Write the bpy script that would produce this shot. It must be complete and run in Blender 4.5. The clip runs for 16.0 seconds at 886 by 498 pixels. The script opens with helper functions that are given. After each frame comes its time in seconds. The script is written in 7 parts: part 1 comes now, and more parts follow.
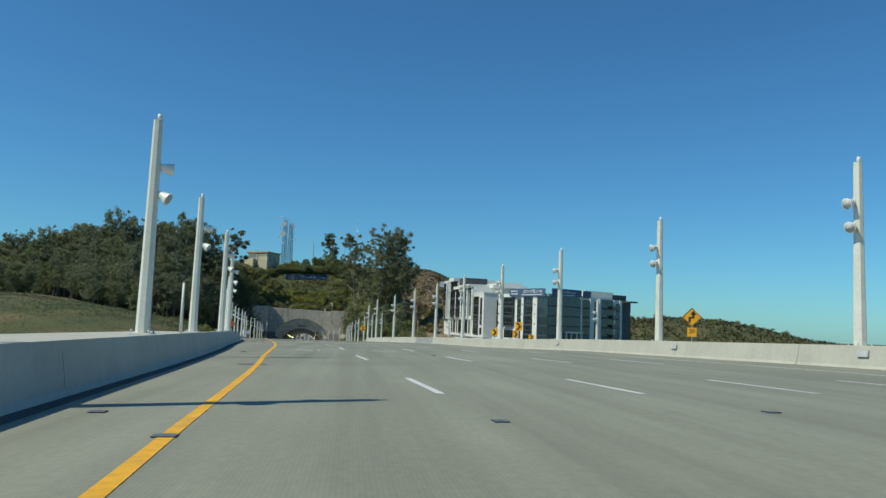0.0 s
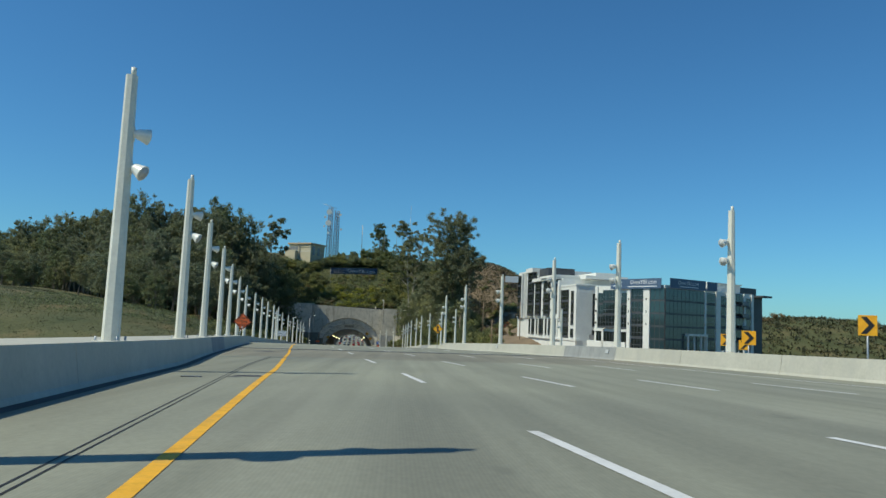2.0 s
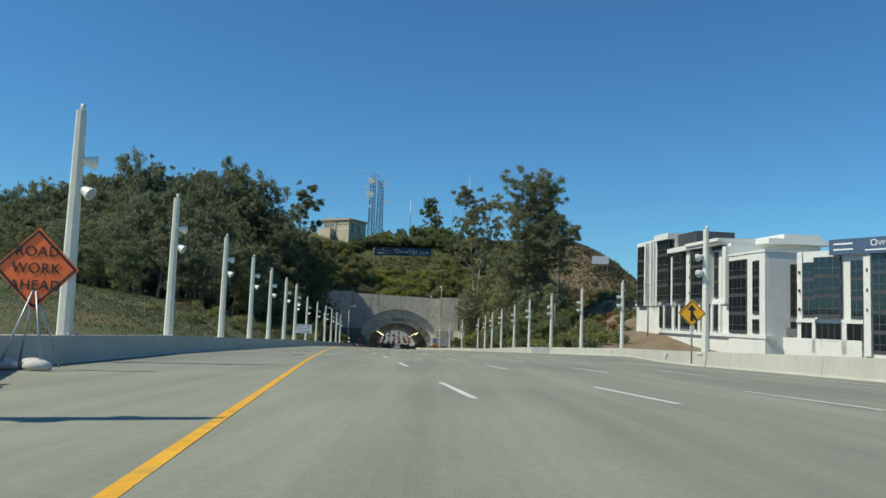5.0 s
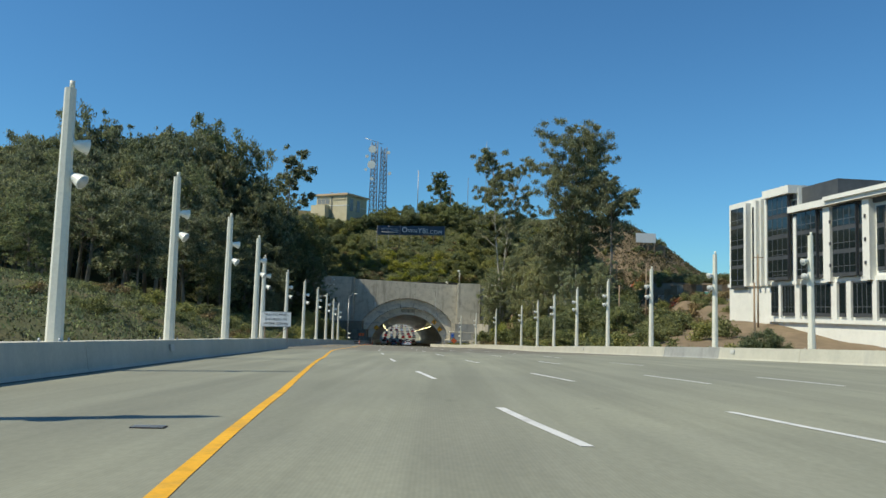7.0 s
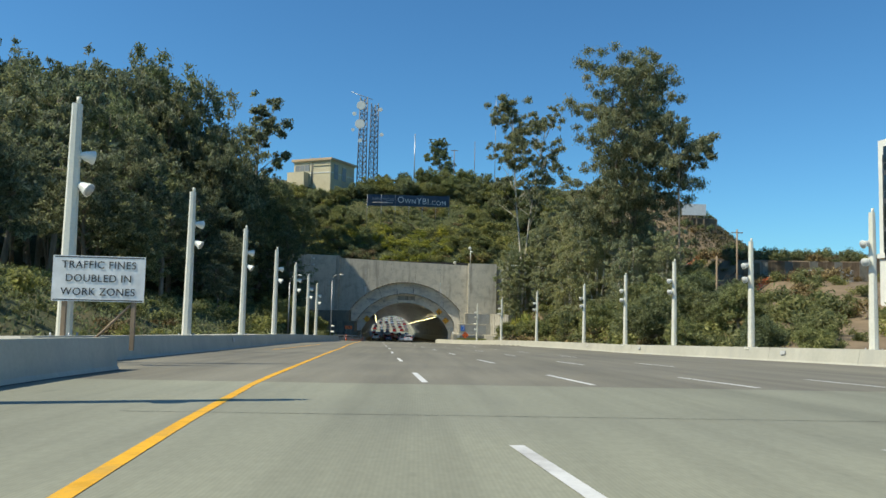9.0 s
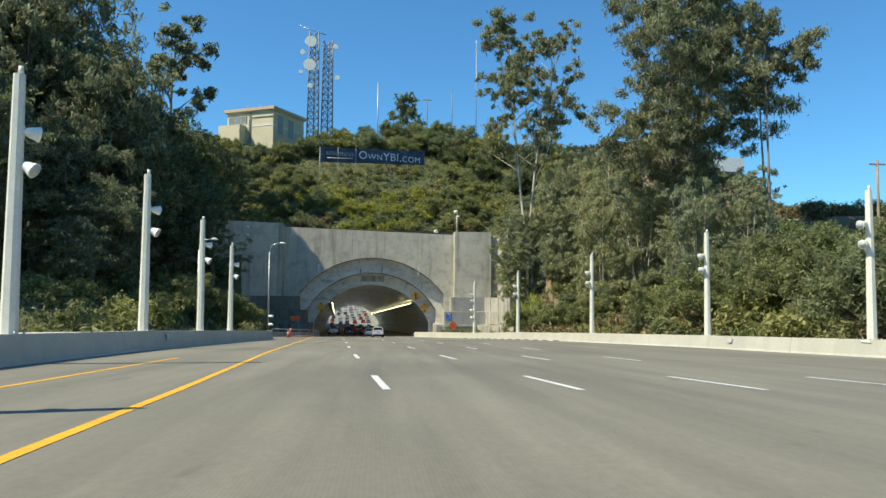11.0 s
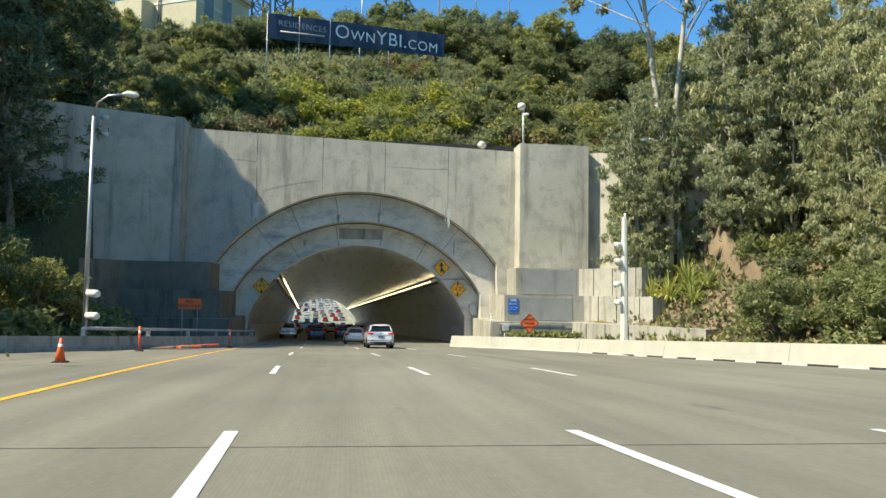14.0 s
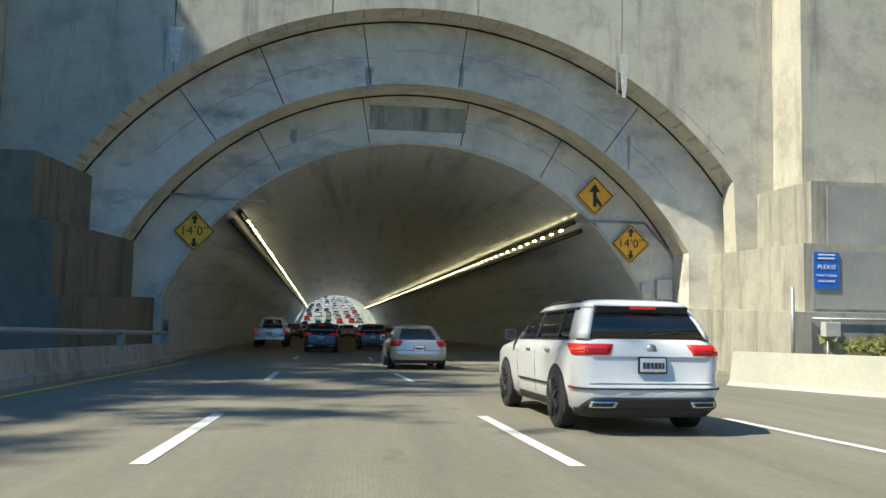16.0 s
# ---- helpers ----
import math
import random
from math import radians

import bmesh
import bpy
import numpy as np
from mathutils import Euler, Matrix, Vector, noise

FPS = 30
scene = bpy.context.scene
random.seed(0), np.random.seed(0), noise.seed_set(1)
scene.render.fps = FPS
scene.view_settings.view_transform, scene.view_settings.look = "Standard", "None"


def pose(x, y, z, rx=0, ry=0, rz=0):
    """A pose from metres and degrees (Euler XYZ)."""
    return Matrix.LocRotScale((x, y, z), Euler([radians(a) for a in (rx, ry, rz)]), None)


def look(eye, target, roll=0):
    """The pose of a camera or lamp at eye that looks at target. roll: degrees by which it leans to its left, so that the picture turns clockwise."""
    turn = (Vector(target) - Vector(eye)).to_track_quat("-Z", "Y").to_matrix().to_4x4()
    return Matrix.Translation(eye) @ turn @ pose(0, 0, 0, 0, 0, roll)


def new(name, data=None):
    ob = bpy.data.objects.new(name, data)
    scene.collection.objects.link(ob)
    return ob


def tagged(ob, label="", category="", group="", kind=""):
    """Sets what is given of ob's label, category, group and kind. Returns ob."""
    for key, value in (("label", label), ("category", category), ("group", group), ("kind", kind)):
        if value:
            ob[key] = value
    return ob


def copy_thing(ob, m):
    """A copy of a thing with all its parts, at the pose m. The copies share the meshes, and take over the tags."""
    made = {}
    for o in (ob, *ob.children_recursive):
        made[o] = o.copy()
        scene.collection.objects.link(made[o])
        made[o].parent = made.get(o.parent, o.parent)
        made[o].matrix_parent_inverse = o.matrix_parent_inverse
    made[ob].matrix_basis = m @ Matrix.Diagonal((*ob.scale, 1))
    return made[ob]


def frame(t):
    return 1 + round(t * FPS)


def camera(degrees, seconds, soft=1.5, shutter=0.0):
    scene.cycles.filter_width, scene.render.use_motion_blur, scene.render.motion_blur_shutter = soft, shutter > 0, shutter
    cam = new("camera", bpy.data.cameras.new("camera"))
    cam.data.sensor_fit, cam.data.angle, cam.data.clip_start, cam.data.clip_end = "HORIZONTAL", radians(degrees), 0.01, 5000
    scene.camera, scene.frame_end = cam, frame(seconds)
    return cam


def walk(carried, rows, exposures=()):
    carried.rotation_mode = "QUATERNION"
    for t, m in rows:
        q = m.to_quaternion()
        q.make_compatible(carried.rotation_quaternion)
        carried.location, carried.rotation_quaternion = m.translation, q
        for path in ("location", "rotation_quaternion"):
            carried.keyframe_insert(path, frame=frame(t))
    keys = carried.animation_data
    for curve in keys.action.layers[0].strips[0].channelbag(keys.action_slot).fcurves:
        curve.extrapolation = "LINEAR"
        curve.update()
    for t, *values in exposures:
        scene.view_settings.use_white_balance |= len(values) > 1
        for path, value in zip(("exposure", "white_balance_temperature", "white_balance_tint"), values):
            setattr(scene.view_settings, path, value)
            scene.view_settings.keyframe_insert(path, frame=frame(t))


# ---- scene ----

# ================= camera =================
cam = camera(60.3, 16.0)
# seconds, eye x y z, yaw, pitch, roll (degrees)
PATH = [
    (0, 0.00, -0.00, 1.050, -6.67, 5.54, 2.24),
    (0.5, -0.77, 13.07, 0.905, -5.78, 5.48, 2.16),
    (1, -1.60, 26.02, 0.734, -4.73, 5.47, 2.09),
    (1.5, -2.54, 38.89, 0.533, -3.91, 5.40, 2.14),
    (2, -3.63, 51.69, 0.300, -3.26, 5.47, 2.37),
    (2.5, -4.84, 64.37, 0.010, -2.76, 5.47, 2.38),
    (3, -6.15, 76.82, -0.308, -2.22, 5.32, 2.12),
    (3.5, -7.51, 89.06, -0.568, -1.64, 5.27, 2.03),
    (4, -8.98, 101.10, -0.863, -1.11, 5.22, 2.19),
    (4.7, -11.02, 117.77, -1.265, -0.59, 5.09, 2.19),
    (5.2, -12.48, 129.53, -1.548, -0.38, 5.00, 1.98),
    (5.75, -14.08, 142.32, -1.887, -0.32, 4.90, 1.67),
    (6.5, -16.22, 159.59, -2.455, -0.56, 4.67, 1.42),
    (7, -17.62, 171.06, -2.855, -0.73, 4.59, 1.52),
    (7.5, -18.93, 182.42, -3.276, -0.95, 4.46, 1.47),
    (8, -20.08, 193.68, -3.709, -1.14, 4.32, 1.45),
    (8.5, -21.08, 204.86, -4.107, -1.43, 4.22, 1.49),
    (9.2, -22.27, 220.28, -4.665, -2.02, 4.04, 1.30),
    (9.75, -22.99, 232.23, -5.120, -2.79, 3.75, 0.88),
    (10.3, -23.55, 244.15, -5.607, -3.74, 3.50, 0.50),
    (11, -24.13, 259.41, -6.284, -5.01, 3.48, 0.46),
    (11.5, -24.47, 270.43, -6.778, -5.78, 3.42, 0.51),
    (12, -24.78, 281.65, -7.247, -6.33, 3.47, 0.57),
    (12.5, -25.07, 292.84, -7.707, -6.66, 3.49, 0.64),
    (13, -25.39, 303.91, -8.184, -6.92, 3.55, 0.74),
    (13.5, -25.75, 315.03, -8.687, -7.14, 3.60, 0.84),
    (14, -25.98, 326.02, -9.182, -7.17, 3.48, 0.83),
    (14.5, -26.15, 336.79, -9.656, -7.04, 3.44, 0.91),
    (15, -26.39, 347.25, -10.131, -6.86, 3.50, 1.05),
    (15.5, -26.67, 357.55, -10.631, -6.50, 3.57, 1.03),
    (16, -26.99, 367.62, -11.200, -6.07, 3.79, 1.19),
]


def aim(x, y, z, yaw, pitch, roll):
    a, b = radians(yaw), radians(pitch)
    way = Vector((-math.sin(a) * math.cos(b), math.cos(a) * math.cos(b), math.sin(b)))
    return look((x, y, z), Vector((x, y, z)) + way, roll)


walk(cam, [(t, aim(*r)) for t, *r in PATH], exposures=[(0.0, -0.33, 6450, 2), (4.0, -0.24, 6500, 4), (7.5, -0.02, 6900, 5), (11.0, 0.42, 6800, 4), (12.5, 0.7, 6800, 4), (14.5, 0.75, 6900, 4), (16.0, 0.72, 6600, 4)])

# ================= world and sun =================
SUN_WAY = Vector((1.0, 0.30, -1.27)).normalized()
world = bpy.data.worlds.new("sky_world")
scene.world = world
world.use_nodes = True
wn = world.node_tree
sky = wn.nodes.new("ShaderNodeTexSky")
sky.sky_type = "NISHITA"
sky.sun_disc = False
sky.sun_elevation = math.asin(-SUN_WAY.z)
sky.sun_rotation = math.atan2(-SUN_WAY.x, -SUN_WAY.y)
sky.altitude, sky.air_density, sky.dust_density, sky.ozone_density = 60, 1.0, 0.25, 2.0
clear = wn.nodes.new("ShaderNodeMix")
clear.data_type, clear.blend_type = "RGBA", "MULTIPLY"
clear.inputs[0].default_value = 1.0
clear.inputs[7].default_value = (0.40, 0.80, 1.1, 1)
wn.links.new(sky.outputs[0], clear.inputs[6])
wn.links.new(clear.outputs[2], wn.nodes["Background"].inputs[0])
wn.nodes["Background"].inputs[1].default_value = 0.12
sun = new("sun", bpy.data.lights.new("sun", "SUN"))
sun.data.energy, sun.data.angle, sun.data.color = 5.0, radians(0.53), (1.0, 0.93, 0.78)
sun.matrix_world = look((0, 0, 300), Vector((0, 0, 300)) + SUN_WAY)


# ================= materials =================
def material(name, rough=0.7, metal=0.0):
    m = bpy.data.materials.new(name)
    m.use_nodes = True
    b = m.node_tree.nodes["Principled BSDF"]
    b.inputs["Roughness"].default_value, b.inputs["Metallic"].default_value = rough, metal
    return m, m.node_tree, b


def noise_node(nt, scale, detail=4.0, stretch=(1, 1, 1), rough=0.6):
    co, mp, n = nt.nodes.new("ShaderNodeTexCoord"), nt.nodes.new("ShaderNodeMapping"), nt.nodes.new("ShaderNodeTexNoise")
    mp.inputs["Scale"].default_value = stretch
    n.inputs["Scale"].default_value, n.inputs["Detail"].default_value, n.inputs["Roughness"].default_value = scale, detail, rough
    geo = nt.nodes.new("ShaderNodeNewGeometry")
    nt.links.new(geo.outputs["Position"], mp.inputs["Vector"])
    nt.links.new(mp.outputs[0], n.inputs["Vector"])
    return n.outputs["Fac"]


def ramp(nt, fac, stops):
    r = nt.nodes.new("ShaderNodeValToRGB")
    while len(r.color_ramp.elements) < len(stops):
        r.color_ramp.elements.new(0.5)
    for e, (p, c) in zip(r.color_ramp.elements, stops):
        e.position, e.color = p, (*c, 1)
    nt.links.new(fac, r.inputs[0])
    return r.outputs[0]


def mix(nt, a, b, fac, mode="MIX"):
    m = nt.nodes.new("ShaderNodeMix")
    m.data_type, m.blend_type = "RGBA", mode
    if isinstance(fac, float):
        m.inputs[0].default_value = fac
    else:
        nt.links.new(fac, m.inputs[0])
    for sock, v in ((m.inputs[6], a), (m.inputs[7], b)):
        if isinstance(v, tuple):
            sock.default_value = (*v, 1)
        else:
            nt.links.new(v, sock)
    return m.outputs[2]


def bump(nt, b, fac, strength=0.3, dist=0.02):
    n = nt.nodes.new("ShaderNodeBump")
    n.inputs["Strength"].default_value, n.inputs["Distance"].default_value = strength, dist
    nt.links.new(fac, n.inputs["Height"])
    nt.links.new(n.outputs[0], b.inputs["Normal"])


def two_tone(name, c1, c2, big=0.3, fine=8.0, rough=0.75, stretch=(1, 1, 1), bumpy=0.2, metal=0.0, stain=None, stain_stretch=(1, 1, 0.12), mottle=0.6):
    """Surface with a broad drift, a fine grain and, if given, stains that run downwards."""
    m, nt, b = material(name, rough, metal)
    col = ramp(nt, noise_node(nt, big, 5.0, stretch), [(0.3, c1), (0.7, c2)])
    g = noise_node(nt, fine, 3.0, stretch)
    col = mix(nt, col, ramp(nt, g, [(0.3, (0.72, 0.72, 0.72)), (0.7, (1.12, 1.12, 1.12))]), 0.28, "MULTIPLY")
    blot = noise_node(nt, 4.2 * big, 5.0, stretch, 0.65)
    col = mix(nt, col, ramp(nt, blot, [(0.35, (0.74, 0.74, 0.75)), (0.5, (1.0, 1.0, 1.0)), (0.68, (1.09, 1.09, 1.07))]), mottle, "MULTIPLY")
    if stain:
        s = ramp(nt, noise_node(nt, 0.9, 6.0, stain_stretch, 0.7), [(0.52, (0, 0, 0)), (0.72, (1, 1, 1))])
        col = mix(nt, col, stain, s)
    nt.links.new(col, b.inputs["Base Color"])
    bump(nt, b, g, bumpy)
    return m


def plain(name, c, rough=0.5, metal=0.0, coat=0.0, grain=0.12):
    m, nt, b = material(name, rough, metal)
    g = noise_node(nt, 3.0, 5.0)
    lo, hi = tuple(v * (1 - grain) for v in c), tuple(min(1, v * (1 + grain)) for v in c)
    nt.links.new(ramp(nt, g, [(0.3, lo), (0.7, hi)]), b.inputs["Base Color"])
    b.inputs["Coat Weight"].default_value = coat
    return m


def glow(name, c, strength):
    m, nt, b = material(name, 0.5)
    b.inputs["Base Color"].default_value = (*c, 1)
    b.inputs["Emission Color"].default_value = (*c, 1)
    b.inputs["Emission Strength"].default_value = strength
    return m


def glass_like(name, c, rough=0.06):
    m, nt, b = material(name, rough)
    b.inputs["Base Color"].default_value = (*c, 1)
    b.inputs["Specular IOR Level"].default_value = 0.8
    return m


def leaf_material(name, dark, mid, light, through_light=0.42):
    m, nt, b = material(name, 0.55)
    geo, info = nt.nodes.new("ShaderNodeNewGeometry"), nt.nodes.new("ShaderNodeObjectInfo")
    col = ramp(nt, geo.outputs["Random Per Island"], [(0.0, dark), (0.55, mid), (1.0, light)])
    tint = ramp(nt, info.outputs["Random"], [(0.0, (0.75, 0.8, 0.75)), (0.5, (1, 1, 1)), (1.0, (1.2, 1.1, 0.85))])
    col = mix(nt, col, tint, 0.8, "MULTIPLY")
    col = mix(nt, col, ramp(nt, noise_node(nt, 0.18, 3.0), [(0.3, (0.7, 0.75, 0.7)), (0.7, (1.2, 1.15, 0.95))]), 0.7, "MULTIPLY")
    nt.links.new(col, b.inputs["Base Color"])
    b.inputs["Specular IOR Level"].default_value = 0.25
    tr, ms, out = nt.nodes.new("ShaderNodeBsdfTranslucent"), nt.nodes.new("ShaderNodeMixShader"), nt.nodes["Material Output"]
    nt.links.new(mix(nt, col, (1.0, 1.1, 0.68), 0.5, "MULTIPLY"), tr.inputs[0])
    ms.inputs[0].default_value = through_light
    nt.links.new(b.outputs[0], ms.inputs[1])
    nt.links.new(tr.outputs[0], ms.inputs[2])
    nt.links.new(ms.outputs[0], out.inputs[0])
    return m


def road_material(name, c1, c2, c3):
    """Concrete deck: broad stains along the lanes, fine grooves along the road and grain."""
    m, nt, b = material(name, 0.82)
    col = ramp(nt, noise_node(nt, 0.35, 6.0, (1, 0.14, 1)), [(0.25, c1), (0.55, c2), (0.8, c3)])
    col = mix(nt, col, ramp(nt, noise_node(nt, 0.09, 3.0), [(0.3, (0.82, 0.82, 0.83)), (0.7, (1.1, 1.09, 1.05))]), 0.9, "MULTIPLY")
    col = mix(nt, col, ramp(nt, noise_node(nt, 1.1, 4.0, (1, 0.022, 1)), [(0.35, (0.8, 0.8, 0.79)), (0.6, (1.06, 1.06, 1.05))]), 0.8, "MULTIPLY")
    g = noise_node(nt, 14.0, 3.0, (1, 0.5, 1))
    col = mix(nt, col, ramp(nt, g, [(0.3, (0.8, 0.8, 0.8)), (0.7, (1.1, 1.1, 1.1))]), 0.5, "MULTIPLY")
    w, geo = nt.nodes.new("ShaderNodeTexWave"), nt.nodes.new("ShaderNodeNewGeometry")
    w.wave_type, w.bands_direction = "BANDS", "X"
    w.inputs["Scale"].default_value, w.inputs["Distortion"].default_value = 8.0, 0.4
    nt.links.new(geo.outputs["Position"], w.inputs["Vector"])
    col = mix(nt, col, ramp(nt, w.outputs["Fac"], [(0.0, (0.9, 0.9, 0.9)), (1.0, (1.04, 1.04, 1.04))]), 0.5, "MULTIPLY")
    spots = ramp(nt, noise_node(nt, 0.8, 4.0, (1, 0.4, 1), 0.7), [(0.66, (0, 0, 0)), (0.78, (1, 1, 1))])
    col = mix(nt, col, tuple(v * 0.62 for v in c1), spots)
    nt.links.new(col, b.inputs["Base Color"])
    bump(nt, b, g, 0.2, 0.01)
    return m


DECK = road_material("deck_concrete", (0.226, 0.228, 0.176), (0.267, 0.27, 0.207), (0.304, 0.303, 0.24))
DECK_TAN = road_material("tan_concrete", (0.198, 0.187, 0.138), (0.236, 0.223, 0.168), (0.284, 0.268, 0.205))
DECK_OLD = road_material("worn_concrete", (0.158, 0.147, 0.115), (0.204, 0.19, 0.15), (0.245, 0.232, 0.186))
ASPHALT = two_tone("asphalt", (0.045, 0.045, 0.05), (0.07, 0.07, 0.072), 0.5, 20, 0.85)
BARRIER = two_tone("barrier_concrete", (0.41, 0.40, 0.335), (0.49, 0.475, 0.40), 0.4, 9, 0.8, stain=(0.39, 0.38, 0.335), mottle=0.2)
BARRIER_DARK = two_tone("grey_barrier_concrete", (0.258, 0.267, 0.258), (0.327, 0.335, 0.318), 0.6, 9, 0.8, stain=(0.172, 0.172, 0.172), mottle=0.2)
CONCRETE = two_tone("portal_concrete", (0.425, 0.40, 0.33), (0.545, 0.51, 0.425), 0.16, 6, 0.85, bumpy=0.1, stain=(0.24, 0.225, 0.19), stain_stretch=(1, 1, 0.1), mottle=0.85)
CONCRETE_OLD = two_tone("stained_concrete", (0.31, 0.295, 0.25), (0.44, 0.415, 0.35), 0.35, 5, 0.88, (1, 1, 0.7), bumpy=0.12, stain=(0.15, 0.14, 0.12), stain_stretch=(1.7, 1.7, 0.13))
RING = two_tone("arch_ring_concrete", (0.59, 0.55, 0.465), (0.76, 0.71, 0.61), 0.22, 5, 0.85, bumpy=0.12, stain=(0.30, 0.297, 0.285), stain_stretch=(0.35, 0.6, 0.8))
# darker, browner concrete for the left ledges only
LEDGE_DARK = two_tone("dark_ledge_concrete", (0.175, 0.152, 0.112), (0.26, 0.228, 0.172), 0.4, 5, 0.88, (1, 1, 0.6), bumpy=0.12, stain=(0.08, 0.074, 0.064), stain_stretch=(0.9, 0.9, 0.14))
RING_STAIN = two_tone("dark_ring_stain", (0.27, 0.267, 0.255), (0.40, 0.395, 0.38), 1.5, 7, 0.9)
RING_PATCH = two_tone("pale_mortar_patch", (0.50, 0.495, 0.47), (0.70, 0.69, 0.66), 1.2, 7, 0.9)
LINING = two_tone("tunnel_lining", (0.66, 0.70, 0.74), (0.76, 0.80, 0.84), 0.12, 3, 0.22, bumpy=0.15, stain=(0.42, 0.45, 0.48), stain_stretch=(1, 0.05, 1), mottle=0.3)
TILE_DARK = two_tone("grey_tunnel_wall", (0.38, 0.40, 0.42), (0.47, 0.49, 0.51), 0.3, 6, 0.5)
PAINT_WHITE = two_tone("white_road_paint", (0.589, 0.589, 0.57), (0.703, 0.703, 0.684), 1.0, 18, 0.7, stain=(0.427, 0.418, 0.399), stain_stretch=(1, 1, 1), mottle=0.2)
PAINT_YELLOW = two_tone("yellow_road_paint", (0.72, 0.36, 0.015), (0.82, 0.43, 0.02), 1.0, 18, 0.7, stain=(0.5, 0.3, 0.06), stain_stretch=(1, 1, 1))
STEEL_WHITE = two_tone("white_painted_steel", (0.64, 0.63, 0.54), (0.73, 0.71, 0.61), 0.8, 12, 0.45, bumpy=0.04, mottle=0.2)
STEEL_GREY = two_tone("galvanised_steel", (0.36, 0.38, 0.40), (0.48, 0.49, 0.5), 2.0, 14, 0.45, metal=0.6, bumpy=0.05)
DARK_STEEL = two_tone("worn_dark_steel", (0.13, 0.135, 0.14), (0.22, 0.22, 0.22), 2.0, 14, 0.6, metal=0.3)
LAMP_WHITE = plain("lamp_housing_white", (0.76, 0.75, 0.68), 0.4)
BLACK = plain("black_rubber", (0.02, 0.02, 0.021), 0.75)
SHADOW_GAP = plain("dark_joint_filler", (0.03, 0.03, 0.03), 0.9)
SIGN_YELLOW = plain("yellow_sign_sheeting", (1.0, 0.44, 0.02), 0.45)
SIGN_ORANGE = plain("orange_sign_sheeting", (0.98, 0.17, 0.04), 0.45)
SIGN_WHITE = plain("white_sign_sheeting", (0.72, 0.73, 0.72), 0.45)
SIGN_BLUE = plain("blue_sign_sheeting", (0.015, 0.13, 0.55), 0.4)
BANNER_BLUE = plain("slate_blue_banner_vinyl", (0.065, 0.11, 0.185), 0.5, grain=0.25)
SIGN_BLACK = plain("black_sign_print", (0.02, 0.02, 0.02), 0.5)
PRINT_WHITE = plain("white_print", (0.8, 0.8, 0.8), 0.5)
GREY_BOX = plain("grey_enamel", (0.45, 0.46, 0.45), 0.5)
STUCCO = two_tone("white_stucco", (0.67, 0.67, 0.62), (0.75, 0.75, 0.7), 0.25, 8, 0.8, bumpy=0.08, mottle=0.2)
STUCCO_DARK = two_tone("charcoal_cladding", (0.045, 0.05, 0.055), (0.075, 0.08, 0.085), 0.4, 6, 0.5)
WINDOW = glass_like("dark_window_glass", (0.012, 0.018, 0.02))
WINDOW_TEAL = glass_like("teal_window_glass", (0.02, 0.045, 0.055))
HOUSE_WALL = two_tone("cream_stucco", (0.52, 0.46, 0.30), (0.62, 0.55, 0.38), 0.4, 8, 0.85, mottle=0.2)
ROOF_EDGE = plain("tan_roof_edge", (0.5, 0.36, 0.22), 0.7)
BARK = two_tone("eucalyptus_bark", (0.16, 0.125, 0.095), (0.34, 0.29, 0.23), 1.2, 6, 0.9, (1, 1, 0.25), 0.5)
LEAF_EUC = leaf_material("eucalyptus_leaves", (0.105, 0.12, 0.083), (0.215, 0.232, 0.163), (0.40, 0.405, 0.3), 0.5)
LEAF_SLOPE = leaf_material("slope_brush_leaves", (0.035, 0.04, 0.022), (0.09, 0.09, 0.048), (0.18, 0.155, 0.09), 0.3)
LEAF_OAK = leaf_material("dark_green_leaves", (0.095, 0.117, 0.07), (0.205, 0.233, 0.143), (0.375, 0.39, 0.25), 0.55)
LEAF_SHRUB = leaf_material("shrub_leaves", (0.12, 0.14, 0.066), (0.265, 0.285, 0.135), (0.45, 0.45, 0.24), 0.5)
LEAF_WEEP = leaf_material("weeping_leaves", (0.17, 0.19, 0.125), (0.35, 0.37, 0.25), (0.56, 0.56, 0.41), 0.5)
BARK_PALE = two_tone("pale_peeling_bark", (0.36, 0.32, 0.26), (0.58, 0.54, 0.46), 0.9, 6, 0.85, (1, 1, 0.25), 0.4)
LEAF_YELLOW = leaf_material("yellow_green_leaves", (0.15, 0.165, 0.035), (0.34, 0.35, 0.075), (0.52, 0.5, 0.14))
LEAF_DRY = leaf_material("dry_brush", (0.08, 0.06, 0.04), (0.2, 0.155, 0.095), (0.34, 0.27, 0.17), 0.2)
TAIL_RED = glow("lit_tail_lamp", (0.5, 0.012, 0.012), 0.22)
TAIL_OFF = plain("red_lamp_lens", (0.35, 0.01, 0.012), 0.15)
CHROME = plain("chrome", (0.7, 0.7, 0.72), 0.12, 1.0)
CAR_GLASS = glass_like("car_window_glass", (0.01, 0.012, 0.014), 0.03)
STRIP = glow("fluorescent_tube", (1.0, 0.84, 0.47), 6.5)
rib = LINING.node_tree.nodes.new("ShaderNodeTexWave")
rib.wave_type, rib.bands_direction = "BANDS", "Y"
rib.inputs["Scale"].default_value, rib.inputs["Distortion"].default_value = 0.22, 1.2
place = LINING.node_tree.nodes.new("ShaderNodeNewGeometry")
LINING.node_tree.links.new(place.outputs["Position"], rib.inputs["Vector"])
bump(LINING.node_tree, LINING.node_tree.nodes["Principled BSDF"], rib.outputs["Fac"], 0.12, 0.05)


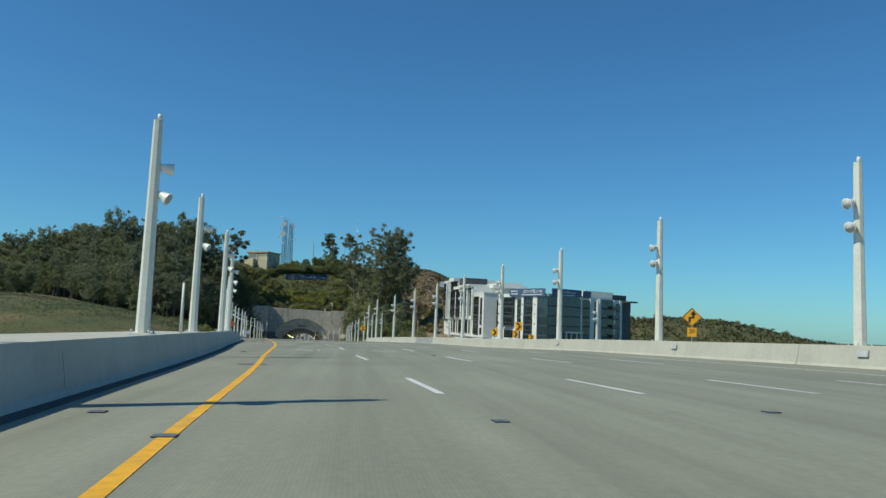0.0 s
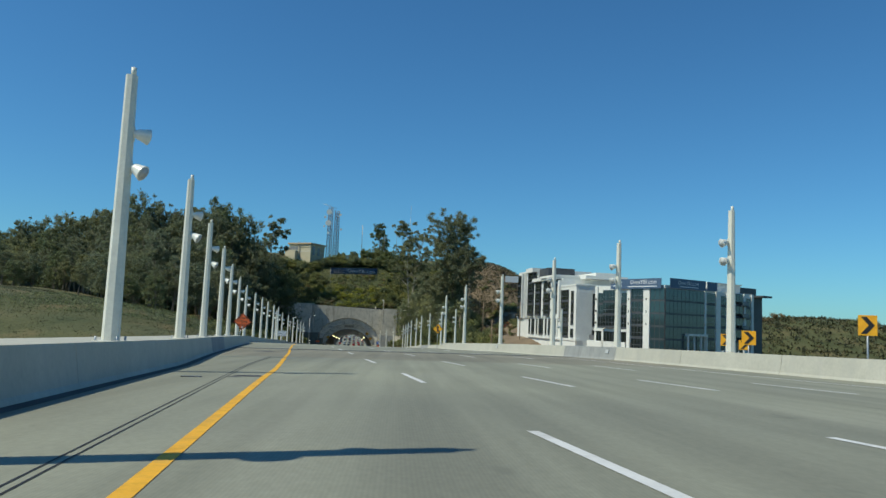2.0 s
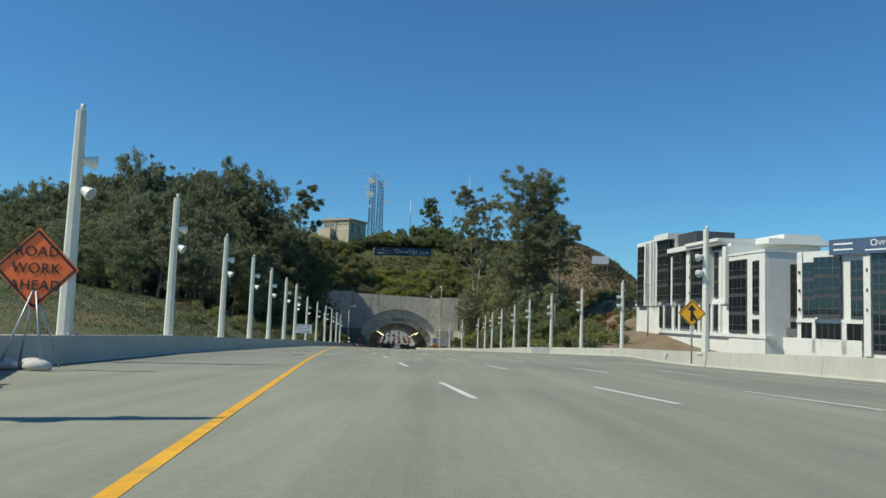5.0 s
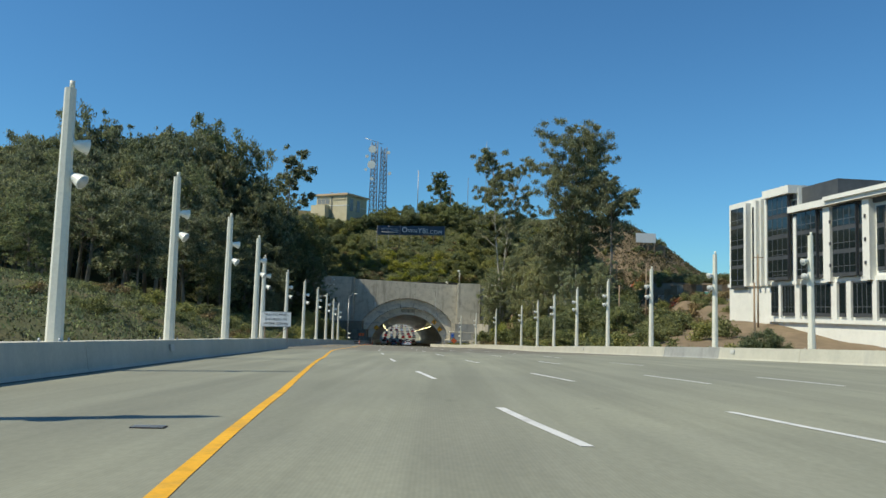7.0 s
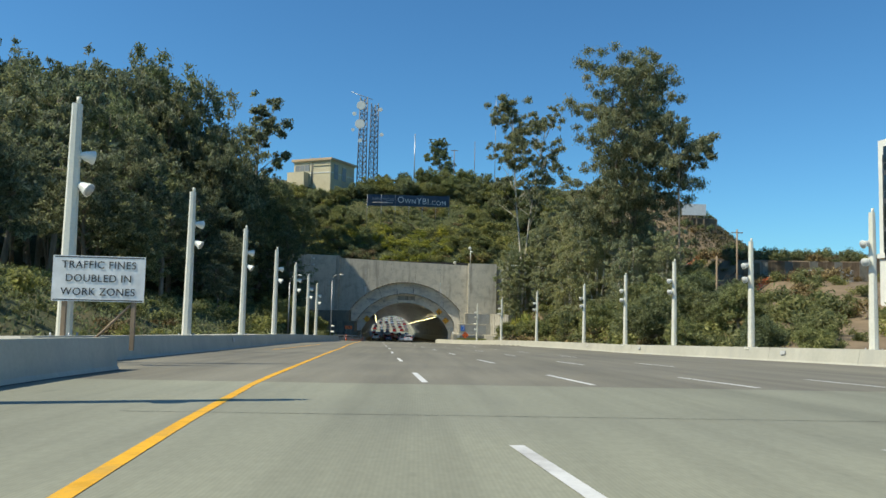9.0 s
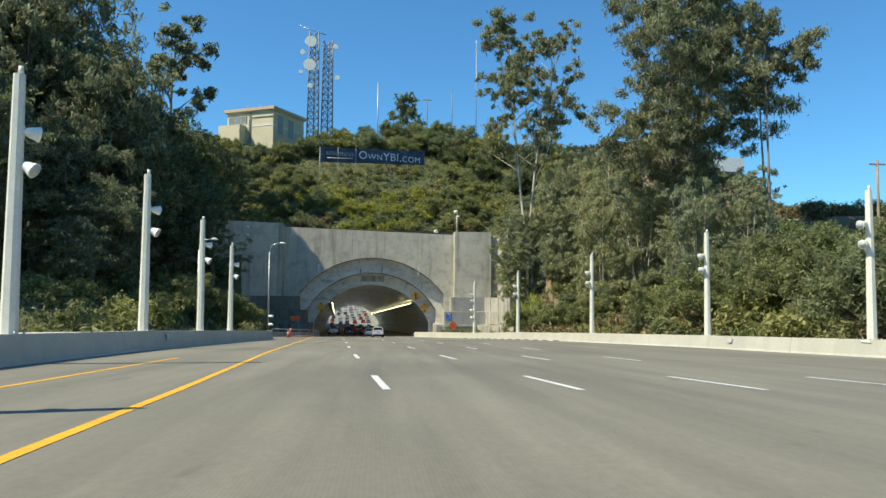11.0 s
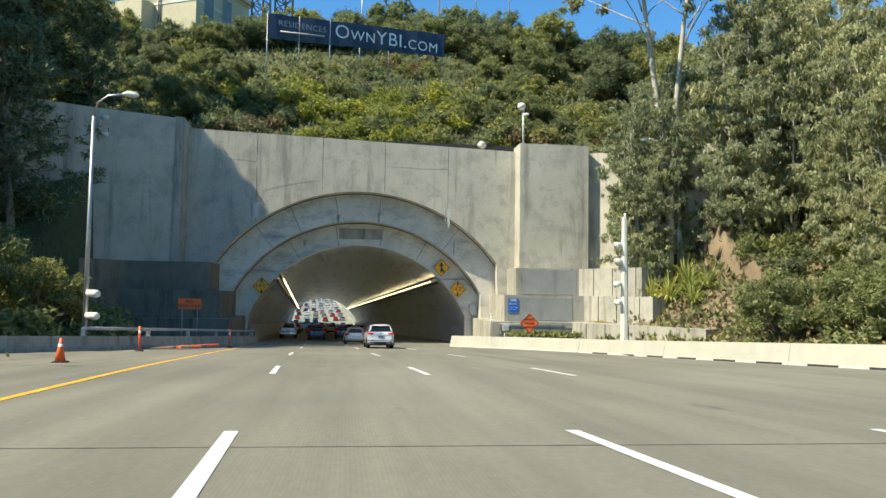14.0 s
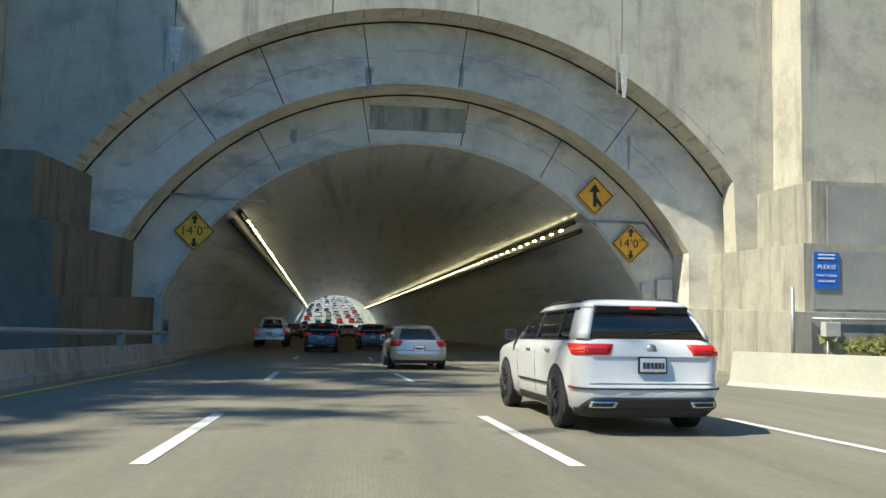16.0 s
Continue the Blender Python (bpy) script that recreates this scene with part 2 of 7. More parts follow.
# ================= mesh helpers =================
def mesh_object(name, verts, faces, mat=None, parent=None, label="", smooth=False):
    me = bpy.data.meshes.new(name)
    me.from_pydata([tuple(v) for v in verts], [], faces)
    me.update()
    if smooth:
        me.shade_smooth()
    if mat:
        me.materials.append(mat)
    ob = new(name, me)
    if parent is not None:
        ob.parent = parent
    if label:
        tagged(ob, label)
    return ob


def part(name, bm, mat, parent=None, label="", smooth=False):
    """Links a bmesh as one mesh object under a thing or a part."""
    me = bpy.data.meshes.new(name)
    bmesh.ops.recalc_face_normals(bm, faces=bm.faces)
    bm.to_mesh(me)
    bm.free()
    if smooth:
        me.shade_smooth()
    me.materials.append(mat)
    ob = new(name, me)
    if parent is not None:
        ob.parent = parent
    if label:
        tagged(ob, label)
    return ob


def base(name, m=None, **tags):
    ob = new(name)
    ob.empty_display_size = 0.3
    if m is not None:
        ob.matrix_basis = m
    return tagged(ob, **tags)


def add_box(bm, x0, x1, y0, y1, z0, z1, bev=0.0):
    r = bmesh.ops.create_cube(bm, size=1.0)
    vs = r["verts"]
    for v in vs:
        v.co = Vector((x0 + (v.co.x + 0.5) * (x1 - x0), y0 + (v.co.y + 0.5) * (y1 - y0), z0 + (v.co.z + 0.5) * (z1 - z0)))
    if bev > 0:
        es = list({e for v in vs for e in v.link_edges})
        bmesh.ops.bevel(bm, geom=es, offset=bev, segments=2, affect="EDGES", profile=0.6)


def box(name, x0, x1, y0, y1, z0, z1, mat, parent=None, bev=0.0, label=""):
    bm = bmesh.new()
    add_box(bm, x0, x1, y0, y1, z0, z1, bev)
    return part(name, bm, mat, parent, label)


def add_tube(bm, pts, radii, seg=8):
    """A tapered tube through the points."""
    rings = []
    pts = [Vector(p) for p in pts]
    for i, p in enumerate(pts):
        d = (pts[min(i + 1, len(pts) - 1)] - pts[max(i - 1, 0)]).normalized()
        u = d.orthogonal().normalized() if abs(d.z) < 0.95 else Vector((1, 0, 0)).cross(d).normalized()
        w = d.cross(u)
        rings.append([bm.verts.new(p + radii[i] * (math.cos(a) * u + math.sin(a) * w)) for a in [2 * math.pi * k / seg for k in range(seg)]])
    for a, b in zip(rings, rings[1:]):
        for k in range(seg):
            bm.faces.new((a[k], a[(k + 1) % seg], b[(k + 1) % seg], b[k]))
    bm.faces.new(rings[0][::-1])
    bm.faces.new(rings[-1])


def tube(name, pts, radii, mat, parent=None, seg=8, label="", smooth=True):
    bm = bmesh.new()
    add_tube(bm, pts, radii if isinstance(radii, (list, tuple)) else [radii] * len(pts), seg)
    return part(name, bm, mat, parent, label, smooth)


def prism(name, outline, d0, d1, place, mat, parent=None, label="", bev=0.0):
    """An outline in two coordinates, given depth from d0 to d1; place(a, b, d) gives the point."""
    bm = bmesh.new()
    f = [bm.verts.new(place(a, b, d0)) for a, b in outline]
    g = [bm.verts.new(place(a, b, d1)) for a, b in outline]
    n = len(outline)
    bm.faces.new(f)
    bm.faces.new(g[::-1])
    for i in range(n):
        bm.faces.new((f[i], g[i], g[(i + 1) % n], f[(i + 1) % n]))
    if bev:
        bmesh.ops.bevel(bm, geom=list(bm.edges), offset=bev, segments=2, affect="EDGES")
    return part(name, bm, mat, parent, label)


def lettering(name, text, size, mat, parent, m, wide=1.0):
    """Raised flat letters in the built-in font, centred, in the local xy plane of m."""
    cu = bpy.data.curves.new(name, "FONT")
    cu.body, cu.size, cu.align_x, cu.align_y, cu.extrude = text, size, "CENTER", "CENTER", 0.004
    cu.space_character, cu.small_caps_scale = 1.08, 0.74
    if text == "OwnYBI.com":
        for ch in cu.body_format:
            ch.use_small_caps = True
    ob = bpy.data.objects.new(name, cu)
    scene.collection.objects.link(ob)
    me = bpy.data.meshes.new_from_object(ob.evaluated_get(bpy.context.evaluated_depsgraph_get()))
    bpy.data.objects.remove(ob)
    me.materials.clear()
    me.materials.append(mat)
    out = new(name, me)
    out.parent = parent
    out.matrix_basis = m @ Matrix.Diagonal((wide, 1, 1, 1))
    return out


def lerp_at(knots, v):
    return float(np.interp(v, [k[0] for k in knots], [k[1] for k in knots]))


def step(a, b, v):
    t = min(1.0, max(0.0, (v - a) / (b - a)))
    return t * t * (3 - 2 * t)


# ================= the road's line =================
# reference line x, deck height and cross fall against the distance y along the road
REF_Y = np.array([-60, 0, 26, 52, 77, 101, 130, 160, 182, 205, 232, 259, 293, 315, 347, 368, 400, 570.0])
REF_X = np.array([3.5, 0, -1.6, -3.65, -6.15, -8.95, -12.5, -16.25, -18.9, -21.1, -23.0, -24.1, -25.1, -25.75, -26.4, -27.0, -27.85, -32.5])
REF_Z = np.array([0.5, -0.03, -0.35, -0.78, -1.39, -1.94, -2.65, -3.54, -4.36, -5.19, -6.2, -7.36, -8.79, -9.77, -11.21, -12.28, -13.83, -20.0])
FALL = [(0, 0.021), (77, 0.009), (101, 0.012), (160, 0.004), (205, 0.009), (260, 0.0), (293, -0.009), (330, -0.004), (368, -0.008), (400, 0.0)]
# offsets of the first lane line from the reference line
LANE = [(-60, 2.3), (13, 2.38), (29, 2.3), (45, 2.6), (75, 2.65), (90, 2.5), (130, 2.42), (170, 2.7), (185, 2.55), (196, 2.2), (207, 1.88), (224, 1.43),
        (273, 0.6), (290, 0.1), (303, -0.2), (318, -0.48), (330, -0.86), (347, -1.4), (362, -1.62), (380, -1.52), (400, -1.85), (600, -1.85)]
YELLOW = [(-60, -3.62), (10, -3.6), (20, -3.5), (45, -3.75), (71, -3.95), (95, -3.78), (110, -3.9), (177, -3.85), (210, -3.36), (225, -3.55), (600, -3.62)]
LEFT = [(-60, -3.3), (21, -3.4), (37, -3.6), (48, -4.0), (77, -4.4), (92, -5.2), (115, -5.9), (139, -6.3), (140.5, -8.3), (155, -7.6), (180, -7.2), (198, -6.9), (215, -6.6), (236, -6.5)]
LEFT_B = [(236, -8.6), (283, -8.8), (300, -8.5), (313, -8.2), (330, -7.6)]
RIGHT = [(-60, 20.3), (28, 20.4), (60, 20.3), (75, 19.9), (103, 20.0), (115, 19.5), (133, 19.6), (148, 19.1), (160, 20.0), (172, 21.2), (200, 28.4), (207, 28.9), (219, 27.6), (230, 26.3), (241, 25.3), (255, 24.9), (281, 24.2), (296, 24.2),
         (310, 23.6), (328, 20.9), (349, 18.3), (360, 17.1), (368, 16.3), (373, 15.2), (378, 13.4), (382.5, 11.1), (386, 9.7)]


def ref_x(y):
    return float(np.interp(y, REF_Y, REF_X))


def deck_z(x, y):
    return float(np.interp(y, REF_Y, REF_Z)) + lerp_at(FALL, y) * (x - ref_x(y))


def on_deck(off, y, up=0.0):
    x = ref_x(y) + off
    return Vector((x, y, deck_z(x, y) + up))


LANE_GAP = [(230, 1.0), (262, 0.96), (286, 0.92), (305, 0.94), (345, 1.0), (361, 1.05), (376, 0.95), (390, 0.88)]


def lane(y, k):
    """Offset of the lane line k: 0 yellow edge, 1 to 4 dashes, 5 right edge."""
    return lerp_at(LANE, y) + (-3.62, 0.0, 3.72, 7.4, 11.05, 14.6)[k] * lerp_at(LANE_GAP, y)


def sweep(name, ys, outline, off, mat, parent=None, label="", closed=True):
    """A profile of (across, up) swept along the road at the offset off(y)."""
    verts, faces, n = [], [], len(outline)
    for y in ys:
        o = off(y)
        for a, u in outline:
            verts.append(on_deck(o + a, y, u))
    for i in range(len(ys) - 1):
        for k in range(n if closed else n - 1):
            a, b = i * n + k, i * n + (k + 1) % n
            faces.append((a, b, b + n, a + n))
    if closed:
        faces += [tuple(range(n))[::-1], tuple(range((len(ys) - 1) * n, len(ys) * n))]
    return mesh_object(name, verts, faces, mat, parent, label)


def steps_between(a, b, d):
    n = max(1, int(math.ceil((b - a) / d)))
    return [a + (b - a) * i / n for i in range(n + 1)]


# deck slabs
def deck(name, y0, y1, mat, label, lo=-14, hi=31):
    ys, cols = steps_between(y0, y1, 2.5), [lo, -9, -5, -2, 0, 2.5, 6, 10, 14, 18, 22, 26, hi]
    verts = [on_deck(c, y) for y in ys for c in cols]
    n = len(cols)
    faces = [(i * n + k, i * n + k + 1, (i + 1) * n + k + 1, (i + 1) * n + k) for i in range(len(ys) - 1) for k in range(n - 1)]
    return tagged(mesh_object(name, verts, faces, mat), label, "road", kind="structure")


ROAD = [deck("road_1", -60, 89.4, DECK, "pale grey grooved concrete bridge deck"),
        deck("road_2", 89.4, 108.3, DECK_TAN, "tan worn concrete deck before the joint"),
        deck("road_3", 110.4, 232, DECK, "pale grey grooved concrete deck"),
        deck("road_4", 232, 401.5, DECK_OLD, "worn tan-grey concrete road before the tunnel"),
        deck("road_5", 401.5, 570, DECK_OLD, "dim concrete road inside the tunnel", -9, 16)]
joint = tagged(deck("expansion_joint", 108.3, 110.4, SHADOW_GAP, "dark steel expansion joint across the deck"), category="expansion joint")
for k in range(11):
    y = 108.42 + k * 0.18
    sweep("joint_bar", [y, y + 0.05], [(-12, 0.004), (28, 0.004), (28, 0.012), (-12, 0.012)], lambda v: 0.0, DARK_STEEL, joint)

# painted lines
marks = base("lane_marking", label="white dashed lane lines painted on concrete", category="lane marking", kind="structure")
DASH = [-16, -1.5, 13, 27.5, 42, 57, 71.5, 84.8, 99.0, 111.5, 125.5, 139.5, 153.5, 166.5, 179.5, 192, 205.6, 219.4, 233, 246.5, 260, 273, 286.5, 301, 315.6, 330.3, 344.6, 360, 374, 385.5, 400, 414, 428, 442, 456]
for y in DASH:
    for k in (1, 2, 3, 4):
        if y > 340 and k == 4:
            continue
        y0 = y + (0.0, 0.4, 0.9, 1.3)[k - 1] * step(60, 0, y)
        mesh = [(-0.075, 0.006), (0.075, 0.006)]
        sweep("dash", [y0 - (0.8 if 20 < y < 150 else 0.35 if 150 < y < 250 else 0.0), y0 + 2, y0 + 4.0], mesh, lambda v, kk=k: lane(v, kk), PAINT_WHITE, marks, closed=False)
yellow = tagged(sweep("yellow_edge_line", steps_between(-60, 396, 3), [(-0.08, 0.006), (0.08, 0.006)], lambda v: lerp_at(LANE, v) + lerp_at(YELLOW, v), PAINT_YELLOW, closed=False), "solid yellow edge line painted on concrete", "edge line", kind="structure")
for o in (-0.05, 0.05):
    tagged(sweep("tar_seam", steps_between(55, 89, 3), [(-0.012, 0.005), (0.012, 0.005)], lambda v, o=o: o + lerp_at([(55, -2.0), (70, -2.25), (78, -2.36), (89, -2.0)], v), BLACK, closed=False), "thin black tar seam along the shoulder", "tar seam", kind="structure")
tagged(sweep("white_edge_line", steps_between(-60, 190, 4), [(-0.06, 0.006), (0.06, 0.006)], lambda v: lane(v, 5), PAINT_WHITE, closed=False), "solid white right edge line", "edge line", kind="structure")

# transverse construction seams
for y in (116.5, 226.0, 333.2):
    tagged(sweep("deck_seam", [y, y + 0.02], [(-8 if y > 230 else -3.2, 0.004), (14, 0.004)], lambda v: 0.0, SHADOW_GAP, closed=False), "thin dark construction seam across the concrete deck", "deck seam", "deck seams", "structure")

# barriers
PROFILE_L = [(-0.42, -0.6), (-0.42, 0.82), (-0.12, 0.82), (0.0, 0.1), (0.06, 0.0), (0.06, -0.6)]
PROFILE_R = [(0.42, -0.6), (0.42, 0.84), (0.12, 0.84), (0.0, 0.1), (-0.06, 0.0), (-0.06, -0.6)]


def barrier(name, knots, profile, y0, y1, label, dark=()):
    thing = base(name, label=label, category="barrier", kind="structure")
    y = y0
    while y < y1 - 1:
        e = min(y + 9.0, y1)
        d = any(a <= y < b for a, b in dark)
        sweep("barrier_section", steps_between(y + 0.012, e - 0.012, 3), profile, lambda v: lerp_at(knots, v), BARRIER_DARK if d else BARRIER, thing)
        y = e
    return thing


barrier("barrier_left", LEFT, PROFILE_L, -60, 236, "pale concrete bridge barrier on the shoulder side", dark=[(92, 101)])
barrier("barrier_left_far", LEFT_B, PROFILE_L, 236, 333, "pale concrete barrier with a blunt end")
barrier("barrier_right", RIGHT, PROFILE_R, -60, 386, "long pale concrete barrier along the right shoulder", dark=[(102, 111), (228, 237)])

GUTTER = two_tone("dark_gutter_grit", (0.05, 0.05, 0.048), (0.085, 0.083, 0.078), 0.8, 14, 0.9)
tagged(sweep("gutter", steps_between(-60, 139, 3), [(0.06, 0.006), (0.34, 0.006)], lambda v: lerp_at(LEFT, v), GUTTER, closed=False), "dark gritty gutter at the foot of the barrier", "gutter", kind="structure")
tagged(sweep("gutter_far", steps_between(141, 236, 3), [(0.06, 0.006), (0.2, 0.006)], lambda v: lerp_at(LEFT, v), GUTTER, closed=False), "narrow dark gutter at the foot of the barrier", "gutter", kind="structure")

# ================= tunnel portal =================
CX, CZ, WALL_Y = -24.8, -15.8, 397.4
TOP_Z = 5.4


def arc(radius, z_end, n=40):
    """Points of the arch from its left springing over the crown to the right one."""
    a0 = math.acos(min(1.0, max(-1.0, (z_end - CZ) / radius)))
    return [(CX + radius * math.sin(a), CZ + radius * math.cos(a)) for a in [-a0 + 2 * a0 * i / n for i in range(n + 1)]]


ARC_OUT, ARC_MID, ARC_IN = arc(16.2, -6.7), arc(13.55, -9.0), arc(11.35, -11.35)
portal = base("tunnel_portal", label="tall weathered concrete tunnel portal with a stepped arch", category="tunnel portal", kind="structure")


def face_between(name, outer, inner, y_out, y_in, mat, label=""):
    """A ring face at the depth y_in with the soffit that joins it to the depth y_out."""
    verts, faces, n = [], [], len(outer)
    for (ax, az), (bx, bz) in zip(outer, inner):
        verts += [(ax, y_out, az), (ax, y_in, az), (bx, y_in, bz)]
    for i in range(n - 1):
        for k in range(2):
            a = i * 3 + k
            faces.append((a, a + 1, a + 4, a + 3))
    return mesh_object(name, verts, faces, mat, portal, label)


def legs(pts, z):
    return [(pts[0][0], z)] + pts + [(pts[-1][0], z)]


LOW = -15.0
# upper wall between the arch and the parapet, in panels with open joints
XS = [-40.6, -34.4, -28.4, -22.6, -16.6, -10.1]


def arch_top(x):
    d = abs(x - CX)
    return CZ + math.sqrt(max(0.0, 16.2 ** 2 - d * d)) if d < 13.3 else -6.7


for a, b in zip(XS, XS[1:]):
    cols = steps_between(a + 0.02, b - 0.02, 0.35)
    verts, faces = [], []
    for x in cols:
        zb = arch_top(x) if abs(x - CX) < 13.3 else LOW
        verts += [(x, WALL_Y, TOP_Z + 0.35 - 0.034 * (x + 40)), (x, WALL_Y, zb), (x, WALL_Y + 1.0, zb), (x, WALL_Y + 1.0, TOP_Z + 0.35 - 0.034 * (x + 40))]
    for i in range(len(cols) - 1):
        for k in range(4):
            faces.append((i * 4 + k, i * 4 + (k + 1) % 4, i * 4 + 4 + (k + 1) % 4, i * 4 + 4 + k))
    n = (len(cols) - 1) * 4
    faces += [(0, 1, 2, 3), (n, n + 3, n + 2, n + 1)]
    mesh_object("wall_panel", verts, faces, CONCRETE, portal)
box("joint_backing", -40.6, -10.1, WALL_Y + 0.7, WALL_Y + 1.1, 0.6, TOP_Z, SHADOW_GAP, portal)
# the stepped rings
face_between("outer_ring", legs(ARC_OUT, LOW), legs(ARC_MID, LOW), WALL_Y, WALL_Y + 1.5, RING)
face_between("inner_ring", legs(ARC_MID, LOW), legs(ARC_IN, LOW), WALL_Y + 1.5, WALL_Y + 3.2, RING)
# open joints where the soffits meet the ring faces, and the bore's edge
for r, ze, yy in ((16.2, -6.7, WALL_Y + 1.49), (13.55, -9.0, WALL_Y + 3.19)):
    tube("ring_seam", [(x, yy, z) for x, z in arc(r - 0.02, ze)], 0.05, SHADOW_GAP, portal, 6)
tube("bore_edge", [(x, WALL_Y + 3.17, z) for x, z in arc(11.45, -11.3)], 0.06, RING, portal, 6)
# radial joints of the rings
for r0, r1, yy, angles in ((13.6, 16.1, WALL_Y + 1.5, (-37, -24, -8.5, 7, 36)), (11.45, 13.5, WALL_Y + 3.2, (-30, -10, 10, 29))):
    for a in angles:
        s, c = math.sin(radians(a)), math.cos(radians(a))
        tube("ring_joint", [(CX + r0 * s, yy - 0.004, CZ + r0 * c), (CX + r1 * s, yy - 0.004, CZ + r1 * c)], 0.02, SHADOW_GAP, portal, 5)
box("crown_plaque", CX - 2.0, CX + 2.2, WALL_Y + 3.12, WALL_Y + 3.26, CZ + 11.95, CZ + 13.0, CONCRETE_OLD, portal, 0.02)


def block(name, pts, z0, z1, mat, label=""):
    """An upright block over a plan outline."""
    return prism(name, pts, z0, z1, lambda a, b, d: (a, b, d), mat, portal, label)


# left return block and wing, right pilaster and wing
block("left_wing", [(-40.6, 395.6), (-40.6, 399), (-62, 399), (-62, 384), (-48.0, 392.2)], LOW, 6.2, CONCRETE)
block("left_edge_strip", [(-40.6, 395.45), (-40.6, 395.75), (-41.3, 395.6), (-41.3, 395.2)], -6.3, 6.3, CONCRETE_OLD)
block("pilaster", [(-10.1, 395.3), (-3.5, 395.3), (-3.5, 399), (-10.1, 399)], LOW, 5.15, CONCRETE)
block("right_wing", [(-3.5, 396.6), (1.5, 393.0), (9.0, 386.5), (12, 392), (1.5, 399), (-3.5, 399)], LOW, 4.6, CONCRETE)


def ledge(name, z1, inner, inner_left, corner, front, far, run, mat):
    """Stepped buttress beside the arch, then along the bank for a part of the way; mirrored for the left."""
    for side, nm in ((1, "_right"), (-1, "_left")):
        fx = lambda x: CX + side * (x - CX)
        f = run if side > 0 else 0.9
        ex_, ey = corner + (far - corner) * f, front - 17.5 * f
        nx0 = fx(inner) if side > 0 else inner_left
        pts = [(nx0, 400.0), (nx0, front), (fx(corner), front), (fx(ex_), ey), (fx(ex_ + 2.5), ey + 1.4), (fx(corner + 3.2), 398), (fx(corner), 400.0)]
        if side < 0:
            pts = pts[::-1]
        # left copies get a darker, browner material than the right ones
        block(name + nm, pts, LOW, z1, mat if side > 0 else LEDGE_DARK)


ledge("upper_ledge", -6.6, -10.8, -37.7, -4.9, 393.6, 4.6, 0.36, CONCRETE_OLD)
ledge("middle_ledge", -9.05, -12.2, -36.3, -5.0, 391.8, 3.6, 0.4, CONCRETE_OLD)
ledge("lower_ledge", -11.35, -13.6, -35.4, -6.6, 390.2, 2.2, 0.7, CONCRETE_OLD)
# smooth facing panels and open joints on the buttress
for x0, x1, y, z0, z1 in ((-10.2, -5.2, 393.6, -8.95, -6.75), (-11.9, -6.1, 391.8, -11.25, -9.3), (-12.3, -7.3, 390.2, -13.1, -11.5)):
    box("facing_panel", x0, x1, y - 0.03, y + 0.05, z0, z1, BARRIER_DARK, portal)
for a, b, z0, z1 in (((-4.9, 393.6), (4.6, 376.1), -9.0, -6.6), ((-5.0, 391.8), (3.6, 374.3), -11.3, -9.05), ((-6.6, 390.2), (2.2, 372.7), -13.2, -11.35)):
    for f in (0.09, 0.2, 0.33):
        p, q = Vector(a).lerp(Vector(b), f), Vector((-0.03, -0.015))
        tube("open_joint", [(p.x + q.x, p.y + q.y, z0), (p.x + q.x, p.y + q.y, z1 - 0.02)], 0.025, SHADOW_GAP, portal, 5)
# cracks, drips and mortar patches on the rings and the wall
for r, yy, a0, a1, sd in ((14.75, WALL_Y + 1.5, -46, -7, 1), (14.95, WALL_Y + 1.5, -4, 24, 2), (14.6, WALL_Y + 1.5, 27, 50, 3), (12.35, WALL_Y + 3.2, -52, -16, 4), (12.6, WALL_Y + 3.2, 8, 44, 5)):
    pts = []
    for i in range(15):
        a = radians(a0 + (a1 - a0) * i / 14)
        rr = r + 0.14 * noise.noise(Vector((i * 0.9, sd * 7.0, 0)))
        pts.append((CX + rr * math.sin(a), yy - 0.003, CZ + rr * math.cos(a)))
    tube("crack", pts, 0.012, RING_STAIN, portal, 5)


def smear(x, z, w, h, y, mat, lean=0.0):
    n = 10
    k = random.uniform(0, 9)
    wd = [w / 2 * (1 - 0.55 * (i / n) ** 2) * (1 + 0.35 * noise.noise(Vector((k, i * 0.35, 0)))) for i in range(n + 1)]
    left = [(x - wd[i] + 0.1 * w * noise.noise(Vector((k, 3.0, i * 0.3))), z - h * i / n) for i in range(n + 1)]
    right = [(x + wd[i], z - h * i / n) for i in range(n + 1)]
    prism("stain_patch", left + right[::-1], y - 0.005, y + 0.02, lambda a, b, d: (a, d, b), mat, portal)


for r, a, w, h, yy, mat in ((14.3, -8.5, 0.3, 0.95, 1.5, RING_STAIN), (14.6, 7, 0.2, 1.0, 1.5, RING_STAIN), (14.9, 35.5, 0.4, 1.4, 1.5, RING_PATCH), (14.85, 37.5, 0.14, 1.5, 1.5, RING_STAIN), (12.9, -24, 0.3, 0.6, 3.2, RING_STAIN)):
    smear(CX + r * math.sin(radians(a)), CZ + r * math.cos(radians(a)), w, h, WALL_Y + yy, mat)
for x, z, w, h, mat in ((-34.35, -0.9, 0.5, 1.4, RING_PATCH), (-34.75, -1.0, 0.14, 1.7, RING_STAIN), (-16.5, -1.0, 0.3, 1.8, RING_PATCH), (-16.8, -1.1, 0.1, 1.6, RING_STAIN), (-28.4, 2.2, 0.1, 1.4, RING_STAIN), (-22.6, 1.0, 0.14, 0.5, RING_STAIN), (-34.4, 3.6, 0.14, 1.2, RING_STAIN)):
    smear(x, z, w, h, WALL_Y, mat)
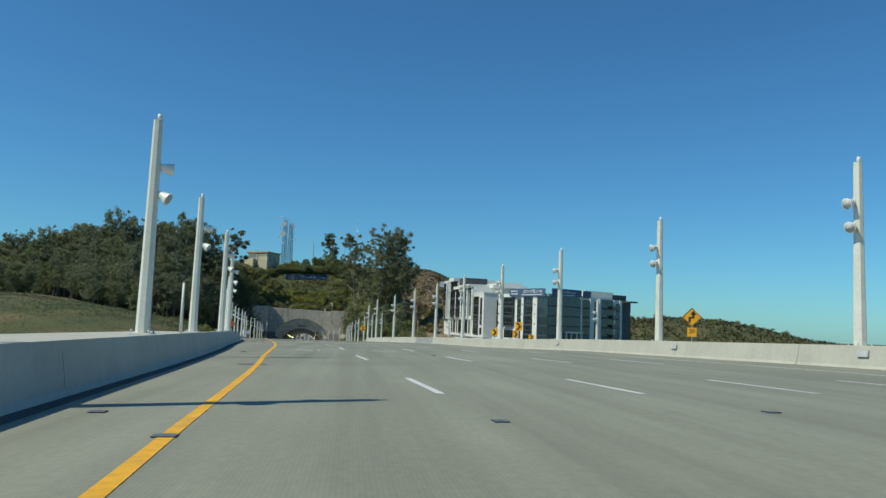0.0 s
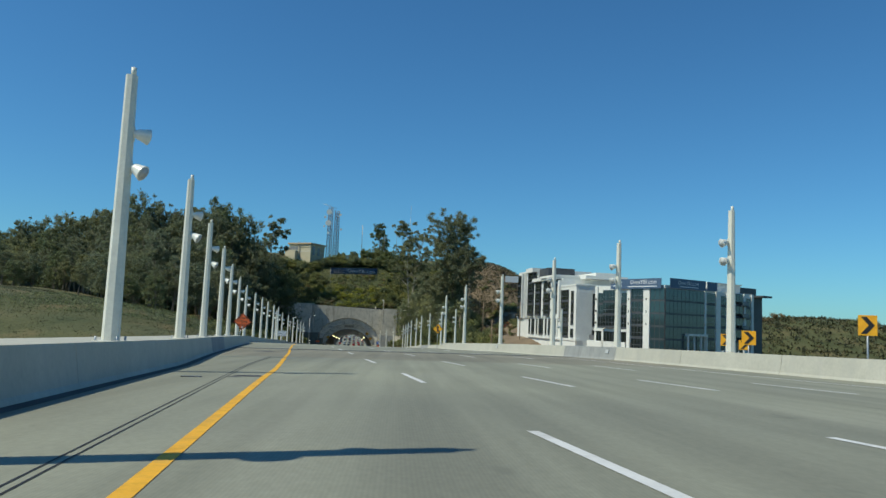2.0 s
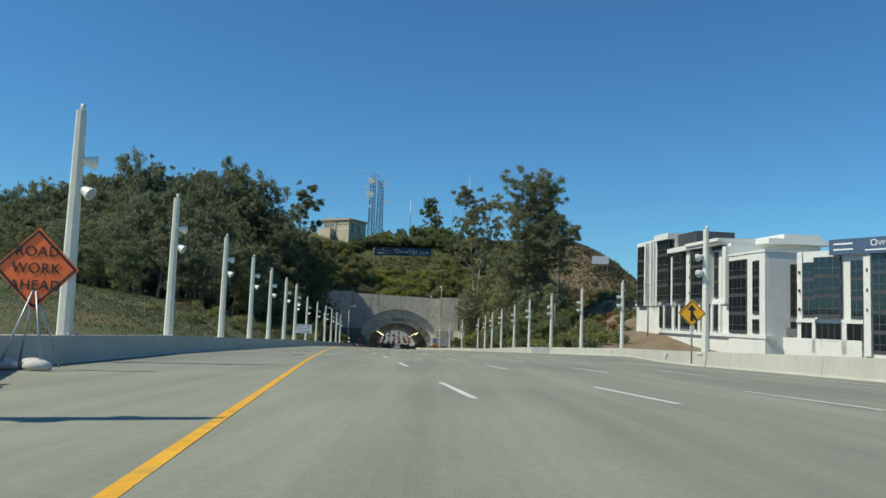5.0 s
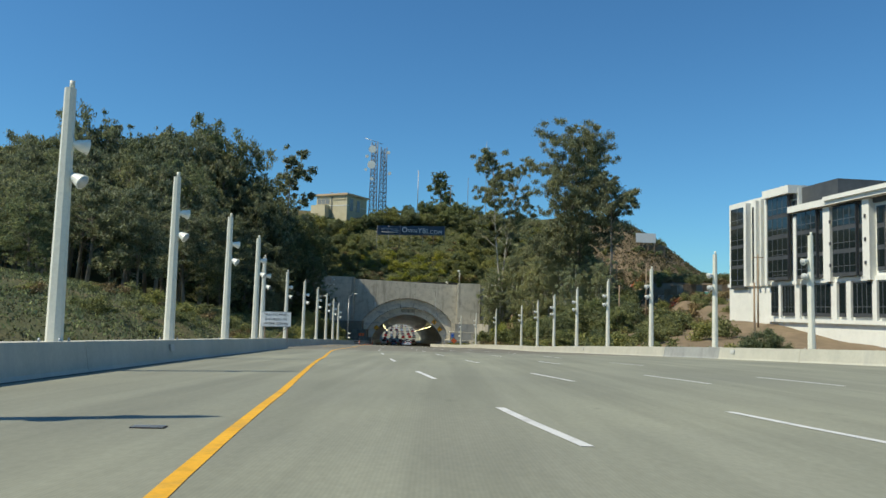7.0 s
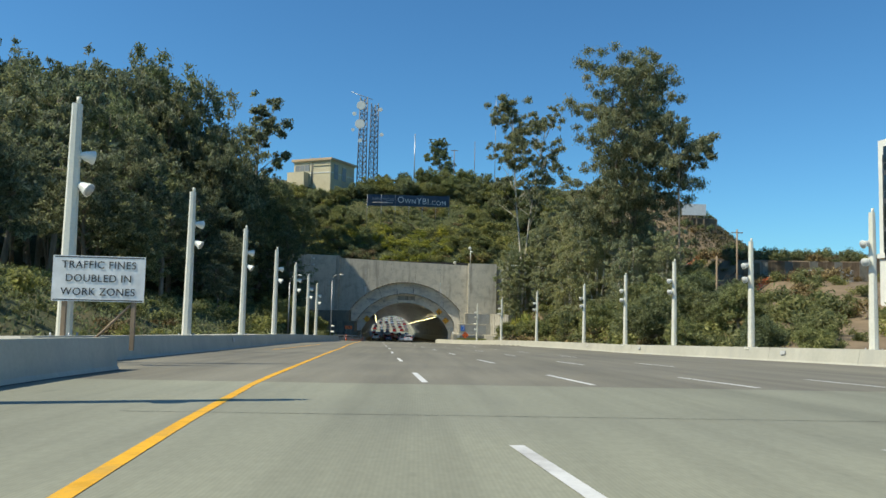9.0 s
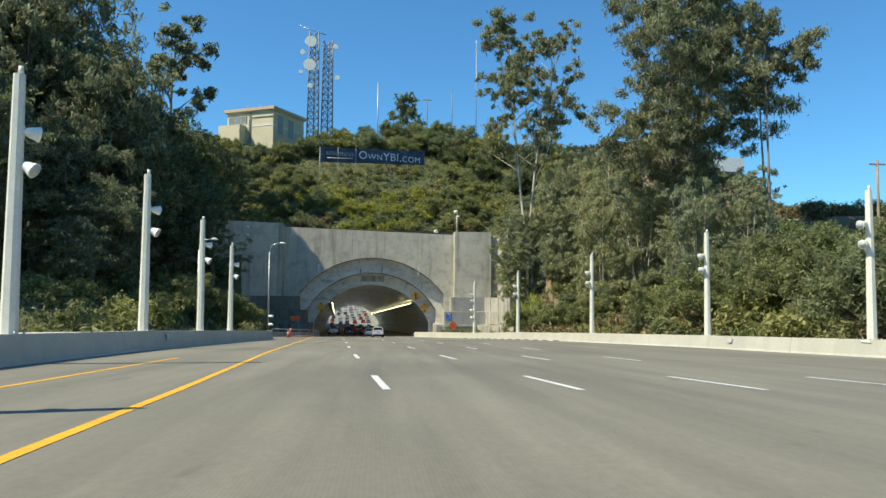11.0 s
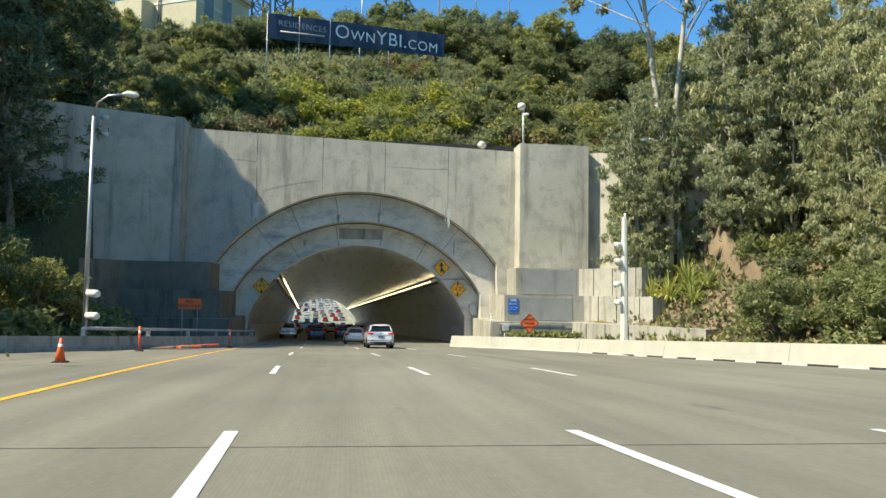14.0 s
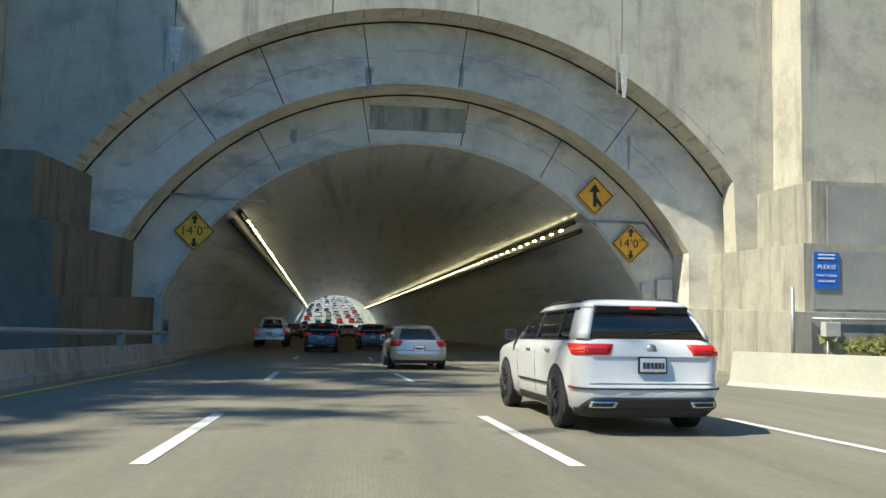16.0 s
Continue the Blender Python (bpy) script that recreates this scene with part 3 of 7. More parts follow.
for pts in ([(-33.9, 0.2), (-31.9, 0.75), (-30.0, 1.15), (-28.7, 1.35)], [(-40.3, 3.0), (-36.8, 3.1), (-34.6, 2.9)], [(-15.6, -2.2), (-13.9, -3.3), (-12.2, -5.0)], [(-22.5, 2.9), (-19.0, 2.75), (-16.7, 2.8)]):
    tube("crack", [(x, WALL_Y - 0.003, z) for x, z in pts], 0.01, RING_STAIN, portal, 5)

# ================= tunnel bore =================
LEN = 168.0
AXIS = -0.0505
bore = base("tunnel_bore", label="long vaulted concrete tunnel lining with strip lights", category="tunnel", kind="structure")
outline = legs(arc(11.35, -11.35, 28), LOW)


def bore_at(x, z, d):
    return (x + AXIS * d, WALL_Y + 3.2 + d, z - 0.037 * d)


ys = steps_between(0, LEN, 7.0)
verts = [bore_at(x, z, d) for d in ys for x, z in outline]
n = len(outline)
faces = [(i * n + k, i * n + n + k, i * n + n + k + 1, i * n + k + 1) for i in range(len(ys) - 1) for k in range(n - 1)]
mesh_object("lining", verts, faces, LINING, bore, smooth=True)
for side in (-1, 1):
    wx = CX + side * 10.35
    pts = [(wx, LOW - 0.5), (wx, -11.2), (wx - side * 0.5, -11.0), (wx - side * 0.12, -11.0)]
    bm = bmesh.new()
    a = [bm.verts.new(bore_at(wx - side * 0.14, z, d)) for d in (0.4, LEN) for z in (LOW + 0.7, -12.2)]
    bm.faces.new((a[0], a[1], a[3], a[2]))
    part("wall_cladding", bm, TILE_DARK, bore)
    kerb = [(wx - side * 0.9, -14.6), (wx - side * 0.9, -13.75), (wx, -13.75), (wx, -14.6)]
    bm = bmesh.new()
    r = [[bm.verts.new(bore_at(x, z, d)) for x, z in kerb] for d in (-6.0, LEN)]
    for k in range(4):
        bm.faces.new((r[0][k], r[0][(k + 1) % 4], r[1][(k + 1) % 4], r[1][k]))
    bm.faces.new(r[0][::-1])
    part("walkway_kerb", bm, CONCRETE_OLD, bore)
    # cable tray with its row of tubes
    lx, lz = CX + side * 7.25, -7.75
    bm = bmesh.new()
    for dx, dz in ((0.25, 0.25), (0.55, -0.15)):
        p, q = bore_at(lx + side * dx, lz + dz, 1.0), bore_at(lx + side * dx, lz + dz, LEN - 2)
        add_tube(bm, [p, q], [0.12, 0.12], 6)
    part("cable_tray", bm, BLACK, bore)
    bm = bmesh.new()
    add_box(bm, -0.05 if side > 0 else -0.03, 0.05 if side > 0 else 0.03, 0.0, 0.42 if side > 0 else 0.75, -0.06, 0.03, 0.02)
    first = part("tube_light", bm, STRIP, bore)
    first.location = bore_at(lx, lz, 2.0)
    for k in range(1, 108):
        tl = new("tube_light", first.data)
        tl.parent, tl.location = bore, bore_at(lx, lz, 2.0 + k * 1.5)

# far portal end and the bridge beyond
beyond = base("far_bridge_deck", label="sunlit bridge deck beyond the tunnel full of traffic", category="bridge deck", kind="structure")
ex = bore_at(CX, -14.2, LEN)
mesh_object("far_deck", [(ex[0] - 11, ex[1] - 3, ex[2] + 0.2), (ex[0] + 11, ex[1] - 3, ex[2] + 0.2), (ex[0] + 9, ex[1] + 420, ex[2] + 16), (ex[0] - 33, ex[1] + 420, ex[2] + 16)], [(0, 1, 2, 3)], DECK, beyond)

# ================= terrain =================


HILL = [(345, -16), (365, -13), (382, -6), (398.5, 4.2), (412, 12.3), (425, 19.6), (436, 26.5), (446, 30.3), (458, 32), (480, 33)]


def ground_z(x, y):
    yy = min(max(y, -60.0), 400.0)
    rx, road = ref_x(yy), float(np.interp(yy, REF_Y, REF_Z))
    xl = rx + (lerp_at(LEFT, yy) if yy < 236 else lerp_at(LEFT_B, yy)) - 1.2
    xr = rx + lerp_at(RIGHT, yy) + 1.2
    left, right = xl - x, x - xr
    land = step(120, 215, y)
    low = -26.0 + 26 * land
    z = road - 0.75
    if left > 0:
        z = road - 0.75 + (low if land < 1 else 0) * step(0, 6, left) * (1 - land) + 13 * (1 - math.exp(-max(0.0, left - 6) / 27)) * step(150, 260, y) + 4 * step(40, 90, left) * step(230, 320, y)
        z = z + (-18 * step(5, 60, left) * (1 - step(110, 230, y)))
    elif right > 0:
        k = 0.26 + 0.34 * step(320, 385, y)
        rise = 17 * (1 - math.exp(-max(0.0, right - 2.0 - 8.0 * step(325, 352, y)) * k / 17)) * step(250, 312, y)
        z = road - 0.75 + rise - 16 * step(2, 40, right) * (1 - step(120, 200, y))
        z += 3.0 * math.exp(-((x - 160) / 38) ** 2 - ((y - 325) / 45) ** 2)
        z -= 10 * step(130, 230, x)
    elif y < 200:
        z = road - 3.5 - 14 * (1 - step(130, 200, y))
    # the island's hill over the tunnel
    shift = 9 * step(0, 42, x) + 26 * step(-50, -95, x)
    hill = -14 + (lerp_at(HILL, y + shift) + 14) * (1 - 0.75 * step(42, 105, x)) * (1 - 0.45 * step(-140, -260, x))
    gate = -47.0 < x < (5.0 if y > 370 else 2.0) and y < 398.4
    if not gate and y > 300:
        z = max(z, hill)
    # cut bank beside the right buttress
    d = 0.879 * x + 0.477 * (y - 377)
    if d > 2.4 and x > -6 and 340 < y < 397:
        z = max(z, min(-11.5 + 0.8 * (d - 2.0), z + 8.0 * (1 - step(24, 38, x))))
    # terraces of the building site
    if x > 24 and 290 < y < 420:
        edge = 14 * (1 - step(28, 42, x)) + 12 * step(80, 120, x)
        z = max(z, min(0.9, -5.2 + 0.13 * (y - 300)) - edge)
        if y > 358:
            z = max(z, 5.4 + 0.07 * (y - 358) - edge)
    if y > 470:
        z = z - 0.06 * (y - 470)
    if y > 573:
        z = z - 70 * step(573, 640, y)
    if y > 571:
        gap = step(34, 22, abs(x - (-29.5)))
        z = z - gap * 75 * step(571, 575, y)
    return z + (0.5 * noise.noise(Vector((x * 0.11, y * 0.11, 0))) + 0.9 * noise.noise(Vector((x * 0.04, y * 0.04, 3)))) * (0 if (left < 3 and right < 3 and y < 399) else 1)


gx = sorted(set([-900, -600, -420, -320] + list(range(-260, -100, 8)) + list(range(-100, 60, 3)) + list(range(60, 240, 8)) + [-47.2, -46.8, 1.8, 2.2, 4.8, 5.2, 280, 340, 450, 700, 1200]))
gy = sorted(set([-400, -200, -100, -60] + list(range(-40, 180, 10)) + list(range(180, 470, 3)) + [398.2, 398.6] + list(range(470, 570, 10)) + [570, 571, 575, 580, 600, 620] + [700, 900, 1400, 2500]))
tv = [(x, y, ground_z(x, y)) for y in gy for x in gx]
nx = len(gx)
tf = [(i * nx + k, i * nx + k + 1, (i + 1) * nx + k + 1, (i + 1) * nx + k) for i in range(len(gy) - 1) for k in range(nx - 1)
      if not (gy[i] < 398.4 < gy[i + 1] and -47.3 < gx[k] and gx[k + 1] < 5.3) and not (570.5 < gy[i] < 574 and -64 < gx[k] < 8)]
m, nt, b = material("hillside_ground", 0.95)
col = ramp(nt, noise_node(nt, 0.07, 6.0), [(0.3, (0.05, 0.065, 0.02)), (0.55, (0.09, 0.095, 0.035)), (0.72, (0.17, 0.13, 0.06)), (0.85, (0.24, 0.16, 0.08))])
g = noise_node(nt, 1.7, 6.0)
nt.links.new(mix(nt, col, ramp(nt, g, [(0.3, (0.6, 0.6, 0.55)), (0.7, (1.25, 1.2, 1.1))]), 0.8, "MULTIPLY"), b.inputs["Base Color"])
bump(nt, b, g, 0.6, 0.3)
GROUND = m
SOIL = two_tone("bare_brown_soil", (0.15, 0.108, 0.066), (0.25, 0.185, 0.118), 0.2, 1.5, 0.95, bumpy=0.6, stain=(0.15, 0.12, 0.07), stain_stretch=(1, 1, 1))
ground = tagged(mesh_object("ground", tv, tf, GROUND, smooth=True), "grassy and bare brown island hillside", "ground", kind="structure")
ground.data.materials.append(SOIL)
for poly in ground.data.polygons:
    cx, cy = poly.center.x, poly.center.y
    wob = 9 * noise.noise(Vector((cx * 0.06, cy * 0.06, 8)))
    bare = (336 < cy < 394 and -4 < cx < 10 + wob * 0.5) or (214 + 2.5 * wob < cy < 312 + wob and cx > -2 + wob * 0.4 and cx < 66 + 2 * wob) or (336 < cy < 379 and -4 < cx < 13 + wob * 0.5) or (300 < cy < 470 and 32 + wob < cx < 75) or (300 < cy < 350 and 21 + wob * 0.4 < cx < 90) or (-230 + 8 * wob < cx < -80 + 3 * wob and abs(cy - 165 - wob) < 13 + 1.5 * wob)
    poly.material_index = 1 if bare else 0

# ================= light poles =================


def light_pole(side, height=7.35, seed=0):
    """White tapered bridge light pole with two bell-shaped lamp heads; side 1: heads point to +x."""
    pole = base("bridge_light_pole", label="tall white tapered steel light pole with lamp heads", category="light pole", group="bridge light poles")
    bm = bmesh.new()
    w0, w1 = 0.21, 0.14
    prof = [(1, 0.45), (0.45, 1), (-0.45, 1), (-1, 0.45), (-1, -0.45), (-0.45, -1), (0.45, -1), (1, -0.45)]
    r0 = [bm.verts.new((a * w0, c * w0 * 1.1, 0.0)) for a, c in prof]
    r1 = [bm.verts.new((a * w1, c * w1 * 1.1, height - 0.1)) for a, c in prof]
    for k in range(8):
        bm.faces.new((r0[k], r0[(k + 1) % 8], r1[(k + 1) % 8], r1[k]))
    bm.faces.new(r1)
    bm.faces.new(r0[::-1])
    part("shaft", bm, STEEL_WHITE, pole)
    box("base_plate", -0.36, 0.36, -0.36, 0.36, -0.06, 0.05, STEEL_WHITE, pole, 0.02)
    for dx in (-0.28, 0.28):
        for dy in (-0.28, 0.28):
            tube("anchor_bolt", [(dx, dy, 0.0), (dx, dy, 0.16)], 0.03, STEEL_GREY, pole, 6)
    tube("finial", [(0.04, 0, height - 0.12), (0.04, 0, height + 0.12)], 0.075, STEEL_WHITE, pole, 8)
    for f, aim_at in ((0.765, (0.75, 0.6, -0.1) if side > 0 else (0.9, -0.25, -0.25)), (0.64, (0.85, -0.15, -0.5) if side > 0 else (0.8, -0.5, -0.3))):
        z = height * f
        bm = bmesh.new()
        add_tube(bm, [(side * 0.1, 0, z - 0.02), (side * 0.26, 0, z)], [0.05, 0.05], 8)
        add_box(bm, side * 0.14 - 0.05, side * 0.14 + 0.05, -0.07, 0.07, z - 0.2, z + 0.2, 0.02)
        part("bracket", bm, STEEL_WHITE, pole)
        bm = bmesh.new()
        a, d = Vector((side * 0.22, 0.0, z + 0.02)), Vector((side * aim_at[0], aim_at[1], aim_at[2])).normalized()
        add_tube(bm, [a - d * 0.06, a, a + d * 0.09, a + d * 0.2, a + d * 0.36, a + d * 0.37], [0.04, 0.1, 0.145, 0.17, 0.225, 0.2], 18)
        part("lamp_head", bm, LAMP_WHITE, pole, smooth=False)
        tube("lamp_lens", [a + d * 0.365, a + d * 0.377], 0.19, GREY_BOX, pole, 14)
    return pole


LEFT_POLES = [(9.9, -5.25), (26.5, -5.2), (42.2, -5.45), (57.4, -5.15), (72.5, -5.45), (86.8, -6.0), (100.8, -6.8), (115.8, -7.4), (132.5, -8.2), (149, -8.6), (164.6, -8.8), (179.5, -8.4), (192.6, -8.2),
              (204.8, -8.0), (216.2, -7.8), (226.1, -7.65), (239.6, -9.4), (254.4, -9.5), (268, -9.4), (281.2, -9.3), (295.4, -9.5), (310.1, -9.8), (325.2, -10.35)]
RIGHT_POLES = [(27.4, 21.2), (43.5, 21.1), (60, 21.1), (74.3, 20.6), (89.2, 20.7), (103.4, 20.75), (115.4, 20.2), (132.8, 20.35), (148.3, 19.8), (169.3, 21.3),
               (207.4, 29.7), (218.8, 28.3), (229.6, 27.0), (241.3, 26.0), (254.9, 25.7), (267, 25.0), (280.5, 24.7), (294, 24.6), (310.8, 24.5), (328.2, 21.7), (349.6, 19.3), (368.8, 17.1)]
for side, spots in ((1, LEFT_POLES), (-1, RIGHT_POLES)):
    first = None
    for y, off in spots:
        p = on_deck(off, y, 0.74)
        if first is None:
            first = light_pole(side)
            first.matrix_basis = pose(p.x, p.y, p.z)
        else:
            copy_thing(first, pose(p.x, p.y, p.z, 0, 0, random.uniform(-3, 3)))
# ledges behind the left barrier that carry the poles
tagged(sweep("barrier_ledge", steps_between(-60, 330, 6), [(-5.2, 0.45), (-5.2, 0.7), (-0.3, 0.7), (-0.3, 0.45)], lambda v: lerp_at(LEFT, v) if v < 236 else lerp_at(LEFT_B, v), BARRIER), "concrete ledge behind the barrier", "ledge", kind="structure")
tagged(sweep("barrier_ledge_right", steps_between(-60, 368, 6), [(0.3, 0.45), (0.3, 0.72), (2.2, 0.72), (2.2, 0.45)], lambda v: lerp_at(RIGHT, v), BARRIER), "concrete ledge behind the barrier", "ledge", kind="structure")

# exit ramp beyond the right barrier, its poles, and a bare post on the left ledge
RAMP = [(46, -20, -0.4), (40, 30, -0.9), (34.5, 66, -1.5), (29.5, 92, -2.2), (29, 122, -3.1), (25.5, 150, -3.9), (21, 172, -4.4), (17, 190, -4.8)]
vs = [(x + o, y, z + u) for x, y, z in RAMP for o, u in ((-5.5, 0.0), (5.5, 0.0), (5.5, -0.9), (-5.5, -0.9))]
fs = [(4 * i + k, 4 * i + (k + 1) % 4, 4 * i + 4 + (k + 1) % 4, 4 * i + 4 + k) for i in range(len(RAMP) - 1) for k in range(4)]
tagged(mesh_object("ramp", vs, fs, DECK), "pale concrete exit ramp beside the bridge", "ramp", kind="structure")
for x, y, z, side in ((21.7, 168.2, -4.35, -1), (33.0, 100, -2.35, -1)):
    p2 = light_pole(side)
    p2.matrix_basis = pose(x, y, z)
bp = base("bare_post", label="plain white steel post on the ledge", category="post")
tube("shaft", [(-8.6, 40.6, -0.2), (-8.6, 40.6, 2.6)], [0.08, 0.06], STEEL_WHITE, bp, 8)
box("base_plate", -8.75, -8.45, 40.45, 40.75, -0.22, -0.14, STEEL_WHITE, bp, 0.01)

# ================= vegetation =================
rng = np.random.default_rng(7)


def leaf_mesh(name, centres, radii, count, size, squash=0.8, droop=0.0, mat=None, tri=False):
    """Leaf sprays as small bent cards, thick in the heart of each clump and thin at its fringe."""
    c, r = np.array(centres), np.array(radii)
    w = r ** 2 / (r ** 2).sum()
    pick = rng.choice(len(c), count, p=w)
    d = rng.normal(size=(count, 3))
    d /= np.linalg.norm(d, axis=1, keepdims=True)
    rad = r[pick] * np.clip(0.62 + 0.3 * rng.normal(size=count), 0.1, 1.5)
    p = c[pick] + d * rad[:, None] * np.array([1, 1, squash])
    nrm = d * 0.8 + rng.normal(size=(count, 3)) * 0.6 + np.array([0, 0, 0.3])
    nrm /= np.linalg.norm(nrm, axis=1, keepdims=True)
    t = np.cross(nrm, rng.normal(size=(count, 3)))
    t[:, 2] -= droop
    t /= np.linalg.norm(t, axis=1, keepdims=True)
    u = np.cross(nrm, t)
    u /= np.linalg.norm(u, axis=1, keepdims=True)
    s = size * rng.uniform(0.5, 1.4, count)[:, None]
    if tri:
        v, k = np.stack([p - t * s - u * s * 0.28, p - t * s + u * s * 0.28, p + t * s], 1), 3
    else:
        v, k = np.stack([p - t * s, p + u * s * 0.36 + nrm * s * 0.12, p + t * s, p - u * s * 0.36 + nrm * s * 0.12], 1), 4
    v = v.reshape(-1, 3)
    me = bpy.data.meshes.new(name)
    me.from_pydata(v.tolist(), [], np.arange(len(v)).reshape(-1, k).tolist())
    me.materials.append(mat)
    return me


def limb_points(a, b, bend, k=4):
    a, b = Vector(a), Vector(b)
    off = Vector((random.uniform(-1, 1), random.uniform(-1, 1), random.uniform(-0.3, 0.6))) * bend
    return [a.lerp(b, i / k) + off * math.sin(math.pi * i / k) for i in range(k + 1)]


def tree_meshes(height, spread, crown_from, clumps, leaves, size, mat, droop=0.3, stems=1, open_crown=0.75, squash=0.7, tri=True, bark=None, taper=0.64):
    """Trunk, branch and crown meshes of a tree with the given height and crown radius."""
    bms, bb, centres, radii = [bmesh.new() for _ in range(stems)], bmesh.new(), [], []
    r0 = height * (0.0135 if stems == 1 else 0.005)
    for s in range(stems):
        lean = spread * (0.25 if stems == 1 else 0.5)
        top = Vector((random.uniform(-lean, lean), random.uniform(-lean, lean), height * random.uniform(0.84, 0.94) * (1 - 0.12 * (s > 0) * random.random())))
        foot = Vector((random.uniform(-0.5, 0.5) * (stems > 1), random.uniform(-0.5, 0.5) * (stems > 1), -1.0))
        trunk = limb_points(foot, top, height * 0.03, 6)
        add_tube(bms[s], trunk, [r0 * (1.3 - 1.17 * i / 6) for i in range(7)], 8)
        per = max(1, clumps // stems)
        for i in range(per):
            f = crown_from + (1 - crown_from) * (i + random.random()) / per
            p = trunk[min(6, int(f * 6))].lerp(trunk[min(6, int(f * 6) + 1)], f * 6 % 1)
            a = random.uniform(0, 2 * math.pi)
            prof = math.sin(math.pi * min(1.0, 0.2 + taper * (f - crown_from) / (1 - crown_from)) ** 0.85)
            reach = spread * random.uniform(0.25, 1.0) * max(0.3, prof) * (0.75 if stems > 1 else 1.0)
            q = p + Vector((math.cos(a) * reach, math.sin(a) * reach, height * random.uniform(0.02, 0.09)))
            add_tube(bb, limb_points(p - Vector((0, 0, height * 0.05)), q, reach * 0.15, 3), [r0 * 0.34, r0 * 0.24, r0 * 0.15, r0 * 0.06], 5)
            rad = spread * random.uniform(0.2, 0.34) * open_crown
            for _ in range(6):
                centres.append(q + Vector((random.gauss(0, 0.85), random.gauss(0, 0.85), random.gauss(-0.1, 0.6))) * rad)
                radii.append(rad * random.uniform(0.32, 0.72))
    out = []
    for name, m in [("trunk", v) for v in bms] + [("limb", bb)]:
        me = bpy.data.meshes.new(name)
        m.to_mesh(me)
        m.free()
        me.shade_smooth()
        me.materials.append(bark or BARK)
        out.append(me)
    return out[:-1], out[-1], leaf_mesh("crown", [tuple(c) for c in centres], radii, leaves, size, squash, droop, mat, tri)


def tree_thing(name, meshes, m, label, group):
    thing = base(name, m, label=label, category="tree", group=group)
    for me in meshes[0]:
        new("trunk", me).parent = thing
    w, c = tagged(new("limb", meshes[1]), kind="stuff"), new("crown", meshes[2])
    w.parent = c.parent = thing
    return thing


EUC = [tree_meshes(20, 5.4, 0.34, 46, 11000, 0.3, LEAF_EUC, 0.7, 1, 0.9), tree_meshes(22, 4.8, 0.42, 42, 10500, 0.3, LEAF_EUC, 0.7, 1, 0.9), tree_meshes(18, 5.8, 0.3, 48, 11000, 0.3, LEAF_EUC, 0.7, 2, 0.9), tree_meshes(19, 5.0, 0.14, 50, 12000, 0.28, LEAF_OAK, 0.4, 1, 0.95)]
LONE = tree_meshes(19, 4.6, 0.5, 14, 5500, 0.3, LEAF_EUC, 0.3, open_crown=0.75)


def dome_meshes(height, reach, clumps, leaves, size, mat):
    """A rounded tree or bush: short forked trunk and leaf clumps over an uneven dome."""
    bt, bb, centres, radii = bmesh.new(), bmesh.new(), [], []
    fork = Vector((random.uniform(-0.3, 0.3), random.uniform(-0.3, 0.3), height * 0.25))
    add_tube(bt, limb_points((0, 0, -1.0), fork, 0.2, 3), [0.2, 0.17, 0.15, 0.12], 8)
    lobes = [(random.uniform(0, 2 * math.pi), random.uniform(0.75, 1.15)) for _ in range(5)]
    for i in range(clumps):
        a, up, u = random.uniform(0, 2 * math.pi), random.uniform(-0.25, 1.0), random.random() ** 0.45
        lobe = max(0.72, max(w * max(0.0, math.cos(a - b)) for b, w in lobes))
        ring = math.sqrt(max(0.05, 1 - max(0.0, up) ** 2)) * reach * lobe * u
        c = Vector((math.cos(a) * ring, math.sin(a) * ring, height * (0.42 + 0.5 * up * u * random.uniform(0.88, 1.08))))
        if i % 3 == 0:
            add_tube(bb, limb_points(fork, c, reach * 0.08, 3), [0.09, 0.07, 0.045, 0.02], 5)
        centres.append(c)
        radii.append(reach * random.uniform(0.13, 0.26))
    out = []
    for name, m in (("trunk", bt), ("limb", bb)):
        me = bpy.data.meshes.new(name)
        m.to_mesh(me)
        m.free()
        me.shade_smooth()
        me.materials.append(BARK)
        out.append(me)
    return out[:1], out[1], leaf_mesh("crown", [tuple(c) for c in centres], radii, leaves, size, 0.85, 0.2, mat, True)


OAK = [dome_meshes(8, 4.3, 90, 17000, 0.2, LEAF_OAK), dome_meshes(9.0, 4.1, 90, 17000, 0.2, LEAF_SHRUB), dome_meshes(7.5, 4.6, 80, 16000, 0.2, LEAF_OAK)]
CONE = tree_meshes(14, 3.6, 0.1, 40, 6000, 0.34, LEAF_OAK, 0.5, taper=0.8)
GIANT = [tree_meshes(39, 10.5, 0.32, 130, 92000, 0.24, LEAF_EUC, 1.0, 4, 0.6, bark=BARK), tree_meshes(30, 6.0, 0.7, 24, 14000, 0.25, LEAF_EUC, 1.1, 2, 0.7, bark=BARK), tree_meshes(31, 6.6, 0.5, 54, 20000, 0.24, LEAF_EUC, 0.9, 2, 0.5, bark=BARK_PALE)]
WEEP = [tree_meshes(21, 5.5, 0.08, 100, 42000, 0.19, LEAF_WEEP, 1.5, 7, 0.62, bark=BARK_PALE, taper=0.8), tree_meshes(17, 5.0, 0.06, 90, 36000, 0.18, LEAF_WEEP, 1.5, 6, 0.62, bark=BARK_PALE, taper=0.8)]


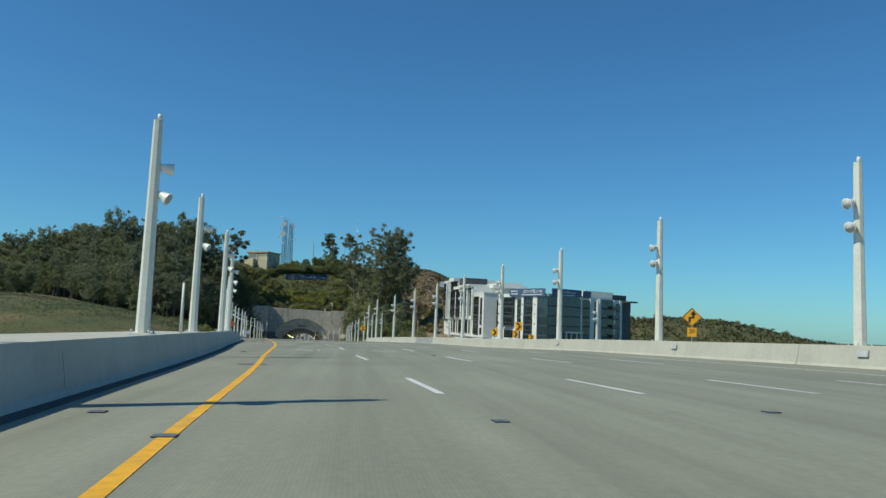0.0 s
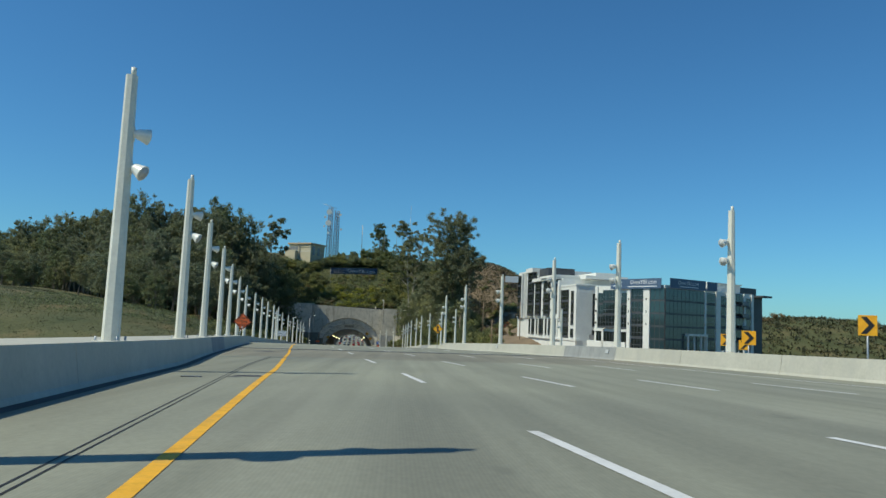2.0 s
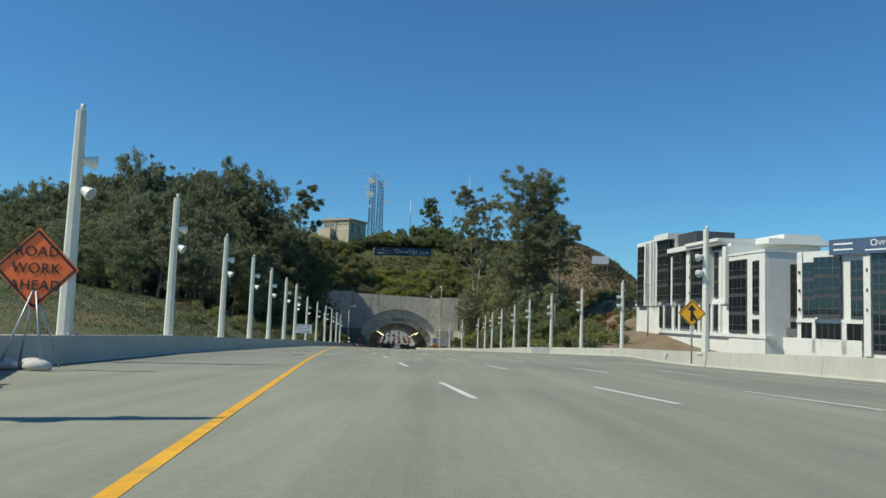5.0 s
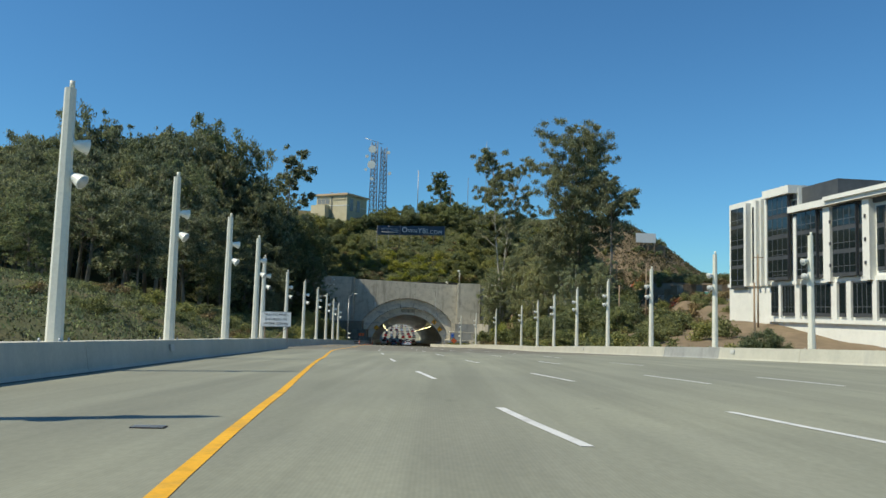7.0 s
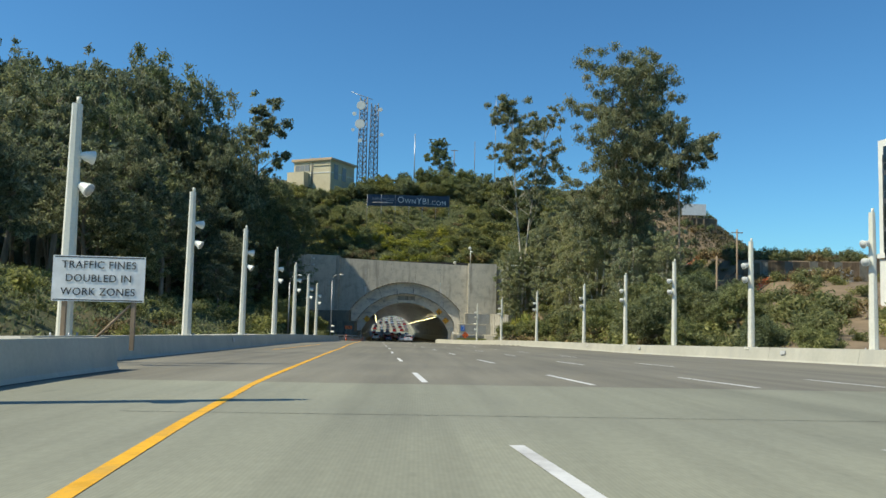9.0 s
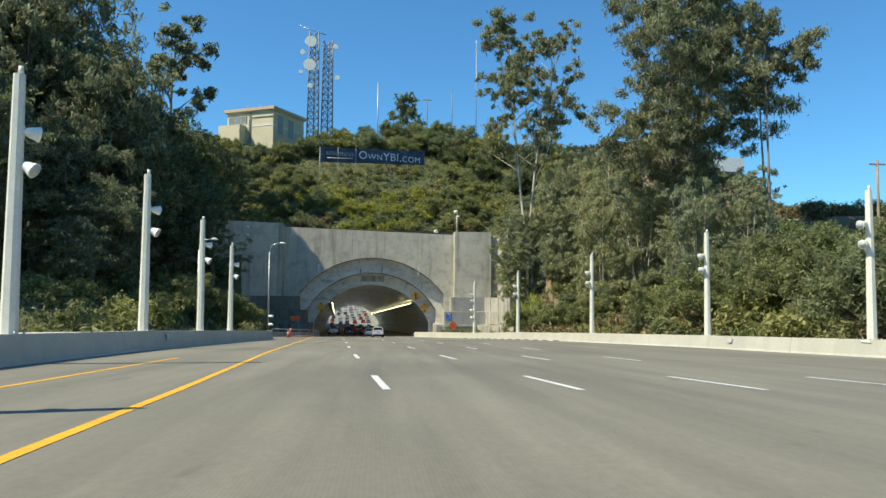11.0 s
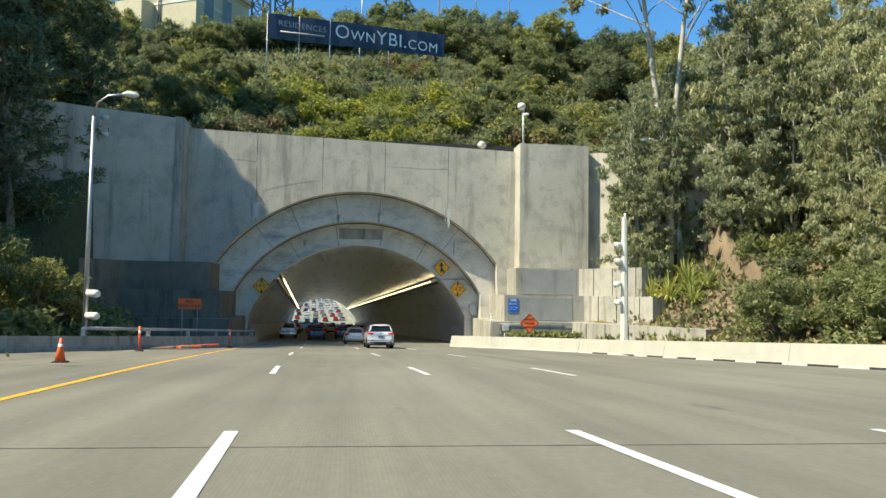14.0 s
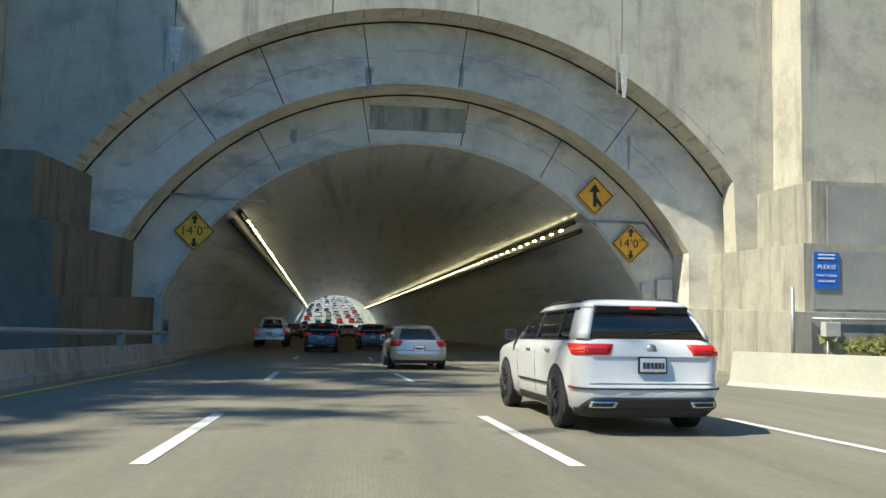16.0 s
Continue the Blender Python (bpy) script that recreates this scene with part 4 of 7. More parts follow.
def plant(name, meshes, x, y, scale=1.0, label="", group="", turn=None, sink=0.2, wide=1.0, floor=-99.0):
    z = max(ground_z(x, y) - sink, floor)
    r = random.uniform(0, 360) if turn is None else turn
    m = pose(x, y, z, 0, 0, r)
    th = tree_thing(name, meshes, m, label, group)
    th.scale = (scale * wide, scale * wide, scale)
    return th


EUC_LABEL, GROVE = "tall grey-green eucalyptus with a bare slender trunk", "eucalyptus grove"
# grove on the slope beside the road: the rows rise towards the ridge
CANOPY = [(-185, 27), (-165, 31), (-150, 35), (-134, 40), (-122, 42.5), (-105, 44.5), (-85, 45), (-75, 44), (-70, 42), (-65, 36), (-61, 28), (-57, 21)]
for row, (y0, gap, low, high) in enumerate(((378, 5.2, 0.9, 0.985), (367, 5.6, 0.84, 0.96), (352, 6.0, 0.74, 0.94), (335, 6.4, 0.66, 0.9), (316, 7.0, 0.6, 0.86), (298, 7.6, 0.55, 0.84), (280, 8.2, 0.55, 0.8))):
    f = (y0 - 171) / 204
    x = -52 - 26 * step(340, 258, y0) - (10 if y0 > 360 else 0)
    while x > -17.6 - 165 * f:
        px, py = x + random.uniform(-1.6, 1.6), y0 + random.uniform(0 if y0 == 367 else -5, 5)
        top = (2.9 + lerp_at(CANOPY, -17.6 + (px + 17.6) / f)) * f * random.uniform(low, high) - 2.9
        if 300 < py < 366:
            top = min(top, 1.27 * (-48 - px) - 5)
        elif py < 376:
            top = min(top, 1.27 * (-34 - px) - 11.5)
        tall = top - ground_z(px, py)
        kind = random.choice((0, 1, 2, 0, 1, 2, 3))
        if tall > 7:
            plant("eucalyptus_tree", EUC[kind], px, py, tall / (18.6, 20.5, 16.8, 17.8)[kind], EUC_LABEL, GROVE, wide=min(1.25, max(0.8, 24 / tall)))
        x -= gap * random.uniform(0.75, 1.25)
plant("eucalyptus_tree", LONE, -60, 400, (45 - ground_z(-60, 400)) / 18.6, "slender lone tree with a small open crown", "hilltop trees")
plant("eucalyptus_tree", GIANT[0], 16.5, 360, (44 - ground_z(16.5, 360)) / 38, "towering many-limbed eucalyptus on the slope", "slope trees", turn=20)
plant("eucalyptus_tree", GIANT[1], 25, 349, (33 - ground_z(25, 349)) / 29, "tall leaning eucalyptus with bare lower limbs", "slope trees", turn=140)
plant("eucalyptus_tree", GIANT[2], 2.5, 389, (43.5 - ground_z(2.5, 389)) / 30, "tall many-stemmed eucalyptus with a tufted open crown", "slope trees", turn=250)
for x, y, s, v in [(0.5, 390.5, 0.85, 0), (6.5, 385, 1.05, 1), (12, 377, 1.0, 0), (17, 368, 0.9, 1), (9, 386, 1.1, 0), (15, 378, 1.0, 1), (21, 366, 0.9, 0), (4, 393, 1.0, 1), (13, 391, 0.9, 0), (20, 356, 0.6, 1), (10.5, 376, 0.95, 1), (13, 364, 0.95, 0), (17.5, 358, 1.0, 1), (9, 369, 0.9, 0), (22.5, 353, 0.95, 1), (15.5, 351, 0.8, 0), (-0.2, 389.5, 0.8, 1), (9.5, 384, 1.1, 0), (13.5, 371, 0.85, 0), (17, 361, 0.7, 1), (22, 349, 0.65, 0)]:
    plant("weeping_eucalyptus", WEEP[v], x, y, s, "weeping grey-green eucalyptus with thin pale stems", "slope trees")
for x, y, s, v in [(-57, 387, 1.05, 3), (-49.8, 384, 0.9, 3), (-60, 379, 1.25, 3), (-67, 383, 1.1, 3), (-64, 388, 1.2, 0), (-66, 370, 1.15, 2), (-57, 385, 1.2, 3)]:
    plant("eucalyptus_tree", EUC[v], x, y, s, "dense dark tree beside the tunnel portal", "portal trees", wide=1.1)
for x, y, s in ((-53, 395.5, 0.85), (-58, 393, 0.95), (-49, 397.8, 0.7), (-63, 392, 1.0)):
    plant("eucalyptus_tree", EUC[3], x, y, s, "dense dark tree above the portal's wing wall", "portal trees", wide=1.15, floor=5.6)
for x, y, s, src in ((-57, 375, 1.3, LONE), (-60.5, 381, 1.35, LONE), (-58, 372, 1.2, LONE), (-61, 379, 1.4, LONE)):
    plant("eucalyptus_tree", src, x, y, s, "tall eucalyptus with an open crown beside the portal", "portal trees")
for i in range(16):
    x = -36 + 3.4 * i + random.uniform(-1, 1)
    plant("oak_tree", OAK[i % 3], x, 436.5 - 0.3 * max(0, x + 10) + random.uniform(-1.5, 1.5), random.uniform(0.62, 0.95), "rounded dark green tree on the hill", "hilltop trees", sink=1.8, wide=1.2)
plant("conifer", CONE, -15, 490, (55.5 - ground_z(-15, 490)) / 13.5, "dark conical tree on the hilltop", "hilltop trees")
for x, y, s, v in [(-33, 441, 0.75, 1), (-27, 442, 0.85, 0), (-21, 443, 0.9, 1), (-15, 445, 0.9, 0), (-9, 442, 0.95, 1), (-3, 438, 1.0, 0), (3, 432, 1.05, 1), (9, 426, 1.0, 0), (15, 420, 1.0, 1),
                   (-7, 432, 0.7, 0), (-1, 424, 0.8, 1), (6, 416, 0.9, 0), (12, 410, 1.0, 1), (-45, 431, 0.55, 1), (-54, 427, 0.5, 0), (-60, 416, 0.8, 1), (-50, 414, 0.6, 0), (-44, 416, 0.6, 1), (-66, 420, 1.0, 0), (-56, 405, 0.8, 1), (-62, 402, 0.8, 0), (-52, 402, 0.7, 1), (-56, 429, 0.72, 1), (-50, 430, 0.66, 0), (-45, 431, 0.66, 1), (-61, 428, 0.75, 0), (-41, 434, 0.7, 0), (-37, 436, 0.75, 1)]:
    plant("oak_tree", OAK[v], x, y, s * 1.12, "rounded dark green tree on the hill", "hilltop trees", sink=1.6)

for x, y, s, v in [(4, 300, 0.85, 0), (9, 306, 0.95, 0), (13.5, 299, 0.7, 1), (8.5, 318, 1.0, 0), (14, 323, 1.05, 1), (19.5, 314, 0.8, 0), (20, 331, 1.0, 0), (12.5, 337, 1.0, 0), (25, 341, 0.9, 1), (4.5, 324, 0.8, 1), (28, 352, 0.9, 0), (17, 345, 0.9, 0), (8, 345, 0.6, 1), (6.2, 235.5, 0.26, 0), (10.4, 235, 0.5, 0), (13.2, 234, 0.22, 1), (18, 230, 0.16, 0), (22, 228, 0.18, 1), (4.2, 246, 0.3, 1), (2.5, 262, 0.4, 1), (5.5, 276, 0.5, 0), (1.5, 282, 0.5, 1)]:
    plant("slope_tree", OAK[v], x, y, s, "dense dark green bush on the slope behind the barrier", "slope bushes", wide=1.1)
for x, y, s, v in [(-41.6, 367.5, 0.62, 1), (-43.8, 364, 0.72, 1), (-46.5, 357, 0.8, 1), (-45.5, 371, 0.7, 1), (-47, 349, 0.7, 1), (-44.5, 378, 0.55, 1)]:
    plant("roadside_bush", OAK[v], x, y, s, "leafy light green bush behind the guard rail", "roadside bushes")

for x, y, s, v in [(-4.6, 361.8, 0.6, 1), (-1.6, 360.0, 0.66, 1), (1.6, 361.0, 0.7, 1), (4.6, 358.5, 0.66, 1), (-6.2, 357.2, 0.22, 1), (7, 363.5, 0.65, 0), (3.2, 366.0, 0.6, 1)]:
    plant("roadside_bush", OAK[v], x, y, s, "rounded yellow-green bush on the bank behind the barrier", "roadside bushes")
plant("conifer", CONE, -0.2, 327.5, 0.42, "small dark conical tree behind the barrier", "roadside bushes")

for i in range(70):
    x, y = random.uniform(-50, -2), 402.5 + 22 * random.random()
    if math.hypot((x + 25) / 9, (y - 409) / 6) < 1 or (y > 411 and -38 < x < -12):
        continue
    plant("slope_tree", OAK[i % 2], x, y, random.uniform(0.26, 0.52), "rounded evergreen shrub on the slope over the portal", "portal slope shrubs", wide=1.15)

dead = base("dead_tree", label="bare twisted dark dead tree on the slope", category="tree")
for k, (dx, dy, dz) in enumerate(((-1.8, 0.3, 4.2), (1.2, -0.4, 5.4), (2.9, 0.6, 6.6), (4.6, 0.2, 5.6))):
    foot = Vector((29 + 0.8 * k, 347, ground_z(29 + 0.8 * k, 347) - 0.4))
    pts = [foot.lerp(foot + Vector((dx, dy, dz)), i / 7) + Vector((0.55 * math.sin(i * 1.9 + k), 0.3 * math.cos(i * 2.3), 0.25 * math.sin(i * 2.7 + k))) * (i > 0) for i in range(8)]
    tube("limb", pts, [0.24, 0.22, 0.19, 0.16, 0.13, 0.1, 0.07, 0.03], SHADOW_GAP, dead, 6)
    tube("twig", [pts[4], pts[4] + Vector((0.8, 0.1, 0.7)), pts[4] + Vector((1.0, 0.2, 1.6))], [0.09, 0.06, 0.02], SHADOW_GAP, dead, 5)

# shrubs
SHRUB = []
for mat, n in ((LEAF_SHRUB, 3), (LEAF_OAK, 3), (LEAF_YELLOW, 1), (LEAF_DRY, 2)):
    for i in range(n):
        cs = [(random.uniform(-0.9, 0.9), random.uniform(-0.9, 0.9), random.uniform(0.4, 1.3)) for _ in range(7)]
        SHRUB.append((mat, leaf_mesh("shrub", cs, [random.uniform(0.4, 0.8) for _ in cs], 800, 0.13, 0.8, 0.1, mat)))
SHRUB_LABEL = {"shrub_leaves": "bushy bright green shrub on the slope", "dark_green_leaves": "dense dark green shrub on the slope", "yellow_green_leaves": "yellow-green flowering shrub above the portal", "dry_brush": "dry brown brush on the slope"}


BUSHES = []


def shrub(x, y, s, kinds):
    mat, me = SHRUB[random.choice(kinds)]
    m = pose(x, y, ground_z(x, y) - 0.25 * s, random.uniform(-8, 8), random.uniform(-8, 8), random.uniform(0, 360)) @ Matrix.Diagonal((s, s, s * random.uniform(0.7, 1.1), 1))
    away = abs(x - ref_x(min(y, 399))) + 0.4 * abs(y - 372)
    BUSHES.append((away, mat, me, m))


for i in range(330):
    x, y = random.uniform(-52, 12), 398.9 + 30 * random.random() ** 1.2
    if -42 < x < -8 and y > 416:
        y = 399 + 16 * random.random()
    big = min(2.0, max(0.55, (y - 397.6) / 1.9))
    yel = random.random() < 0.9 * math.exp(-((x + 25) / 9) ** 2 - ((y - 409) / 7) ** 2)
    shrub(x, y, min(big, random.uniform(0.8, 2.0)), [6] if yel else [0, 1, 2, 3, 4, 5, 7] if y < 404 else [0, 1, 2, 3, 4, 5])
for i in range(150):
    x = random.uniform(-46, -6)
    y = random.uniform(412, 426 + 0.3 * (x + 37))
    yel = random.random() < 0.5 * math.exp(-((x + 25) / 9) ** 2 - ((y - 411) / 6) ** 2)
    shrub(x, y, random.uniform(0.6, 1.15), [6] if yel else [0, 1, 3, 4, 5, 7, 8])
for i in range(90):
    y = random.uniform(338, 367)
    shrub(ref_x(y) + lerp_at(RIGHT, y) + 4.0 + 16 * random.random(), y, random.uniform(0.9, 1.7), [0, 1, 2, 0, 1, 7])
for i in range(210):
    y = random.uniform(285, 394)
    xr = ref_x(y) + lerp_at(RIGHT, y) + 4.2
    x = xr + 26 * random.random() ** 1.1
    if y > 366 and x < 13:
        continue
    shrub(x, y, random.uniform(1.0, 2.7), [0, 1, 3, 4, 5, 3, 4, 7] if y < 338 else [0, 1, 2, 3, 4, 5, 7, 8])
for i in range(150):
    y = random.uniform(240, 392)
    x = ref_x(y) + (lerp_at(LEFT_B, y)) - 6 - 22 * random.random() ** 1.2
    if y > 385 and x > -48:
        continue
    shrub(x, y, random.uniform(0.9, 2.4) * (0.6 + 0.5 * step(250, 340, y)), [0, 1, 2, 3, 4, 5, 3, 4] if y > 300 else [3, 4, 7, 0, 5])
for x, y, s in [(12, 262, 1.5), (16, 258, 1.3), (21, 262, 1.2), (27, 256, 1.5), (33, 250, 1.6), (9, 275, 1.2), (38, 246, 1.3), (18, 284, 0.9), (5.5, 268, 1.1)]:
    shrub(x, y, s, [3, 4, 0])

for i in range(150):
    shrub(random.uniform(18, 70), random.uniform(315, 385), random.uniform(0.8, 2.2), [3, 4, 5, 0, 7])
for i in range(60):
    x, y = random.uniform(85, 190), random.uniform(285, 350)
    shrub(x, y, random.uniform(0.9, 2.0), [3, 4, 5, 7, 8])

def shrub_at(x, y, s, kinds):
    """A single shrub placed by hand."""
    mat, me = SHRUB[random.choice(kinds)]
    ob = new("shrub", me)
    ob.matrix_basis = pose(x, y, ground_z(x, y) - 0.2 * s, 0, 0, random.uniform(0, 360)) @ Matrix.Diagonal((s, s, s, 1))
    tagged(ob, SHRUB_LABEL[mat.name], "shrub", "hillside shrubs")


BUSHES.sort(key=lambda v: v[0])
for away, mat, me, m in BUSHES[:240]:
    ob = new("shrub", me)
    ob.matrix_basis = m
    tagged(ob, SHRUB_LABEL[mat.name], "shrub", "hillside shrubs")
coords, sizes, kinds, mats = [], [], [], []
for away, mat, me, m in BUSHES[240:]:
    co = np.empty(len(me.vertices) * 3)
    me.vertices.foreach_get("co", co)
    co = co.reshape(-1, 3)
    keep = co[: len(co) // 4 * 4]
    mm = np.array(m)
    coords.append(keep @ mm[:3, :3].T + mm[:3, 3])
    if mat not in mats:
        mats.append(mat)
    kinds += [mats.index(mat)] * (len(keep) // 4)
allv = np.concatenate(coords)
fm = bpy.data.meshes.new("distant_shrubs")
fm.from_pydata(allv.tolist(), [], np.arange(len(allv)).reshape(-1, 4).tolist())
for mat in mats:
    fm.materials.append(mat)
fm.polygons.foreach_set("material_index", kinds)
tagged(new("distant_shrubs", fm), "mixed green shrubs that cover the island's slopes", "shrubs", kind="stuff")

# low brush that covers the slopes
def brush(name, n, where, mat, size, label):
    pts = []
    while len(pts) < n:
        x, y = where()
        pts.append((x, y, ground_z(x, y)))
    p = np.repeat(np.array(pts), 4, 0)
    p[:, :2] += rng.normal(size=(len(p), 2)) * 0.35
    p[:, 2] += rng.uniform(0.0, 0.35, len(p))
    cnt = len(p)
    d = rng.normal(size=(cnt, 3)) + np.array([0, 0, 1.2])
    d /= np.linalg.norm(d, axis=1, keepdims=True)
    u = np.cross(d, rng.normal(size=(cnt, 3)))
    u /= np.linalg.norm(u, axis=1, keepdims=True)
    s = size * rng.uniform(0.5, 1.4, cnt)[:, None]
    v = np.stack([p - u * s * 0.3, p + u * s * 0.3, p + d * s], 1).reshape(-1, 3)
    me = bpy.data.meshes.new(name)
    me.from_pydata(v.tolist(), [], np.arange(len(v)).reshape(-1, 3).tolist())
    me.materials.append(mat)
    return tagged(new(name, me), label, "undergrowth", kind="stuff")


def on_hill():
    return random.uniform(-60, 20), 398.9 + 45 * random.random()


def on_right():
    y = random.uniform(290, 395)
    x = ref_x(y) + lerp_at(RIGHT, y) + 2.4 + 30 * random.random()
    if y < 340 and x > 10 + 0.2 * (y - 290):
        return 4 + 0.4 * (x - 4), y
    return (x, y) if not (y > 345 and x < 10) else (x + 9, y - 5)


def on_left():
    y = random.uniform(215, 392)
    return ref_x(y) + lerp_at(LEFT_B, y) - 5.5 - 55 * random.random(), y


brush("hill_undergrowth", 7000, on_hill, LEAF_OAK, 0.5, "green undergrowth over the tunnel hill")
brush("slope_undergrowth", 9000, on_right, LEAF_SHRUB, 0.5, "mixed green brush on the right slope")
brush("dry_grass", 2500, on_right, LEAF_DRY, 0.5, "dry brown grass on the slope")
def on_left_far():
    y = random.uniform(150, 300)
    x = ref_x(y) - 14 - 95 * random.random()
    return (x, y) if not (x < -70 and abs(y - 165) < 15) else (x + 40, y + 60)


def on_far_right():
    return random.uniform(80, 240), random.uniform(262, 352)


def on_bank():
    return random.uniform(-2, 12), random.uniform(366, 392)


def on_site():
    x, y = random.uniform(22, 78), random.uniform(366, 440)
    k = noise.noise(Vector((x * 0.05, y * 0.05, 21)))
    return (x, y) if k > -0.12 or y > 385 else (x * 0.5 + 14, y + 20)


brush("site_green_brush", 5200, on_site, LEAF_SLOPE, 0.55, "patchy dark green brush on the cut slope")
brush("site_dry_grass", 4200, on_site, LEAF_DRY, 0.45, "patchy dry grass on the cut slope")
brush("far_hill_brush", 5000, on_far_right, LEAF_SLOPE, 0.9, "dark low brush on the far island hill")
brush("bank_dry_grass", 1100, on_bank, LEAF_DRY, 0.28, "short dry grass and litter on the brown bank")
for x, y, s in [(6, 366, 1.1), (9.5, 372, 0.8), (4, 359, 1.2), (9, 379, 1.0), (11, 383, 1.3), (7, 388, 1.2), (-1.0, 361, 0.8), (-1.5, 366, 0.8), (0.5, 368.5, 0.7), (-3.5, 360, 1.5), (-1.5, 362, 1.8), (-4.3, 356, 1.3), (0.5, 359, 1.8), (-2.5, 364, 1.2), (2, 364, 1.6), (3.5, 361, 1.9)]:
    shrub_at(x, y, s, [0, 1, 7])
for x, y, s in [(6, 378, 1.6), (8, 374, 1.7), (10, 370, 1.6), (5, 382, 1.3), (7.5, 380.5, 1.8), (9.5, 377, 1.9), (4.4, 377.5, 0.9), (11, 374, 1.8), (6.5, 384.5, 1.6)]:
    shrub_at(x, y, s, [0, 1, 4])
for i in range(110):
    shrub_at(random.uniform(24, 80), random.uniform(362, 430), random.uniform(0.8, 1.8), [3, 4, 5, 8])
brush("far_slope_undergrowth", 11000, on_left_far, LEAF_SLOPE, 0.2, "dark low brush on the slope below the grove")
def on_planter():
    return random.uniform(-12.2, -6.8), random.uniform(387.2, 389.6)


brush("planter_weeds", 420, on_planter, LEAF_SHRUB, 0.3, "low green weeds behind the barrier").location.z = 1.45
brush("grove_undergrowth", 13000, on_left, LEAF_OAK, 0.3, "dark green ground cover under the grove")

# ================= apartment building =================
MULLION = plain("grey_window_frame", (0.16, 0.165, 0.17), 0.4, 0.3)
apt = base("apartment_building", label="white and charcoal modern apartment block with large dark windows", category="building")
FAR_END, NEAR_END = Vector((37.9, 312.8)), Vector((60.8, 232.5))
D1, N1 = Vector((0.115, -0.9934)), Vector((0.9934, 0.115))
D2, N2 = Vector((0.497, -0.868)), Vector((0.868, 0.497))


def front(a, o, z):
    """Long wing: along its front from the far corner, out towards the road, up."""
    return (FAR_END.x + D1.x * a - N1.x * o, FAR_END.y + D1.y * a - N1.y * o, z)


def near(a, o, z):
    """Near wing: along its front, a counted back from the glass corner."""
    return (NEAR_END.x + D2.x * a - N2.x * o, NEAR_END.y + D2.y * a - N2.y * o, z)


def side(a, o, z):
    """Shaded side of the near wing, away from the glass corner."""
    return (NEAR_END.x + N2.x * a + D2.x * o, NEAR_END.y + N2.y * a + D2.y * o, z)


def slab(name, f, a0, a1, o0, o1, z0, z1, mat, parent):
    bm = bmesh.new()
    v = [bm.verts.new(f(a, o, z)) for a in (a0, a1) for o in (o0, o1) for z in (z0, z1)]
    for q in ((0, 1, 3, 2), (4, 6, 7, 5), (0, 4, 5, 1), (2, 3, 7, 6), (0, 2, 6, 4), (1, 5, 7, 3)):
        bm.faces.new([v[i] for i in q])
    return part(name, bm, mat, parent)


def bay(f, a0, a1, z0, z1, out, floors, cols, frame, glass, band=0.55):
    """A bay of glazing: dark frame, floor bands, mullions and panes."""
    w = slab("window", f, a0, a1, out - 0.3, out + 0.14, z0, z1, frame, apt)
    fh, cw = (z1 - z0) / floors, (a1 - a0) / cols
    for i in range(floors):
        for j in range(cols):
            slab("pane", f, a0 + cw * j + 0.09, a0 + cw * (j + 1) - 0.09, out, out + 0.17, z0 + fh * i + band, z0 + fh * (i + 1) - 0.1, glass, w)
            if cw > 1.6:
                am, zm = a0 + cw * (j + 0.5), z0 + fh * i + band + 0.9
                slab("mullion", f, am - 0.035, am + 0.035, out + 0.16, out + 0.2, z0 + fh * i + band, z0 + fh * (i + 1) - 0.1, MULLION, w)
                slab("mullion", f, a0 + cw * j + 0.09, a0 + cw * (j + 1) - 0.09, out + 0.16, out + 0.2, zm - 0.035, zm + 0.035, MULLION, w)


# the long wing, five storeys, with a lower block at its near end
slab("wall", front, 0, 46.4, -18, 0, -7, 14.2, STUCCO, apt)
slab("wall", front, 0, 22, -18, 0.02, 14.2, 18.2, STUCCO, apt)
slab("wall", front, 22, 50, -18, -5.5, 14.2, 15.1, STUCCO, apt)
slab("wall", front, 46.4, 58.8, -16, 0.35, -7, 11.6, STUCCO, apt)
slab("parapet", front, 46.2, 59.0, -16.2, 0.5, 11.6, 12.0, STUCCO, apt)
slab("penthouse", front, 21.8, 31, -9, -0.6, 14.6, 18.2, STUCCO_DARK, apt)
slab("penthouse", front, 31, 50, -16, -8.5, 15.1, 16.0, STUCCO, apt)
slab("cornice", front, 14.2, 21.9, -8, 1.7, 17.3, 18.6, STUCCO, apt)
slab("recess", front, 14.8, 21.5, -6, 0.5, 16.5, 17.3, STUCCO_DARK, apt)
slab("cornice", front, 21.6, 45.2, -6, 1.7, 14.0, 15.0, STUCCO, apt)
slab("cornice", front, 31.2, 45.4, -6, 2.1, 14.6, 15.2, STUCCO, apt)
slab("recess", front, 22.4, 44.6, -3, 0.4, 13.3, 14.0, STUCCO_DARK, apt)
slab("plinth", front, 13.6, 59.4, -1, 0.55, -3.3, -2.7, STUCCO, apt)
slab("floor_band", front, -0.1, 45.6, -1, 0.3, 2.75, 3.35, STUCCO, apt)
